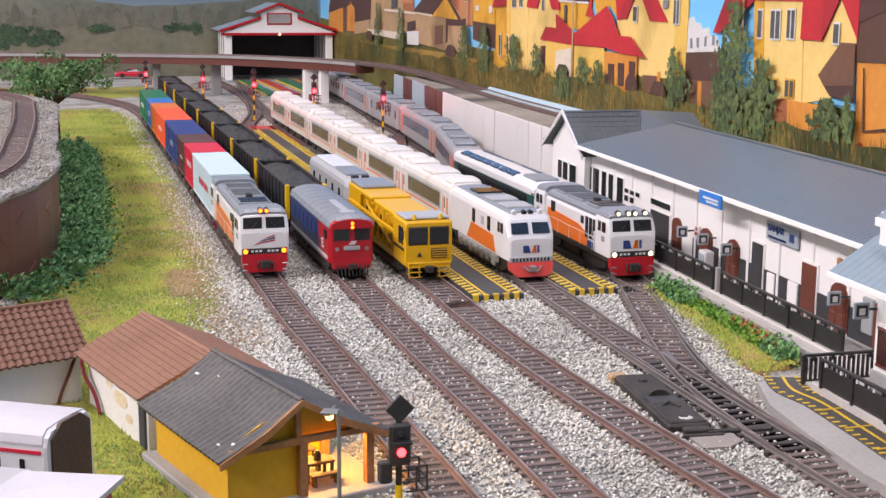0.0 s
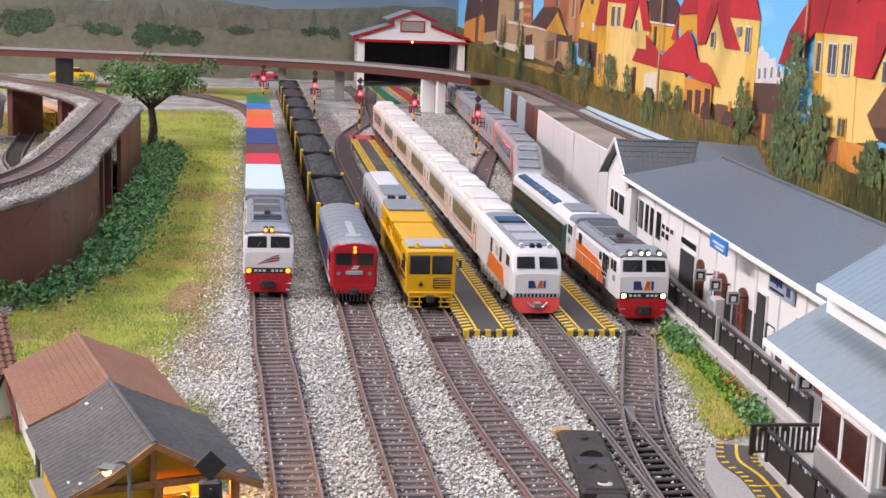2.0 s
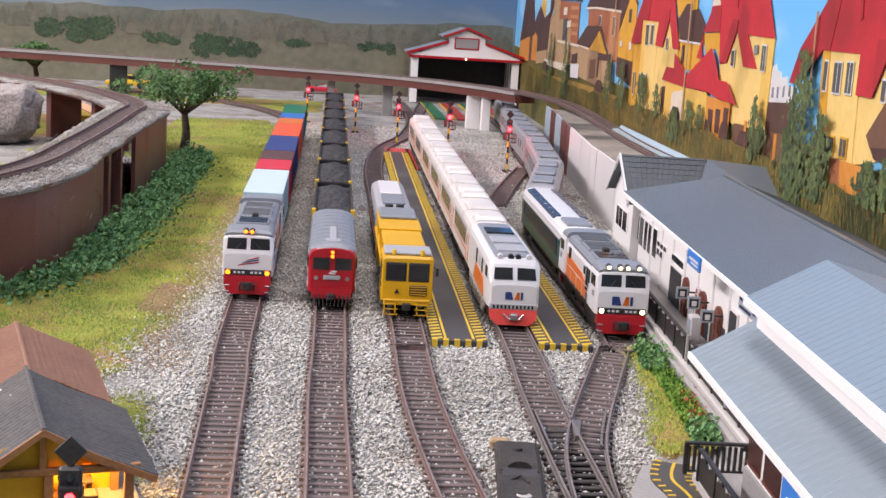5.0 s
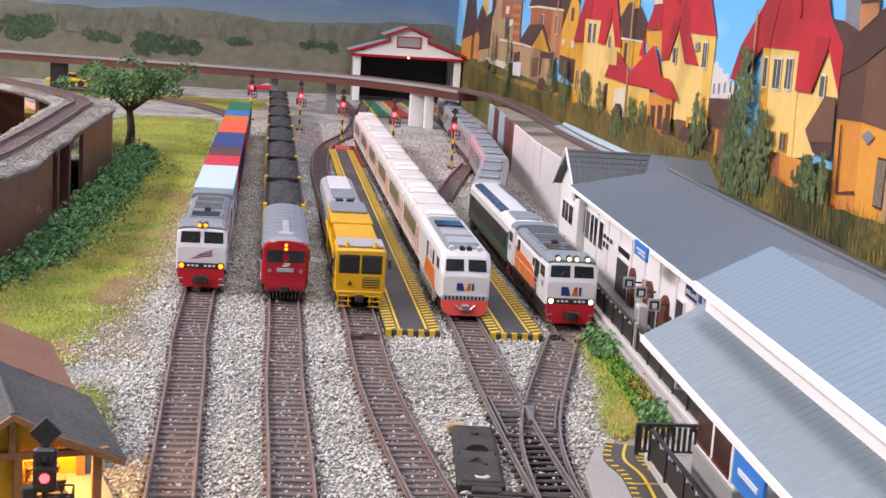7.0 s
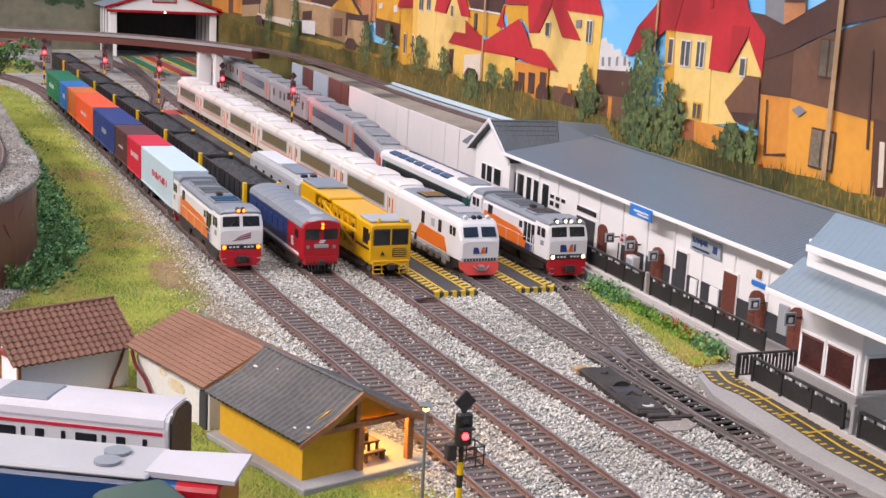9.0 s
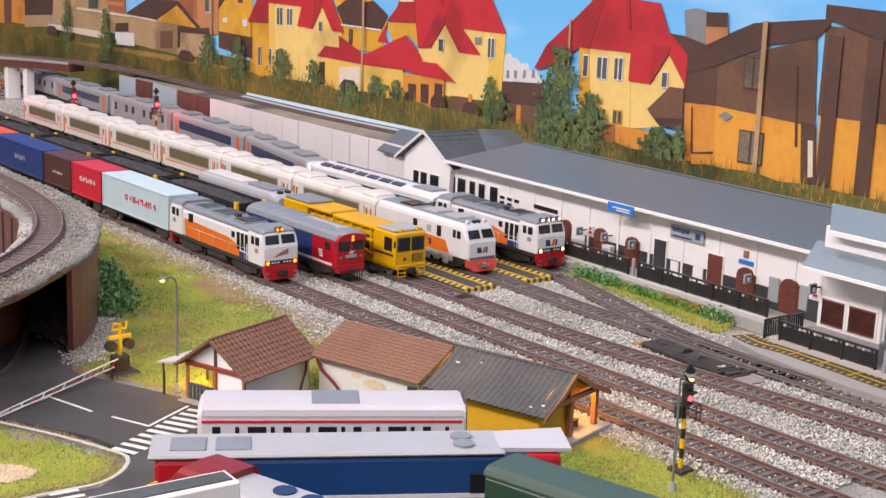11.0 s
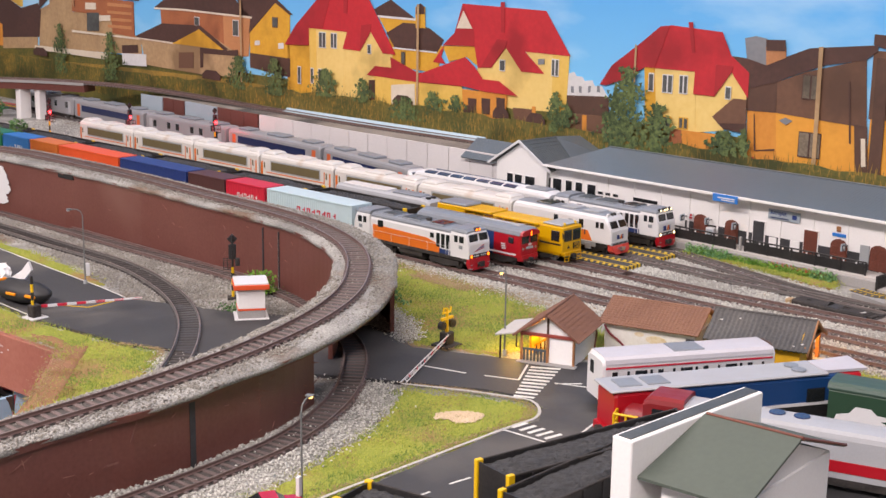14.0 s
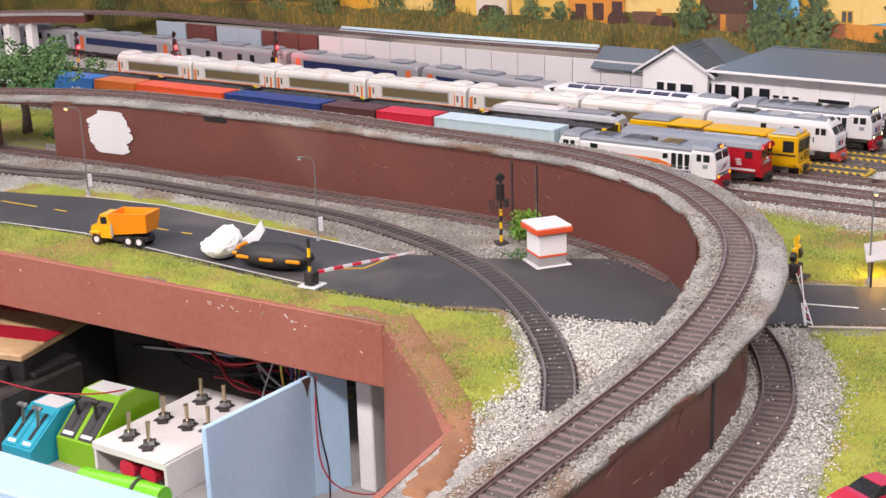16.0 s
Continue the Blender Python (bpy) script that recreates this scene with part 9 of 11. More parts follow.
for i in range(12):
    t0, t1 = (i + 0.2) / 12, (i + 0.8) / 12
    part("lattice_bar", Geo().cyl((-4 - 93 * t0, -5 - 33 * t0, 10 - 8.8 * t0), (-2 - 94 * t1, -1 - 41 * t1, 4.5 - 3.3 * t1), 0.4, 0.4, 5), LOCO_WHITE if i % 2 else C_RED, lattice)
gate2 = thing("crossing_gate", mm(-225, 894, 0), "black and yellow crossing post with lowered red and white gate arm", "crossing gate", "crossing gates")
part("base", Geo().box(-8, 8, -8, 8, 0, 1.4, 0.3), LOCO_WHITE, gate2)
part("motor_box", Geo().box(-5, 4, -4, 4, 1, 12, 0.8), CHASSIS, gate2)
for i in range(5):
    part("mast_band", Geo().cyl((-2, 0, 2 + i * 7), (-2, 0, 9 + i * 7), 1.3, 1.3, 8), YELLOW if i % 2 else BLACK_PAINT, gate2)
banded_bar(gate2, (2, -1, 10), (84, -36, 8.2), 11, 1.6)
part("arm_brace", Geo().tube([(20, -9, 9), (40, -19, 5), (62, -27, 8)], 0.5, 5), YELLOW, gate2)


def mark(pts, w, name="road_marking", mat=None):
    part(name, Geo().sweep([(x, y, 0.45) for x, y in pts], [(-w / 2, 0), (w / 2, 0), (w / 2, 0.35), (-w / 2, 0.35)]), mat or LINE, road)


for pts in ([(-104, 565), (-96, 529)], [(-91, 515), (-82, 490)], [(-82, 490), (-48, 507)], [(-146, 550), (-103, 566)], [(-70, 466), (-60, 437), (-70, 420), (-95, 405), (-122, 396), (-151, 390)], [(-71, 465), (-58, 450)], [(-173, 435), (-173, 391)], [(-173, 391), (-210, 394)], [(-224, 394), (-241, 398)], [(-252, 398), (-268, 401)], [(-285, 402), (-302, 404)], [(-340, 406), (-320, 405)]):
    mark(pts, 1.5)
mark([(p[0], p[1]) for p in smooth_path([(-147, 548, 0), (-128, 505, 0), (-116, 470, 0), (-113, 456, 0), (-122, 442, 0), (-140, 432, 0), (-170, 434.5, 0), (-261, 439, 0), (-341, 443, 0), (-520, 445, 0)], 8)], 2.2, "kerb_line", PAVING)
for i in range(10):
    t = i / 9
    a, b = Vector((-51 - 62 * t, 502 - 31 * t)), Vector((-40 - 67 * t, 482 - 25 * t))
    mark([tuple(a), tuple(b)], 3.2, "zebra_bar")
for i in range(8):
    t = i / 7
    a, b = Vector((-166 - 4 * t, 432 - 50 * t)), Vector((-152 - 4 * t, 430 - 52 * t))
    mark([tuple(a), tuple(b)], 3.0, "zebra_bar")
for y0, y1, x in ((1308, 1262, -154), (1239, 1223, -154), (1112, 1095, -160), (1080, 1069, -160), (1380, 1350, -157)):
    mark([(x, y0), (x, y1)], 1.3, "road_dash", YELLOW_LINE)
mark([(-106, 1250), (-99, 1155), (-114, 1038), (-125, 942), (-133, 893)], 1.0, "edge_line")
mark([(-206, 1250), (-199, 1155), (-210, 1047), (-220, 951), (-226, 888)], 1.0, "edge_line")
scatter("sand_patch", [(x, y, 0.2, s) for x, y, z, s in fill([(-187, 482), (-178, 488), (-166, 481), (-160, 474), (-157, 464), (-163, 459), (-174, 458), (-184, 466), (-181, 474)], 900, (0.7, 1.5), 0, RNG)], pebble, PALE_SAND, "pale bare sand patch on the turf island", "sand")

# ---- toy road vehicles ----
def wheel_pair(root, x, y, r, w):
    for s in (-1, 1):
        tyre = part("wheel", Geo().cyl((s * x, y, r), (s * (x - w), y, r), r, r, 14), BLACK_PAINT, root)
        part("rim", Geo().cyl((s * (x + 0.25), y, r), (s * (x - 0.5), y, r), r * 0.55, r * 0.55, 10), LOCO_WHITE, tyre)


truck = thing("dump_truck", mm(-205, 1098, 0.5, 12), "yellow-orange toy dump truck with open tipper body", "truck")
TRUCK = paint("amber_toy_plastic", (0.85, 0.42, 0.01), 0.3)
TIPPER = paint("orange_toy_plastic", (0.85, 0.28, 0.01), 0.3)
part("chassis", Geo().box(-6, 6, -22, 24, 4, 8, 0.5), CHASSIS, truck)
cabt = part("cab", Geo().prism([(10, 6), (22, 6), (22, 20), (19, 26), (12, 26), (10, 20)], "x", -8.5, 8.5), TRUCK, truck, "amber cab")
part("bonnet", Geo().loft([[(-7.5, 21, 6), (7.5, 21, 6), (7.5, 21, 17), (-7.5, 21, 17)], [(-7, 30, 6), (7, 30, 6), (6.5, 30, 15), (-6.5, 30, 15)]]), TRUCK, truck)
part("windscreen", Geo().box(-7, 7, 20.5, 22.4, 18.4, 24, 0.3), GLASS_DARK, cabt)
for s in (-1, 1):
    part("side_window", Geo().box(s * 8.5 - 0.4, s * 8.5 + 0.4, 13, 19, 18, 24, 0.3), GLASS_DARK, cabt)
    part("exhaust", Geo().cyl((s * 9, 8.5, 8), (s * 9, 8.5, 27), 0.9, 0.9, 8), GREY_PIPE, truck)
    part("mudguard", Geo().box(s * 8.5 - 1.5, s * 8.5 + 1.5, 20, 30, 9, 11.5, 0.6), TRUCK, truck)
tip = [[(-9, -24, 13), (9, -24, 13), (8, 8, 9), (-8, 8, 9)], [(-11.5, -26, 29), (11.5, -26, 29), (11.5, 9, 28), (-11.5, 9, 28)], [(-10.3, -24.8, 29), (10.3, -24.8, 29), (10.3, 7.8, 28), (-10.3, 7.8, 28)], [(-8, -22, 15), (8, -22, 15), (7, 6, 12), (-7, 6, 12)]]
part("tipper", Geo().loft(tip), TIPPER, truck, "orange tipper body")
for y in (-16, -6, 24):
    wheel_pair(truck, 9, y, 4.6, 3)


def car(name, x, y, turn, mat, label, k=1.0):
    root = thing(name, mm(x, y, 0.5, turn), label, "car", "model cars")
    low = Geo().loft([[(a * k, yy * k, z * k) for a, z in ((-9, 2.5), (9, 2.5), (9.6, 6), (9, h), (-9, h), (-9.6, 6))] for yy, h in ((-24, 7), (-22, 8.5), (-8, 9.6), (14, 9.4), (22, 7.6), (24, 6.5))])
    part("body", low, mat, root, smooth=False)
    cabin = part("cabin", Geo().loft([[(-8.6 * k, -13 * k, 9 * k), (8.6 * k, -13 * k, 9 * k), (8.8 * k, 11 * k, 9 * k), (-8.8 * k, 11 * k, 9 * k)], [(-6.6 * k, -7 * k, 13.6 * k), (6.6 * k, -7 * k, 13.6 * k), (6.8 * k, 3 * k, 13.8 * k), (-6.8 * k, 3 * k, 13.8 * k)]]), GLASS_DARK, root, "dark glazed cabin")
    part("car_roof", Geo().box(-6.7 * k, 6.7 * k, -7 * k, 3 * k, 13.4 * k, 14.2 * k, 0.3), mat, cabin)
    for yy in (-14, 14):
        for s in (-1, 1):
            part("wheel", Geo().cyl((s * 9.8 * k, yy * k, 3.6 * k), (s * 7 * k, yy * k, 3.6 * k), 3.6 * k, 3.6 * k, 12), BLACK_PAINT, root)
    for s in (-1, 1):
        part("headlight", Geo().box(s * 6 * k - 1.6, s * 6 * k + 1.6, 22.5 * k, 24.4 * k, 5.4 * k, 7 * k, 0.3), LOCO_WHITE, root)


car("car", -374, 446, 60, paint("crimson_car_paint", (0.42, 0.02, 0.05), 0.2), "glossy crimson model car parked at the kerb", 0.95)
car("car", -420, 476, 75, paint("pale_grey_car_paint", (0.55, 0.57, 0.6), 0.2), "pale grey model car parked at the kerb", 0.9)
car("car", -70, 2560, 88, YELLOW, "yellow model car on the far road", 1.7)
car("car", 306, 2700, 88, C_RED, "red model car with white roof on the far road", 1.3)

# crumpled white object and black pouch on the road
def lump(name, x, y, rx, ry, rz, mat, label, category, turn=0, amp=0.25):
    geo = Geo().ball((0, 0, rz), rx, ry, rz, 18, 10)
    geo.v = [(p[0] * (1 + amp * noise.noise((p[0] * 0.13, p[1] * 0.13, p[2] * 0.13))), p[1] * (1 + amp * noise.noise((p[1] * 0.15, p[2] * 0.15, 4))), max(0.0, p[2] * (1 + amp * noise.noise((p[0] * 0.2, p[1] * 0.2, 8))))) for p in geo.v]
    root = thing(name, mm(x, y, 0.5, turn), label, category)
    part("body", geo, mat, root, smooth=True)
    return root


TISSUE = paint("white_tissue", (0.82, 0.81, 0.80), 0.8, 0.95)
blob = thing("crumpled_tissue", mm(-197, 1002, 0.5, 20), "crumpled white paper lump lying on the road", "paper")
folds = Geo().ball((0, 0, 11), 20, 16, 12, 40, 22)
folds.v = [tuple(Vector(p) * (1 + 0.24 * noise.noise((p[0] * 0.07, p[1] * 0.07, p[2] * 0.07)) - 0.22 * abs(noise.noise((p[0] * 0.16, p[1] * 0.16, p[2] * 0.16 + 4))) + 0.05 * noise.noise((p[0] * 0.5, p[1] * 0.5, p[2] * 0.5)))) for p in folds.v]
folds.v = [(x, y, max(0.0, z)) for x, y, z in folds.v]
part("body", folds, TISSUE, blob)
part("twist", Geo().loft([[(8, -16, 3), (16, -12, 3), (14, -10, 10), (7, -12, 10)], [(12, -24, 8), (17, -23, 8), (17, -20, 17), (12, -21, 16)], [(17, -29, 17), (20, -29, 17), (20, -26, 25), (17, -26, 25)]]), TISSUE, blob, "twisted paper end")
pouch = lump("toy_hovercraft", -203, 945, 14, 34, 10, paint("matt_black_rubber", (0.02, 0.02, 0.022), 0.55), "black and orange oval toy lying on the road", "toy", 8, 0.12)
for yy, xx in ((-22, -12), (0, -13.5), (22, -11), (30, -4)):
    part("orange_trim", Geo().box(xx - 1.4, xx + 1.4, yy - 6, yy + 6, 9, 11.5, 0.6), TIPPER, pouch, "orange trim")
part("orange_trim", Geo().box(-7, 7, 28, 31, 14, 17, 0.6), TIPPER, pouch, "orange trim")

# peeled white patch, scratches and niche on the loop wall
def inner_x(y):
    line = sorted((p[1] - n.y * (h - 1.5), p[0] - n.x * (h - 1.5)) for p, (n, _, h) in zip(vi, vs) if 900 < p[1] < 1500)
    return float(np.interp(y, [q[0] for q in line], [q[1] for q in line]))


px_ = inner_x(1328)
rows = []
for j in range(27):
    z = 10 + j * 1.72
    half = 29 * math.sqrt(1 - ((j - 13) / 15.2) ** 2)
    wl, wr = (half + 9 * noise.noise((j * 0.23, k, 0)) + 4 * noise.noise((j * 0.9, k, 3)) for k in (1, 7))
    rows.append([(inner_x(1328 - wl) - 1.6, 1328 - wl, z), (px_ - 1.6, 1328, z), (inner_x(1328 + wr) - 1.6, 1328 + wr, z)])
geo = Geo().loft(rows, False, False)
geo.loft([[(x + 1.8, y, z) for x, y, z in r] for r in rows], False, False)
tagged(part("peeled_patch", geo, LOCO_WHITE, fix=False), "ragged white peeled patch on the maroon wall", "wall patch")
px2 = inner_x(1182)
tagged(part("wall_niche", Geo().box(px2 - 1.2, px2 + 1, 1168, 1196, 56, 62, 0.4), BLACK_PAINT), "small black slot in the maroon wall", "slot")

scatter("shrub", [(-46 + RNG.gauss(0, 6), 812 + RNG.gauss(0, 5), 3 + min(18, abs(RNG.gauss(0, 9))), RNG.uniform(1.2, 2.4)) for _ in range(1100)], leaf, BUSH_LIGHT, "bright green shrub beside the kiosk", "shrub")
scatter("shrub", [(-95 + RNG.gauss(0, 6), 790 + RNG.gauss(0, 8), 1 + abs(RNG.gauss(0, 3)), RNG.uniform(1.0, 2.0)) for _ in range(120)], leaf, LEAF, "low green weeds beside the signal", "weeds")

# yellow girder wagon and rock inside the far loop
P_PLANK = paint("peach_bare_timber", (0.62, 0.36, 0.20), 0.7)
ROCK_GREY = material("rough_taupe_rock", (0.42, 0.38, 0.36), (0.22, 0.195, 0.18), scale=22, fine=300, rough=0.95, bump=0.8, spread=0.5, depth=0.003)
rock = thing("rock", mm(-140, 1560, -1), "large grey carved rock inside the loop", "rock")
crag = Geo().ball((0, 0, 0), 1, 1, 1, 48, 28)
for k, p in enumerate(crag.v):
    x, y, z = (math.copysign(abs(c) ** 0.55, c) for c in p)
    swell = 1 + 0.16 * noise.noise((x * 1.6, y * 1.6, z * 1.6)) + 0.09 * noise.noise((x * 4.5, y * 4.5, z * 4.5)) + 0.04 * noise.noise((x * 12, y * 12, z * 12))
    crag.v[k] = (x * swell * 52, y * swell * 46, max(0.0, 34 + z * swell * 33))
part("body", crag, ROCK_GREY, rock, smooth=True)
cradle = thing("girder_cradle", mm(-76, 1760, 0, 16), "yellow lattice girder cradle on an orange base", "girder")
part("plank", Geo().box(16, 34, -118, 110, 14, 24, 0.8), P_PLANK, cradle, "peach timber plank behind")
for yy in (-100, -30, 40, 100):
    part("trestle", Geo().box(18, 32, yy - 5, yy + 5, -1, 14.2, 0.5), WOOD, cradle)
for s in (-1, 1):
    for z in (9, 21):
        part("chord", Geo().box(s * 10 - 1.2, s * 10 + 1.2, -105, 105, z, z + 3, 0.3), YELLOW, cradle)
    for i in range(8):
        part("leg", Geo().box(s * 10 - 1.2, s * 10 + 1.2, -104 + i * 29, -101 + i * 29, -1, 22, 0.3), YELLOW, cradle)
    for i in range(7):
        part("lattice_bar", Geo().cyl((s * 10, -102 + i * 29, 10), (s * 10, -75 + i * 29, 22), 1.1, 1.1, 5), YELLOW, cradle)
part("deck_strip", Geo().box(-11, 11, -105, 105, 23.4, 24.6, 0.2), YELLOW, cradle, "flat yellow deck strip")

# switch machine cover beside the turnout
cover = thing("switch_cover", mm(269, 405, 0, -9), "long black wooden switch machine cover beside the turnout", "switch cover")
part("body", Geo().box(-9.5, 9.5, -38, 38, -1, 3.6, 0.8), CHASSIS, cover, "worn black body")
part("lid", Geo().box(-8.2, 8.2, -36, -8, 3.2, 4.4, 0.6), CHASSIS, cover)
part("lid", Geo().box(-8.2, 8.2, -2, 36, 3.2, 4.2, 0.6), CHASSIS, cover)
part("bare_end", Geo().box(-11.5, -3, 36, 42, -1, 3.9, 0.8), SAND, cover, "chipped bare wood end")
for yy in (-30, 24):
    part("bolt", Geo().cyl((0, yy, 4), (0, yy, 5.2), 2.2, 1.8, 10), CHASSIS, cover)
part("slide_slot", Geo().box(-7, 7, -9, 1, 3.4, 4.3), SHADOW_GREY, cover)
part("crank", Geo().prism([(5.2 * math.cos(math.pi * i / 8), 3.6 + 3.4 * math.sin(math.pi * i / 8)) for i in range(9)], "y", 1, 3.2), CHASSIS, cover, "half-round crank")
part("lever", Geo().tube([(-4, -14, 4.2), (0, -12, 5.6), (3, -17, 4.6)], 0.6, 6), CHASSIS, cover)
part("worn_spot", Geo().ball((0.5, -31, 4.2), 3.4, 3.0, 0.7, 10, 6), PAVING, cover, "pale worn spot")
part("end_block", Geo().box(-4, 8, -43, -38.4, -0.5, 3.0, 0.5), CHASSIS, cover)
part("lock_bar", Geo().box(-6, 12, -46.5, -44.5, -0.5, 1.8, 0.3), CHASSIS, cover)
part("tie_bar", Geo().box(6, 34, -44, -41, 0, 2.2, 0.3), CHASSIS, cover)


BARE_EARTH = material("bare_taupe_ground", (0.27, 0.24, 0.22), (0.20, 0.175, 0.16), scale=40, fine=600, rough=0.95, bump=0.5, spread=0.7)
tagged(part("soil", Geo().prism([(259, 367), (268, 369), (278, 362), (277, 349), (268, 344), (257, 346)], "z", -1, 1.1), BARE_EARTH), "bare taupe ground between turnout and track", "ground", kind="structure")

SILVER_PALE = paint("pale_silver_roof", (0.52, 0.51, 0.55), 0.4)


# ---- stored vehicles on the asphalt ----
def placed(x0, y0, x1, y1):
    return mm(x0, y0, 0.6, math.degrees(math.atan2(-(x1 - x0), y1 - y0))), math.hypot(x1 - x0, y1 - y0)


m, ln = placed(-95, 415, 12, 341)
emu = thing("passenger_coach", m, "white commuter coach with red line and silver roof standing on asphalt", "passenger coach")
eb = part("body", Geo().loft([ring(13.8, 8, 34, 37, 0), ring(14.6, 7.5, 34, 39.5, 2), ring(14.6, 7.5, 34, 39.5, ln - 1), ring(14.2, 7.5, 34, 39, ln)]), LOCO_WHITE, emu)
part("roof_hatch", Geo().box(-9.5, 9.5, ln * 0.42, ln * 0.60, 38.6, 40.4, 0.5), ROOF_LOCO, eb)
part("roof_sheet", Geo().loft([ring(14.75, 34.2, 35, 39.9, 2), ring(14.75, 34.2, 35, 39.9, ln - 1.5)]), SILVER_PALE, eb, "pale silver roof sheet")
part("end_face", Geo().prism([(-12, 10), (12, 10), (12, 36), (6, 40), (-6, 40), (-12, 36)], "y", ln - 0.5, ln + 0.8), DARKWOOD, eb, "brown end face")
for s in (-1, 1):
    part("red_line", Geo().box(s * 14.65 - 0.3, s * 14.65 + 0.3, 2, ln - 2, 31.5, 32.7), C_RED, eb)
    part("red_line", Geo().box(s * 14.65 - 0.3, s * 14.65 + 0.3, 2, ln - 2, 17, 18.2), C_RED, eb)
    for i in range(7):
        y0 = 7 + i * (ln - 18) / 6.6
        part("window", Geo().box(s * 14.65 - 0.35, s * 14.65 + 0.35, y0, y0 + (9 if i % 2 else 4), 23, 29.5, 0.4), GLASS_DARK, eb)
        part("window", Geo().box(s * 14.65 - 0.35, s * 14.65 + 0.35, y0 + 11, y0 + 13, 23, 29.5, 0.3), GLASS_DARK, eb)
part("end_window", Geo().box(-8, -2, -0.6, 0.6, 24, 33, 0.4), GLASS_DARK, eb)
part("underframe", Geo().box(-12, 12, 4, ln - 4, 4, 8), CHASSIS, emu)
bogie(emu, 20, 2, 10)
bogie(emu, ln - 20, 2, 10)

m, ln = placed(-140, 376, 13, 277)
bl = thing("diesel_locomotive", m, "dark blue and red model locomotive with silver roof standing on asphalt", "locomotive", "stored locomotives")
bb = part("body", Geo().loft([ring(13.6, 15, 32, 34.8, 38), ring(13.6, 15, 32, 34.8, ln - 16)]), paint("deep_blue_paint", (0.012, 0.06, 0.20), 0.3), bl, "deep blue body")
rf = part("cab", Geo().loft([ring(13.0, 8, 31, 33.5, 0), ring(14.0, 8, 32, 34.8, 2), ring(14.0, 8, 32, 34.8, 38)]), LOCO_RED, bl, "red cab")
rb = part("cab", Geo().loft([ring(14.0, 8, 32, 34.8, ln - 16), ring(14.0, 8, 32, 34.8, ln - 1), ring(13, 8, 31, 33.5, ln)]), LOCO_RED, bl, "red rear cab")
part("roof", Geo().box(-14.6, 14.6, -3, ln - 26, 34.4, 36.4, 0.8), SILVER, bl, "pale silver roof")
part("roof", Geo().loft([[(-11, ln - 28, 34.8), (11, ln - 28, 34.8), (11, ln - 28, 37), (-11, ln - 28, 37)], [(-12, ln + 5, 36.5), (12, ln + 5, 35), (12, ln + 5, 36.6), (-12, ln + 5, 38.1)]]), SILVER_PALE, bl, "pale lifted roof end")
for y0 in (6, 26):
    part("roof_grille", Geo().box(-8, 8, y0, y0 + 16, 36.0, 37.2, 0.4), ROOF_LOCO, bl)
part("fan", Geo().cyl((-5, ln - 44, 36), (-5, ln - 44, 37.6), 5, 5, 14).cyl((5, ln - 44, 36), (5, ln - 44, 37.6), 5, 5, 14), ROOF_LOCO, bl)
for s in (-1, 1):
    part("side_window", Geo().box(s * 14.05 - 0.4, s * 14.05 + 0.4, 8, 26, 14, 24, 0.5), GLASS_DARK, rf)
    part("side_window", Geo().box(s * 13.7 - 0.4, s * 13.7 + 0.4, ln - 42, ln - 28, 16, 26, 0.5), GLASS_DARK, bb)
    part("white_stripe", Geo().box(s * 13.7 - 0.3, s * 13.7 + 0.3, 40, ln - 3, 14.2, 16.4), LOCO_WHITE, bb)
part("headstock", Geo().box(-13, 13, -3, 2, 3, 9, 0.6), LOCO_RED, bl)
part("coupler", Geo().box(-2, 2, -7, -2, 5, 9, 0.5), CHASSIS, bl)
part("underframe", Geo().box(-13.3, 13.3, 40, ln - 18, 4, 14.6, 0.5), BLACK_PAINT, bl, "black underframe skirt")
part("wheel_well", Geo().box(-12.5, 12.5, 4, ln - 4, 4, 9.5), CHASSIS, bl)
bogie(bl, 26, 3, 16)
bogie(bl, ln - 26, 3, 16)

m, ln = placed(-144, 359, -104, 193)
RED_DULL = paint("dull_dark_red", (0.22, 0.014, 0.018), 0.4)
rl = thing("diesel_locomotive", m, "red-nosed silver model locomotive with yellow rails standing on asphalt", "locomotive", "stored locomotives")
part("hood", Geo().loft([ring(8, 9, 22, 25, 0), ring(9.5, 9, 25, 28, 3), ring(9.5, 9, 25, 28, 18)]), RED_DULL, rl, "red short nose")
rc = part("cab", Geo().loft([ring(13.2, 9, 34, 37, 16), ring(13.6, 9, 36, 41, 20), ring(13.6, 9, 36, 41, 42)]), RED_DULL, rl, "dark red cab")
sb = part("body", Geo().loft([ring(13.2, 9, 33, 38, 42), ring(13.2, 9, 33, 38, ln)]), SILVER, rl, "pale silver body")
for s in (-1, 1):
    part("side_window", Geo().box(s * 13.7 - 0.4, s * 13.7 + 0.4, 22, 32, 24, 33, 0.4), GLASS_DARK, rc)
    part("nose_window", Geo().box(s * 6 - 4, s * 6 + 4, 15.4, 17, 28, 34, 0.4), GLASS_DARK, rc)
    part("red_stripe", Geo().box(s * 13.3 - 0.3, s * 13.3 + 0.3, 60, ln - 2, 13, 20), LOCO_RED, sb)
    g = Geo()
    for y in (-3, 5, 13):
        g.cyl((s * 12.5, y, 8), (s * 12.5, y, 25), 0.8, 0.8, 6)
    g.tube([(s * 3, -4, 25), (s * 12.5, -3, 25), (s * 12.5, 13, 25)], 0.8, 6).tube([(s * 3, -4, 19), (s * 12.5, -3, 19), (s * 12.5, 13, 19)], 0.7, 6).cyl((s * 3, -4, 8), (s * 3, -4, 25), 0.8, 0.8, 6)
    part("yellow_rail", g, YELLOW, rl, "yellow handrail")
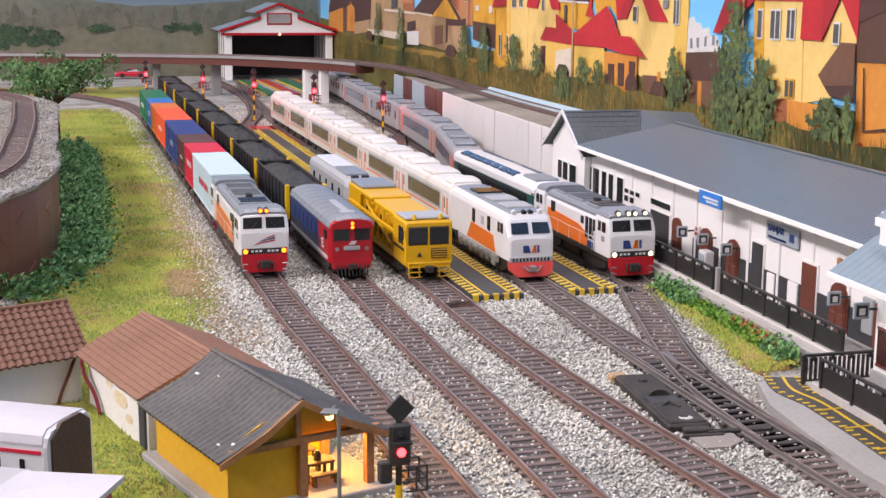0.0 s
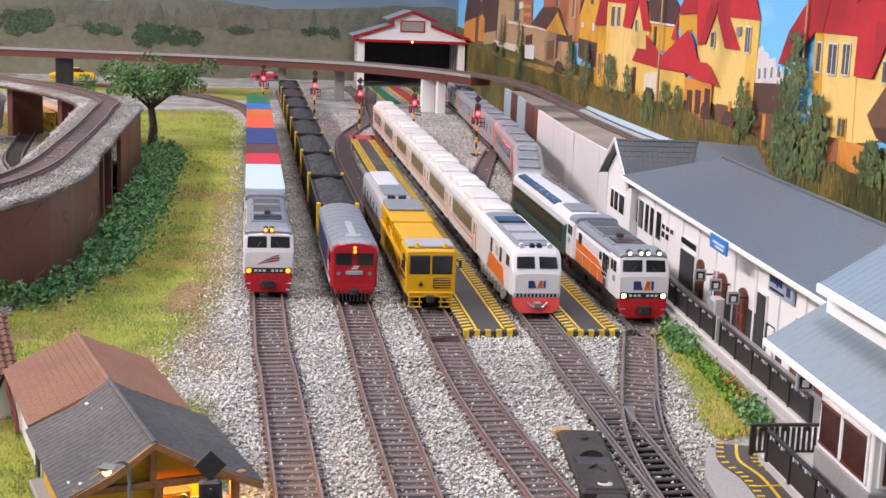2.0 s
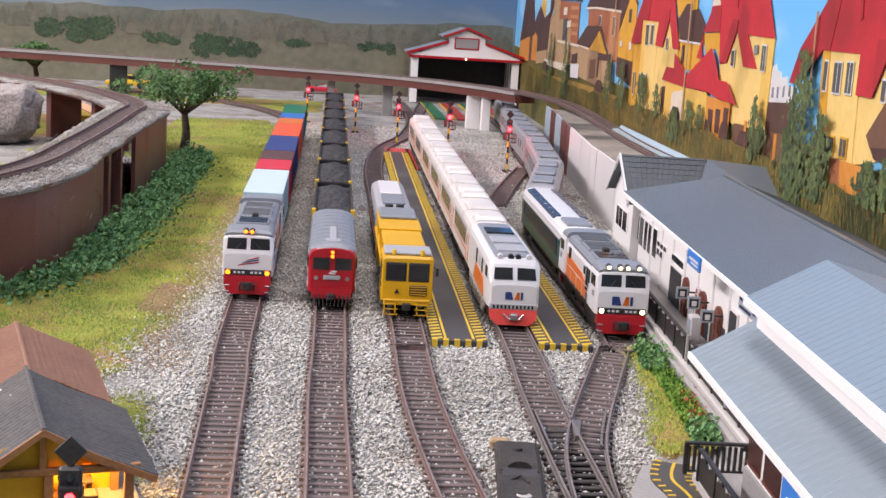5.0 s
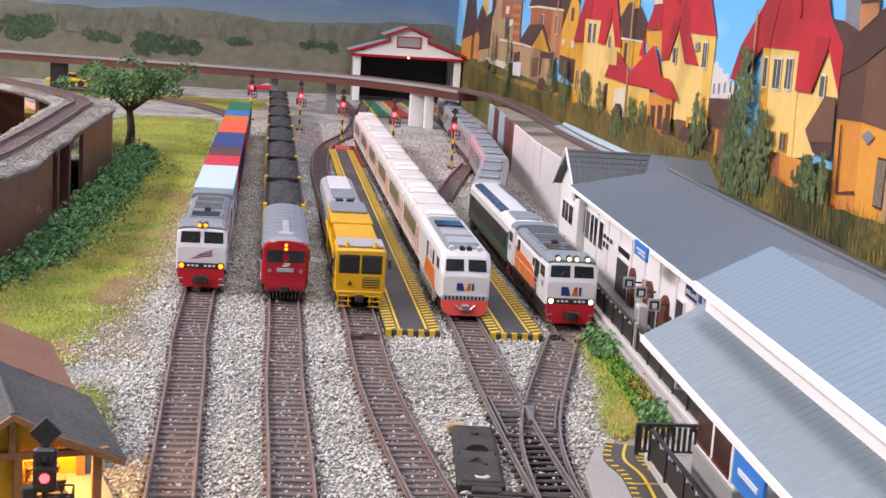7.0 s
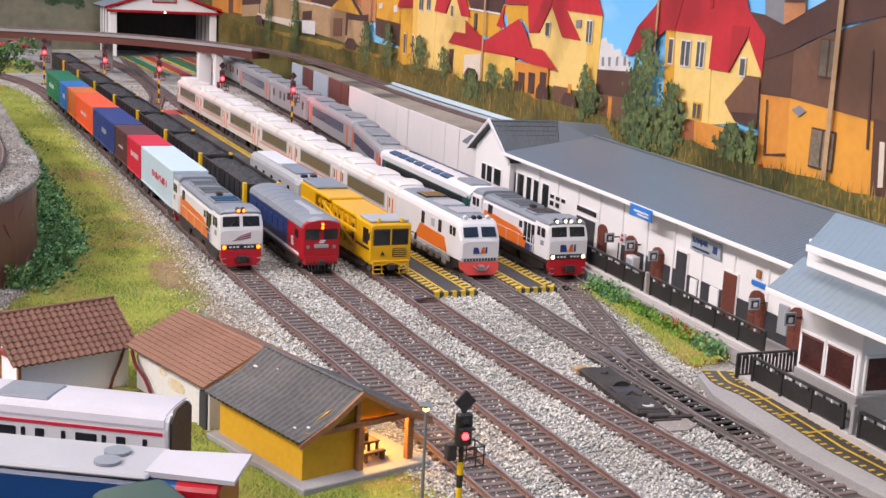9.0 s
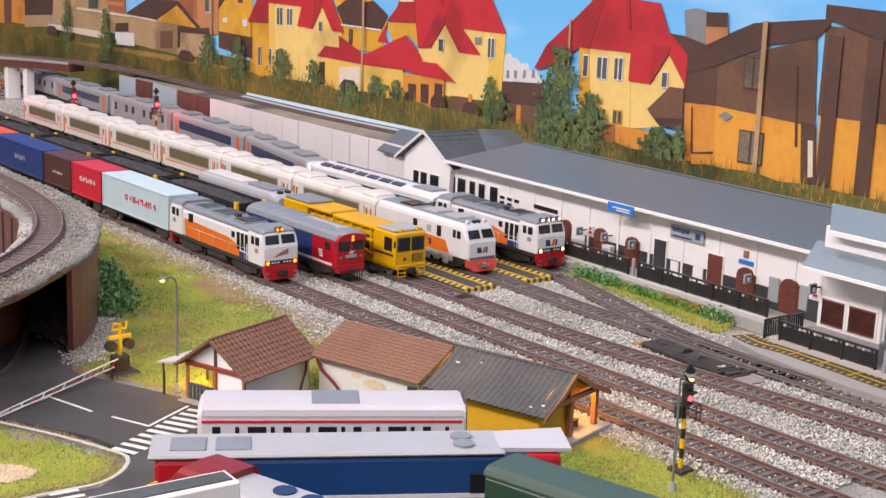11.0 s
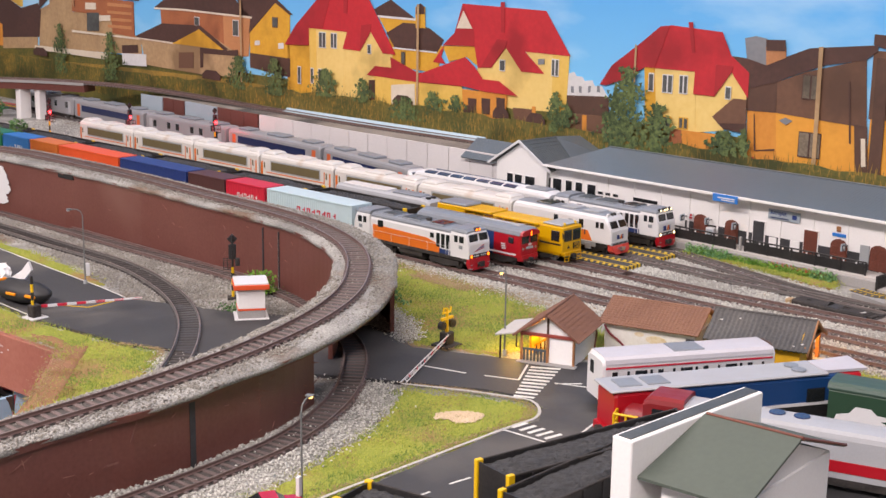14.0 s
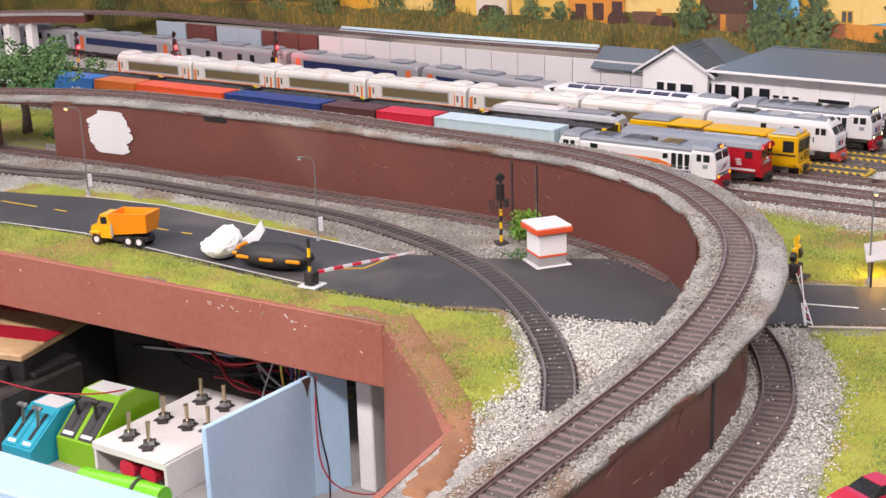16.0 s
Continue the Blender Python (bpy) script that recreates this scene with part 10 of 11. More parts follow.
for i in range(4):
    part("roof_fan", Geo().cyl((-3, 66 + i * 15, 37.0), (-3, 66 + i * 15, 38.6), 5.4, 5.0, 14), NAVY_GLASS, sb, "dark blue roof fan")
part("underframe", Geo().box(-12.5, 12.5, -3, ln - 3, 4, 9), CHASSIS, rl)
bogie(rl, 22, 3, 15)
bogie(rl, ln - 26, 3, 15)

m, ln = placed(-24, 272, 2, 120)
ARMY_ROOF = paint("grey_green_roof", (0.045, 0.085, 0.065), 0.45)
aw = thing("covered_wagon", m, "army green covered wagon with a white tank silhouette", "freight wagon")
ab = part("body", Geo().loft([ring(13.8, 3, 31, 33, 0), ring(13.8, 3, 31, 33, ln)]), ARMY, aw)
part("roof", Geo().loft([ring(14.0, 32.4, 33.4, 37, -1), ring(14.0, 32.4, 33.4, 37, ln + 1)]), ARMY_ROOF, aw, "grey-green rounded roof")
tank = [(0, 0), (4, -3), (34, -3), (38, 1), (36, 4), (30, 6), (50, 8), (50, 9.2), (28, 9.5), (24, 13), (14, 13), (10, 8), (2, 6)]
part("white_silhouette", Geo().at(Matrix.Translation((-13.9, 2, 16))).prism(tank, "x", -0.4, 0.4), LOCO_WHITE, ab, "white tank silhouette")
part("white_silhouette", Geo().at(Matrix.Translation((13.9, 4, 10))).prism(tank, "x", -0.4, 0.4), LOCO_WHITE, ab, "white tank silhouette")
for i in range(7):
    part("mark_bar", Geo().box(-14.3, -13.5, 8 + i * 3.0, 10 + i * 3.0, 30.0, 31.4), YELLOW_LINE, ab)
for i in range(4):
    part("mark_bar", Geo().box(-14.3, -13.5, 62 + i * 9, 68 + i * 9, 14, 24), LOCO_WHITE, ab)


m1, _ = placed(-308, 339, -160, 302)
copy_thing(first, m1)
m2, _ = placed(-330, 303, -190, 296)
copy_thing(first, m2)
m3, _ = placed(-379, 376, -360, 225)
copy_thing(first, m3)

# white flat-topped building with a green roof
depot = thing("depot_building", mm(0, 0, 0.5), "white depot building with parapet wall and dull green roof", "building")
PAR = pose(-177, 248, 0, 0, 0, 84)
wallp = part("parapet", Geo().at(PAR).box(0, 13, 0, 118, 0, 70, 0.6), WHITE, depot, "tall white parapet wall")
part("coping", Geo().at(PAR).box(2.5, 10.5, 2, 116, 69.8, 70.6), ROOF_DARK, wallp, "dark coping")
GREEN_ROOF = material("dull_green_roof", (0.085, 0.105, 0.085), (0.068, 0.085, 0.07), scale=12, fine=300, rough=0.6, bump=0.08, spread=0.8)
part("wall", Geo().box(-283, -184, 203, 249, 0, 49, 0.6), WHITE, depot, "white wall")
part("gable", Geo().prism([(-283, 48.5), (-184, 48.5), (-232, 66.5)], "y", 204, 207), WHITE, depot, "white gable")
part("roof", Geo().loft([[(-290, 259, 49), (-232, 254, 69), (-232, 198, 69), (-290, 198, 49)], [(-290, 259, 50.6), (-232, 254, 70.6), (-232, 198, 70.6), (-290, 198, 50.6)]]), GREEN_ROOF, depot, "dull green roof slope")
part("roof", Geo().loft([[(-232, 254, 69), (-177, 248.5, 50), (-177, 198, 50), (-232, 198, 69)], [(-232, 254, 70.6), (-177, 248.5, 51.6), (-177, 198, 51.6), (-232, 198, 70.6)]]), GREEN_ROOF, depot, "dull green roof slope")
part("ridge_cap", Geo().cyl((-232, 253, 70.6), (-232, 197.5, 70.6), 1.0, 1.0, 6), DOOR_BROWN, depot, "brown ridge strip")
part("verge_strip", Geo().cyl((-232, 197.6, 70.4), (-177, 197.6, 51.4), 0.9, 0.9, 6), DOOR_BROWN, depot, "brown verge strip")

# ---- control bay under the layout edge ----
BAY_BLUE = material("pale_blue_chalky_paint", (0.40, 0.57, 0.72), (0.34, 0.50, 0.66), scale=9, fine=300, rough=0.75, bump=0.12, spread=0.8, dirt=(0.62, 0.68, 0.74), dirt_amount=0.07)
BAY_WHITE = material("scuffed_white_board", (0.74, 0.72, 0.70), (0.62, 0.60, 0.58), scale=12, fine=400, rough=0.6, bump=0.1, spread=0.8, dirt=(0.45, 0.36, 0.27), dirt_amount=0.05)
GREEN_BOX = paint("lime_green_plastic", (0.20, 0.42, 0.01), 0.35)
GREEN_BOTTLE = paint("bright_green_plastic", (0.16, 0.56, 0.02), 0.25)
CYAN_BOX = paint("turquoise_plastic", (0.02, 0.32, 0.44), 0.35)
BRASS = material("worn_brass", (0.62, 0.50, 0.32), (0.48, 0.38, 0.25), rough=0.35, metal=0.85, bump=0.05)
WIRE_RED = paint("red_wire", (0.36, 0.012, 0.03), 0.4)
WIRE_BLACK = paint("black_wire", (0.015, 0.015, 0.017), 0.4)
WIRE_YELLOW = paint("yellow_wire", (0.62, 0.42, 0.06), 0.4)
WIRE_WHITE = paint("grey_wire", (0.5, 0.5, 0.52), 0.4)
WIRE_BLUE = paint("blue_wire", (0.06, 0.05, 0.26), 0.4)
FZ = -149

tagged(part("bay_shelf", Geo().box(-392, 10, 700, 1900, FZ - 14, FZ, 0.8), CONCRETE), "dusty white shelf board inside the control bay", "shelf", kind="structure")
tagged(part("bay_ledge", Geo().box(-436, -391.5, 660, 1900, -122, -99, 1.5), BAY_BLUE), "pale blue painted front ledge of the control bay, chipped", "ledge", kind="structure")
tagged(part("bay_skirt", Geo().box(-430, -424, 660, 1900, -900, -122.5), BAY_BLUE), "pale blue painted board below the ledge", "board", kind="structure")
tagged(part("bay_back_wall", Geo().box(10, 18, 700, 1900, -170, -14.5), CONCRETE), "dull grey board at the back of the bay", "board", kind="structure")

divider = thing("divider_board", mm(-366, 882, 0, -4), "pale blue painted divider board with chipped brown top corner", "board")
part("board", Geo().box(0, 106, -2, 2.5, -165, -55, 0.6), BAY_BLUE, divider)
part("end_board", Geo().box(0, 30, -2.2, 2.2, -165, -48, 0.6), BAY_BLUE, divider, "second pale blue board set at an angle").matrix_basis = mm(105, 0, 0, -24)
part("chipped_corner", Geo().loft([[(96, -2.4, -54.8), (108, -2.4, -54.8), (103, -2.4, -61), (101, -2.4, -69), (99, -2.4, -61)], [(96, -1.6, -54.5), (108, -1.6, -54.5), (103, -1.6, -61), (101, -1.6, -69), (99, -1.6, -61)]]), DARKWOOD, divider, "bare brown chip")
tagged(part("post", Geo().box(-238, -212, 836, 850, FZ, -16, 1.0), BAY_WHITE), "pale upright post under the layout corner", "post")


def wire(pts, mat, r=0.7, label="thin loose wire hanging in the control bay"):
    root = tagged(part("wire", Geo().tube(smooth_path(pts, 7), r, 5), mat, smooth=True), label, "wire", "control wires")
    return root


wire([(-268, 862, -50), (-276, 858, -80), (-282, 850, -112), (-272, 840, -132), (-252, 822, -139), (-238, 812, -125), (-240, 815, -60)], WIRE_RED, 0.6, "red wire looped beside the divider board")
wire([(-270, 862, -48), (-274, 856, -90), (-272, 852, -120), (-276, 850, FZ + 1)], WIRE_BLACK, 0.7, "black wire hanging straight beside the divider board")

# switch box: a folded white cover with toggle switches
swb = thing("switch_box", mm(-322, 964, FZ, -2), "white folded switch box with seven metal toggle switches", "switch box")
part("top", Geo().box(0, 122, 0, 76, 28, 31, 0.5), BAY_WHITE, swb, "scuffed white top")
part("side", Geo().box(0, 122, -1, 2, 0, 29, 0.4), BAY_WHITE, swb)
part("side", Geo().box(0, 122, 73, 76, 0, 29, 0.4), BAY_WHITE, swb)
part("front_lip", Geo().box(-0.8, 1.4, 0, 76, 24.5, 30.6, 0.4), BAY_WHITE, swb)
for yy in (22, 44):
    part("plug", Geo().cyl((3, yy, 14), (14, yy, 14), 8, 8, 14), C_RED, swb, "red plug inside the box")
for tx, ty, lean in ((20, 57, 6), (15, 31, 4), (57, 57, 5), (57, 31, -3), (100, 57, 4), (99, 31, 3), (60, 12, 2)):
    sw = part("toggle_switch", Geo().box(tx - 7, tx + 7, ty - 5, ty + 5, 30.8, 32.2, 0.4), SHADOW_GREY, swb, "metal toggle switch")
    part("bracket", Geo().at(pose(tx, ty, 31, 0, 0, 38)).box(-10, 10, -4, 4, 0, 2, 0.4), CHASSIS, sw)
    part("nut", Geo().cyl((tx, ty, 31.8), (tx, ty, 36), 5, 4.4, 6), STEEL, sw)
    part("toggle", Geo().cyl((tx, ty, 35), (tx + lean * 0.5, ty + lean * 0.3, 50), 1.2, 2.0, 10), BRASS, sw, "brass toggle")


def lever_box(x, y, w, m_side, label, levers, h=61):
    """A wedge-shaped box with sloping dark panels and levers."""
    root = thing("throttle_box", mm(x, y, FZ), label, "throttle box", "throttle boxes")
    body = part("body", Geo().prism([(0, 0), (75, 0), (75, h - 12), (52, h), (34, h), (0, h * 0.42)], "y", 0, w), m_side, root)
    sl = (h * 0.58) / 34
    ang = math.degrees(math.atan(sl))
    n = len(levers)
    for i, mt in enumerate(levers):
        y0 = (i + 0.12) * w / n
        y1 = (i + 0.88) * w / n
        frame_ = pose(1.5, 0, h * 0.42 + 1.5 * sl, 0, -ang, 0)
        pl = part("panel", Geo().at(frame_).box(0, 36, y0, y1, -0.4, 1.0, 0.3), SHADOW_GREY if m_side is GREEN_BOX else CYAN_BOX, root, "lever panel with printed marks")
        part("slot", Geo().at(frame_).box(7, 32, (y0 + y1) / 2 - 1.6, (y0 + y1) / 2 + 1.6, 0.8, 1.5), BLACK_PAINT, pl)
        part("mark", Geo().at(frame_).box(2, 5, y0 + 2, y1 - 2, 0.8, 1.3), LOCO_WHITE, pl)
        lv = part("lever", Geo().at(frame_).cyl((20, (y0 + y1) / 2, 1), (29, (y0 + y1) / 2, 13), 1.6, 1.2, 8), mt, root, "lever")
        part("grip", Geo().at(frame_).box(27, 31, (y0 + y1) / 2 - 5, (y0 + y1) / 2 + 5, 11.5, 15, 0.8), mt, lv)
    part("top_plate", Geo().box(34, 52, 3, w - 3, h - 0.2, h + 0.6), LOCO_WHITE, root, "white top plate")
    return root


lever_box(-312, 1048, 40, GREEN_BOX, "lime green throttle box with two black levers", [BLACK_PAINT, BLACK_PAINT], 50)
lever_box(-336, 1091, 33, CYAN_BOX, "turquoise throttle box with two chrome levers", [STEEL, STEEL], 40)
bx = thing("power_supply", mm(-330, 1128, FZ), "black power supply box with round knob and red light", "power supply")
part("body", Geo().box(0, 90, 0, 70, 0, 52, 2), CHASSIS, bx)
part("knob", Geo().cyl((22, 28, 52), (22, 28, 66), 12, 10.5, 20), BLACK_PAINT, bx, "round black knob")
part("lamp", Geo().cyl((-0.6, 14, 34), (1, 14, 34), 2.2, 2.2, 10), RED_LIGHT, bx, "glowing red lamp")
part("top_rail", Geo().box(40, 88, 4, 66, 52, 58, 1), BLACK_PAINT, bx)

bottle = thing("bottle", mm(-338, 952, FZ + 11.5, 6), "bright green plastic bottle lying in front of the switch box", "bottle")
part("body", Geo().cyl((0, 22, 0), (0, 74, 0), 11.5, 11.5, 20).cyl((0, 74, 0), (0, 79, 0), 11.5, 7, 20), GREEN_BOTTLE, bottle, smooth=False)
part("cap", Geo().cyl((0, 0, 0), (0, 21, 0), 9.5, 11, 20), GREEN_BOTTLE, bottle)
part("strap", Geo().cyl((0, 21, 0), (0, 24, 0), 11.8, 11.8, 20), BLACK_PAINT, bottle)

crate = thing("packing_box", mm(-228, 1150, FZ, 12), "black box with red and cream striped lid inside the bay", "box")
part("body", Geo().box(-70, 60, 0, 150, 0, 70, 1), BLACK_PAINT, crate)
lidc = part("lid", Geo().box(-72, 62, -1, 152, 70, 76, 1), P_TAN, crate, "cream lid")
part("red_band", Geo().box(-40, -14, -1.4, 152.4, 75.8, 76.4), WIRE_RED, lidc)
part("red_band", Geo().box(20, 34, -1.4, 152.4, 75.8, 76.4), WIRE_RED, lidc)
tagged(part("loudspeaker", Geo().box(-120, -40, 1010, 1060, FZ, -70, 2), BLACK_PAINT), "black speaker box standing deep in the bay", "speaker")

WR = random.Random(5)
for k in range(34):
    mt = (WIRE_RED, WIRE_BLACK, WIRE_BLACK, WIRE_YELLOW, WIRE_WHITE, WIRE_RED, WIRE_BLUE)[k % 7]
    y0, y1 = WR.uniform(900, 980), WR.uniform(1000, 1150)
    x0 = WR.uniform(-205, -120)
    z0 = WR.uniform(-130, -70)
    pts = [(x0, y0, z0), (x0 + WR.uniform(-14, 14), y0 * 0.66 + y1 * 0.34, z0 - WR.uniform(0, 16)), (x0 + WR.uniform(-20, 20), y0 * 0.33 + y1 * 0.67, z0 - WR.uniform(0, 14)), (x0 + WR.uniform(-15, 15), y1, z0 + WR.uniform(-8, 25))]
    wire(pts, mt, WR.uniform(0.8, 1.8), "loose coloured wire in the wiring bundle under the layout")
for k in range(14):
    mt = (WIRE_WHITE, WIRE_BLUE, WIRE_YELLOW, WIRE_RED, WIRE_BLACK)[k % 5]
    x0, y0 = -215 + WR.uniform(-12, 12), 925 + WR.uniform(-14, 14)
    wire([(x0, y0, -15), (x0 + WR.uniform(-6, 6), y0 + WR.uniform(-8, 8), -60), (x0 + WR.uniform(-14, 14), y0 + WR.uniform(-18, 18), -100), (x0 + WR.uniform(-30, 30), y0 + WR.uniform(-30, 30), -138)], mt, WR.uniform(0.6, 1.1), "loose wire hanging from the layout board")
wire([(-365, 1150, -60), (-345, 1120, -72), (-318, 1090, -88), (-292, 1062, -94), (-270, 1050, -96)], WIRE_RED, 0.7, "red wire strung across the bay")

# ---- chips and scratches in the paint ----
CR = random.Random(8)


def chips(name, put, count, size, mat, label, thin=0.2):
    geo = Geo()
    for _ in range(count):
        m, ln = put()
        s = CR.uniform(*size)
        w = max(0.18, s * CR.uniform(thin * 0.5, thin * 1.6))
        k = CR.randint(5, 7)
        a0 = CR.gauss(0, 0.45) + (1.4 if CR.random() < 0.08 else 0)
        ring_a = []
        for i in range(k):
            a = 2 * math.pi * i / k
            r = CR.uniform(0.5, 1.2)
            u, v = s * ln * r * math.cos(a), w * r * math.sin(a)
            ring_a.append((u * math.cos(a0) - v * math.sin(a0), u * math.sin(a0) + v * math.cos(a0)))
        geo.at(m).loft([[(u, -0.25, v) for u, v in ring_a], [(u * 0.8, 0.2, v * 0.8) for u, v in ring_a]])
    geo.at()
    return tagged(part(name, geo, mat, fix=False), label, "paint chips", kind="stuff")


def on_fascia():
    return pose(-268.2, CR.uniform(806, 1250), -4 - 38 * CR.random() ** 1.5, 0, 0, -90), 1.0


chips("paint_chips", on_fascia, 20, (0.4, 1.9), LOCO_WHITE, "small white chips in the red fascia paint")
chips("paint_chips", lambda: (pose(-268.2, CR.uniform(860, 980), -6 - 8 * CR.random(), 0, 0, -90), 1.6), 12, (0.8, 2.4), WHITE_OLD, "pale scuffs along the fascia top")


def on_wall(side, lo, hi):
    def put():
        i = CR.randint(lo, hi)
        p, (n, ho, hi_) = vi[i], vs[i]
        z = CR.uniform(4, p[2] - 9)
        o = side * ((ho if side > 0 else hi_) - 1.3) - set_back(p, side)
        return pose(p[0] + n.x * o, p[1] + n.y * o, z, 0, 0, math.degrees(math.atan2(n.x, -n.y)) if side > 0 else math.degrees(math.atan2(-n.x, n.y))), 1.0
    return put


vi_s = station_at(32, 1100)
for side, lo, hi, count, size in ((1, joint - 8, near_end - 1, 22, (1.0, 5.0)), (1, cut_b + 4, vi_s, 34, (1.0, 7.0)), (-1, cut_b + 4, vi_s, 22, (0.8, 5.5))):
    chips("paint_chips", on_wall(side, lo, hi), count, size, SCRATCH, "pale scratches in the maroon wall paint", 0.07)
    if side > 0:
        chips("paint_scuffs", on_wall(side, lo, hi), 9, (6.0, 13.0), SCUFF, "long faded scuffs on the maroon wall", 0.06)

# ---- loose stones and turf fibres ----
NR = np.random.default_rng(4)
LINES = np.concatenate(TRACK_LINES)


def in_poly(p, poly):
    x, y = p[:, 0], p[:, 1]
    hit = np.zeros(len(p), dtype=bool)
    for (x0, y0), (x1, y1) in zip(poly, poly[1:] + poly[:1]):
        if y0 != y1:
            hit ^= ((y0 > y) != (y1 > y)) & (x < (x1 - x0) * (y - y0) / (y1 - y0) + x0)
    return hit


def random_spots(poly, per_mm2, box, spread=0.0):
    """Spots strewn in a polygon, within a box of the plan; spread lets some stray past the edge."""
    x0, x1, y0, y1 = box
    n = int((x1 - x0) * (y1 - y0) * per_mm2)
    p = np.stack([NR.uniform(x0, x1, n), NR.uniform(y0, y1, n)], 1)
    keep = in_poly(p + NR.normal(0, spread, p.shape), poly)
    return p[keep]


def track_gap(p, lines):
    d = np.full(len(p), 1e9)
    lo, hi = p.min(0) - 30, p.max(0) + 30
    lines = lines[((lines[:, :2] > lo) & (lines[:, :2] < hi)).all(1)]
    if not len(lines):
        return d
    for k in range(0, len(p), 4000):
        q = p[k:k + 4000]
        d[k:k + 4000] = np.sqrt(((q[:, None, :] - lines[None, :, :2]) ** 2).sum(2).min(1))
    return d


def build_many(name, verts, faces, mat, label, category, parent=None):
    n, k = verts.shape[0], verts.shape[1]
    f = (np.array(faces)[None] + (np.arange(n) * k)[:, None, None]).reshape(-1, 3)
    me = bpy.data.meshes.new(name)
    me.vertices.add(n * k)
    me.vertices.foreach_set("co", (verts.reshape(-1) * 0.001).astype(np.float32))
    me.loops.add(f.size)
    me.loops.foreach_set("vertex_index", f.reshape(-1).astype(np.int32))
    me.polygons.add(len(f))
    me.polygons.foreach_set("loop_start", (np.arange(len(f)) * 3).astype(np.int32))
    me.update(calc_edges=True)
    me.materials.append(mat)
    ob = new(name, me)
    if parent:
        ob.parent = parent
    return tagged(ob, label, "" if parent else category, kind="stuff")


def stones(name, p, z, size, mat, label, parent=None):
    n = len(p)
    size = (size[0] * 0.64, size[1] * 0.66)
    s = NR.uniform(*size, n) * np.where(NR.random(n) < 0.06, 1.5, 1.0)
    a = NR.uniform(0, 6.28, n)
    base = np.array([(1, 0, 0.05), (0, 1, 0.1), (-1, 0, 0), (0, -1, 0.12), (0.1, 0.05, 0.85), (0, 0, -0.7)])
    v = np.repeat(base[None], n, 0) * NR.uniform(0.6, 1.25, (n, 6, 1))
    v += NR.normal(0, 0.14, v.shape)
    c, d = np.cos(a)[:, None], np.sin(a)[:, None]
    x, y = v[:, :, 0] * c - v[:, :, 1] * d, v[:, :, 0] * d + v[:, :, 1] * c
    v = np.stack([x, y, v[:, :, 2]], 2) * s[:, None, None]
    v += np.stack([p[:, 0], p[:, 1], z], 1)[:, None, :]
    return build_many(name, v, [(0, 1, 4), (1, 2, 4), (2, 3, 4), (3, 0, 4), (1, 0, 5), (2, 1, 5), (3, 2, 5), (0, 3, 5)], mat, label, "ballast stones", parent)


def bed(poly, per, box, size, label, spread=5.0, base=-0.6, mat=None, between=0.12):
    per *= 1.15
    p = random_spots(poly, per, box, spread)
    d = track_gap(p, LINES)
    inside_track = d < 12.4
    keep = ~inside_track | (NR.random(len(p)) < between)
    p, inside_track = p[keep], inside_track[keep]
    z = np.where(inside_track, -0.45, base + 0.5) + NR.normal(0, 0.35, len(p))
    stones("ballast_stones", p, z, size, mat or STONE, label)


lab = "loose grey and white ballast stones between the tracks"
bed(YARD, 0.42, (105, 345, 215, 470), (0.85, 1.7), lab, between=0.45)
bed(YARD, 0.38, (105, 400, 470, 720), (0.85, 1.7), lab, between=0.4)
bed(YARD, 0.17, (110, 480, 720, 1100), (1.0, 1.9), lab)
bed(YARD, 0.07, (130, 600, 1100, 2000), (1.1, 2.2), lab)
bed(OUT_BALLAST, 0.42, (-480, -20, 465, 690), (0.85, 1.7), "loose pale stones at the foot of the viaduct")
bed(GAP_BALLAST, 0.4, (-75, 25, 605, 745), (0.85, 1.7), "loose stones on the bank under the viaduct", 3.0, 0.6)
bed(BAY_BALLAST, 0.45, (-425, -180, 588, 745), (0.85, 1.7), "loose pale stones round the curved track end")
bed(LOOP_BALLAST, 0.28, (-135, 46, 655, 1100), (0.9, 1.7), "loose grey stones inside the loop", mat=STONE_DUSTY)
bed(LOOP_BALLAST, 0.13, (-120, 46, 1100, 1600), (1.0, 1.9), "loose grey stones inside the loop", mat=STONE_DUSTY)


def deck_stones(lo, hi, per):
    pts, zs = [], []
    for i in range(lo, hi):
        p, (n, ho, hi_) = vi[i], vs[i]
        h = (ho + hi_) / 2
        q = vi[i + 1]
        ln = math.dist(p, q)
        k = int(2 * h * ln * per)
        t, s = NR.random(k), NR.uniform(-1.03, 1.03, k)
        across = s * np.where(s > 0, ho, hi_)
        pts.append(np.stack([p[0] + (q[0] - p[0]) * t + n.x * across, p[1] + (q[1] - p[1]) * t + n.y * across], 1))
        zs.append(p[2] + (q[2] - p[2]) * t - 0.2 - np.clip(np.abs(s) - 0.72, 0, 1) * 7.5)
    p, z = np.concatenate(pts), np.concatenate(zs)
    d = track_gap(p, LINES)
    inside_track = d < 11.6
    keep = ~inside_track | (NR.random(len(p)) < 0.06)
    p, z = p[keep], np.where(inside_track, z + 0.2, z + 0.1)[keep] + NR.normal(0, 0.35, int(keep.sum()))
    stones("ballast_stones", p, z, (0.8, 1.6), STONE_DUSTY, "loose grey ballast stones on the viaduct deck", viaduct)


deck_stones(12, vi_s, 0.40)
deck_stones(vi_s, len(vi) - 1, 0.2)


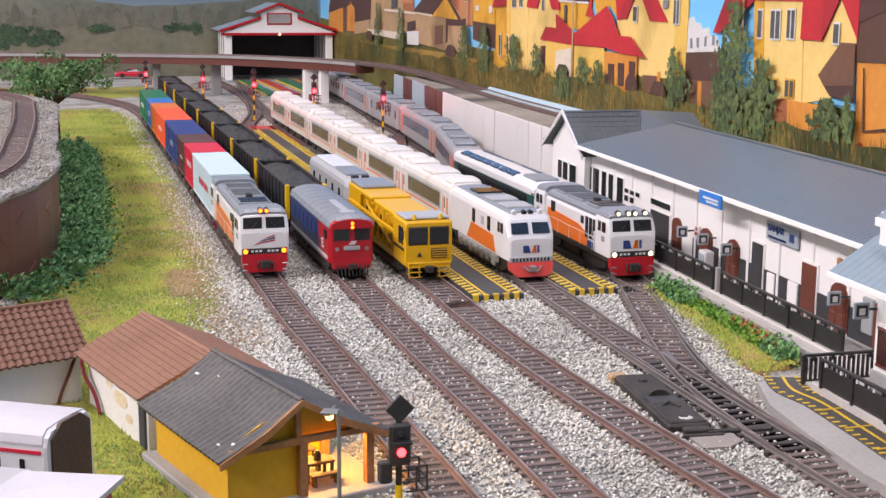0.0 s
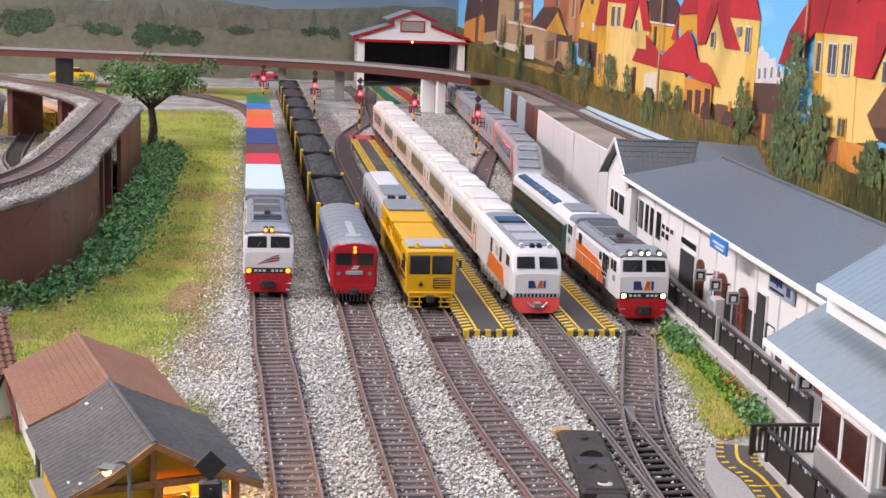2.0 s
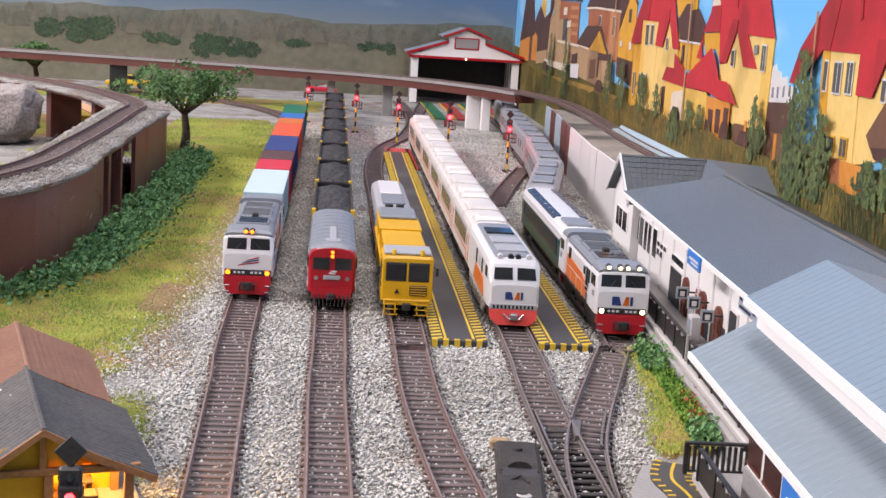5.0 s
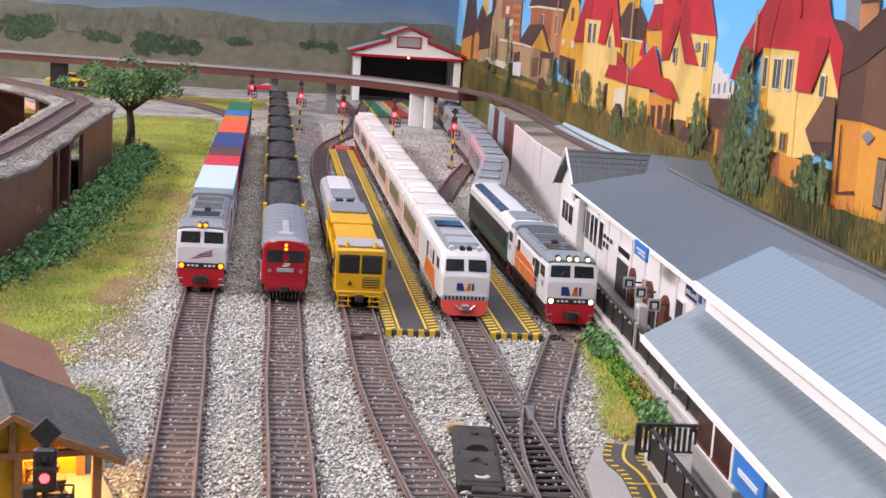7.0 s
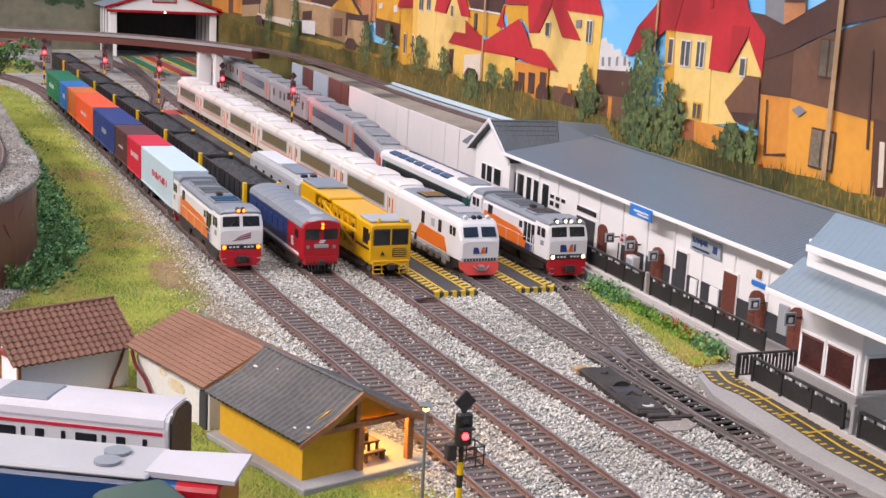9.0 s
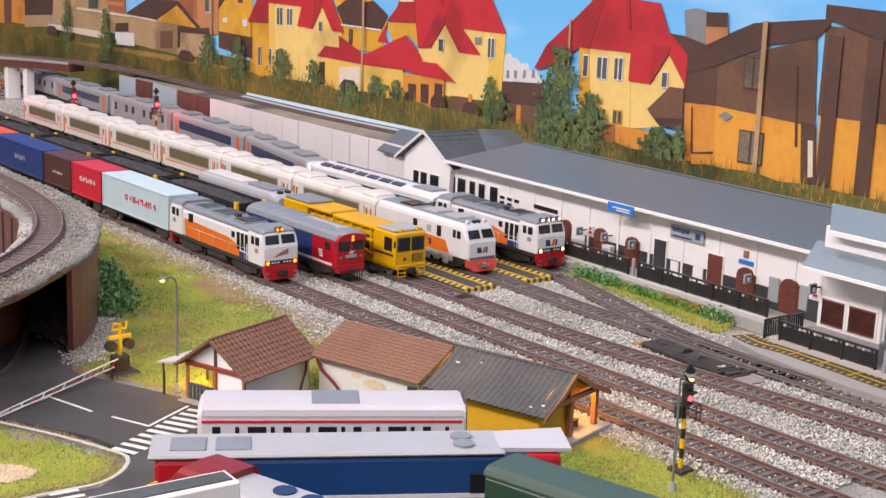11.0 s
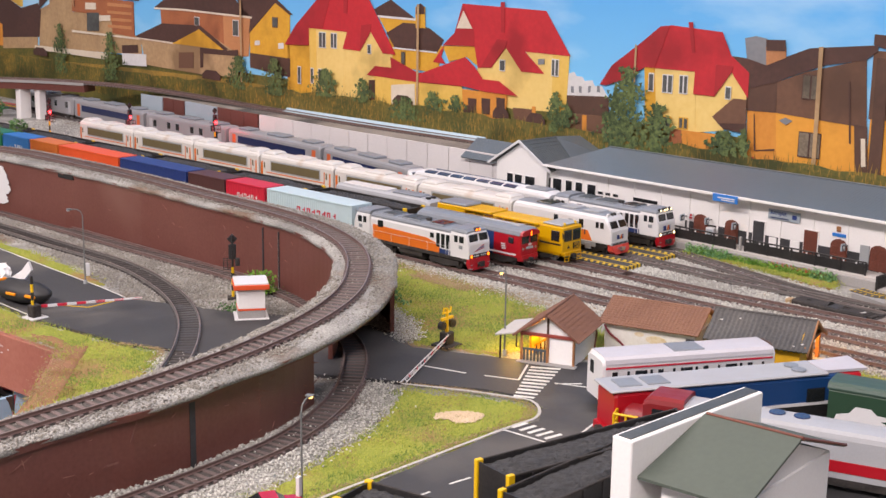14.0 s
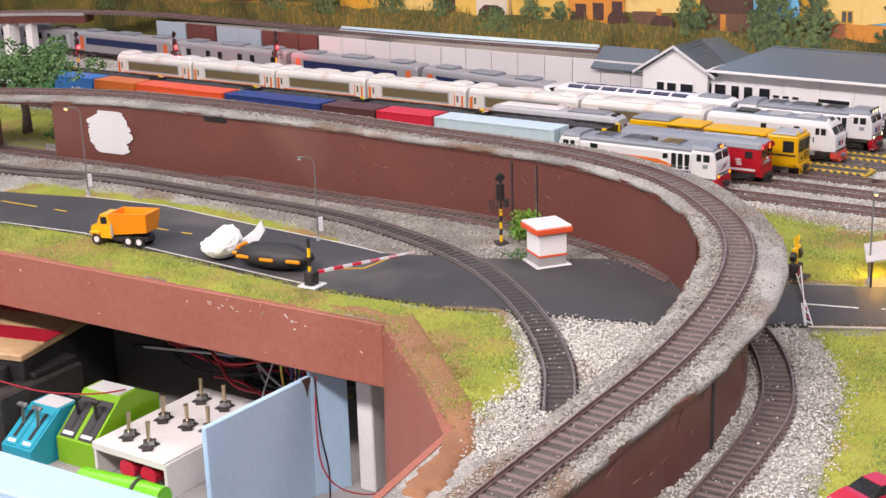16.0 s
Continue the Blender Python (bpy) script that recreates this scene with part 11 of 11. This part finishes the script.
def fibres(poly, per, box, size, label, z=0.2, mat=None, lean=0.6, seed=5.0, cut=0.22, freq=0.03):
    p = random_spots(poly, per, box, 4.0)
    patch = np.array([noise.noise((x * freq, y * freq, seed)) for x, y in p])
    p = p[patch + NR.normal(0, 0.12, len(p)) < cut]
    n = len(p)
    s = NR.uniform(*size, n)
    a = NR.uniform(0, 6.28, n)
    w = s * 0.38
    v = np.zeros((n, 4, 3))
    for k in range(3):
        v[:, k, 0], v[:, k, 1], v[:, k, 2] = w * np.cos(a + 2.1 * k), w * np.sin(a + 2.1 * k), -0.6
    v[:, 3] = np.stack([s * NR.normal(0, lean, n), s * NR.normal(0, lean, n), s * NR.uniform(0.5, 1.0, n)], 1)
    v += np.stack([p[:, 0], p[:, 1], np.full(n, z)], 1)[:, None, :]
    build_many("turf_fibres", v, [(0, 1, 3), (1, 2, 3), (2, 0, 3)], mat or BLADE, label, "grass")


glab = "yellow-green turf fibres on the scatter ground"
fibres(TURF["left"], 0.34, (-65, 150, 500, 900), (0.7, 1.5), glab)
fibres(TURF["left"], 0.08, (0, 210, 900, 2000), (1.0, 2.0), glab)
fibres(TURF["huts"], 0.4, (-10, 120, 200, 525), (0.7, 1.5), glab)
fibres(TURF["island"], 0.4, (-520, -110, 430, 550), (0.65, 1.4), glab)
fibres(TURF["edge"], 0.4, (-390, -200, 665, 1250), (0.65, 1.4), glab)
fibres(TURF["strip"], 0.4, (-130, -75, 940, 1350), (0.7, 1.5), glab)
fibres(TURF["glade"], 0.06, (-170, -10, 1640, 1930), (1.0, 2.2), glab)
fibres(TURF["station"], 0.9, (335, 390, 430, 625), (0.8, 1.7), glab, 1.8, cut=0.9)
for key, box in (("left", (-65, 150, 500, 1000)), ("huts", (-10, 120, 200, 525)), ("island", (-520, -110, 430, 550)), ("edge", (-390, -200, 665, 1250)), ("station", (335, 390, 430, 625))):
    high = 1.8 if key == "station" else 0.3
    fibres(TURF[key], 0.3, box, (0.8, 1.7), "darker green tufts in the scatter turf", high, BLADE_GREEN, 0.6, 11.0, -0.02, 0.024)
    fibres(TURF[key], 0.22, box, (0.5, 1.1), "dry brown fibres in the scatter turf", high, BLADE_BROWN, 0.8, 23.0, -0.16, 0.035)
fibres(TURF["left"], 0.07, (0, 210, 1000, 2000), (1.2, 2.2), "darker green tufts in the scatter turf", 0.3, BLADE_GREEN, 0.6, 11.0, 0.05, 0.012)
FRINGE = [(84, 500), (118, 500), (128, 640), (140, 800), (160, 1060), (150, 1060), (128, 800), (108, 640), (92, 600)]
bed(FRINGE, 0.34, (80, 165, 495, 1065), (0.7, 1.5), "loose stones strewn over the turf edge", 7.0, -0.4)


def soil_band(path, width, count, label, z=0.0, size=(0.4, 0.8)):
    """Crumbs of bare soil strewn along a line."""
    pts = along(path, 1.0)
    k = NR.integers(0, len(pts), count)
    q = np.array([(pts[i][0].x, pts[i][0].y) for i in k]) + NR.normal(0, width, (count, 2))
    stones("soil_crumbs", q, np.full(count, z) + NR.normal(0, 0.2, count), size, SAND, label)


soil_band(smooth_path([(-145, 550, 0), (-124, 500, 0), (-119, 462, 0), (-124, 447, 0), (-145, 437, 0), (-174, 440, 0), (-260, 444, 0), (-420, 449, 0)], 10), 1.8, 2600, "crumbs of bare sandy soil round the turf island", 0.4)
soil_band(smooth_path([(118, 560, 0), (112, 620, 0), (116, 700, 0), (128, 790, 0), (134, 880, 0), (144, 1000, 0), (156, 1150, 0)], 12), 8.0, 7000, "crumbs of brown soil between turf and ballast", 0.4, (0.5, 1.0))
soil_band(smooth_path([(104, 690, 0), (108, 720, 0), (112, 760, 0)], 10), 6.0, 2600, "patch of bare brown soil in the turf", 0.5, (0.5, 1.1))
soil_band(smooth_path([(-264, 850, 0), (-268, 798, 0), (-302, 760, 0), (-345, 714, 0), (-386, 676, 0)], 10), 4.5, 2600, "crumbs of red-brown soil on the bank edge", 0.5)
soil_band(smooth_path([(-222, 780, 0), (-212, 742, 0), (-240, 725, 0)], 10), 2.0, 700, "crumbs of brown soil at the road edge", 0.4)
soil_band(smooth_path([(-70, 612, 0), (-45, 553, 0), (-28, 535, 0), (10, 520, 0)], 10), 2.2, 900, "crumbs of sandy soil along the road edge", 0.4)
fibres([(-262, 803), (-300, 763), (-350, 712), (-392, 668), (-372, 660), (-330, 690), (-290, 740), (-262, 770)], 0.5, (-395, -258, 655, 806), (1.0, 2.0), "sparse green tufts on the bare bank", 0.6, GRASS, 0.6, 11.0, -0.02, 0.05)
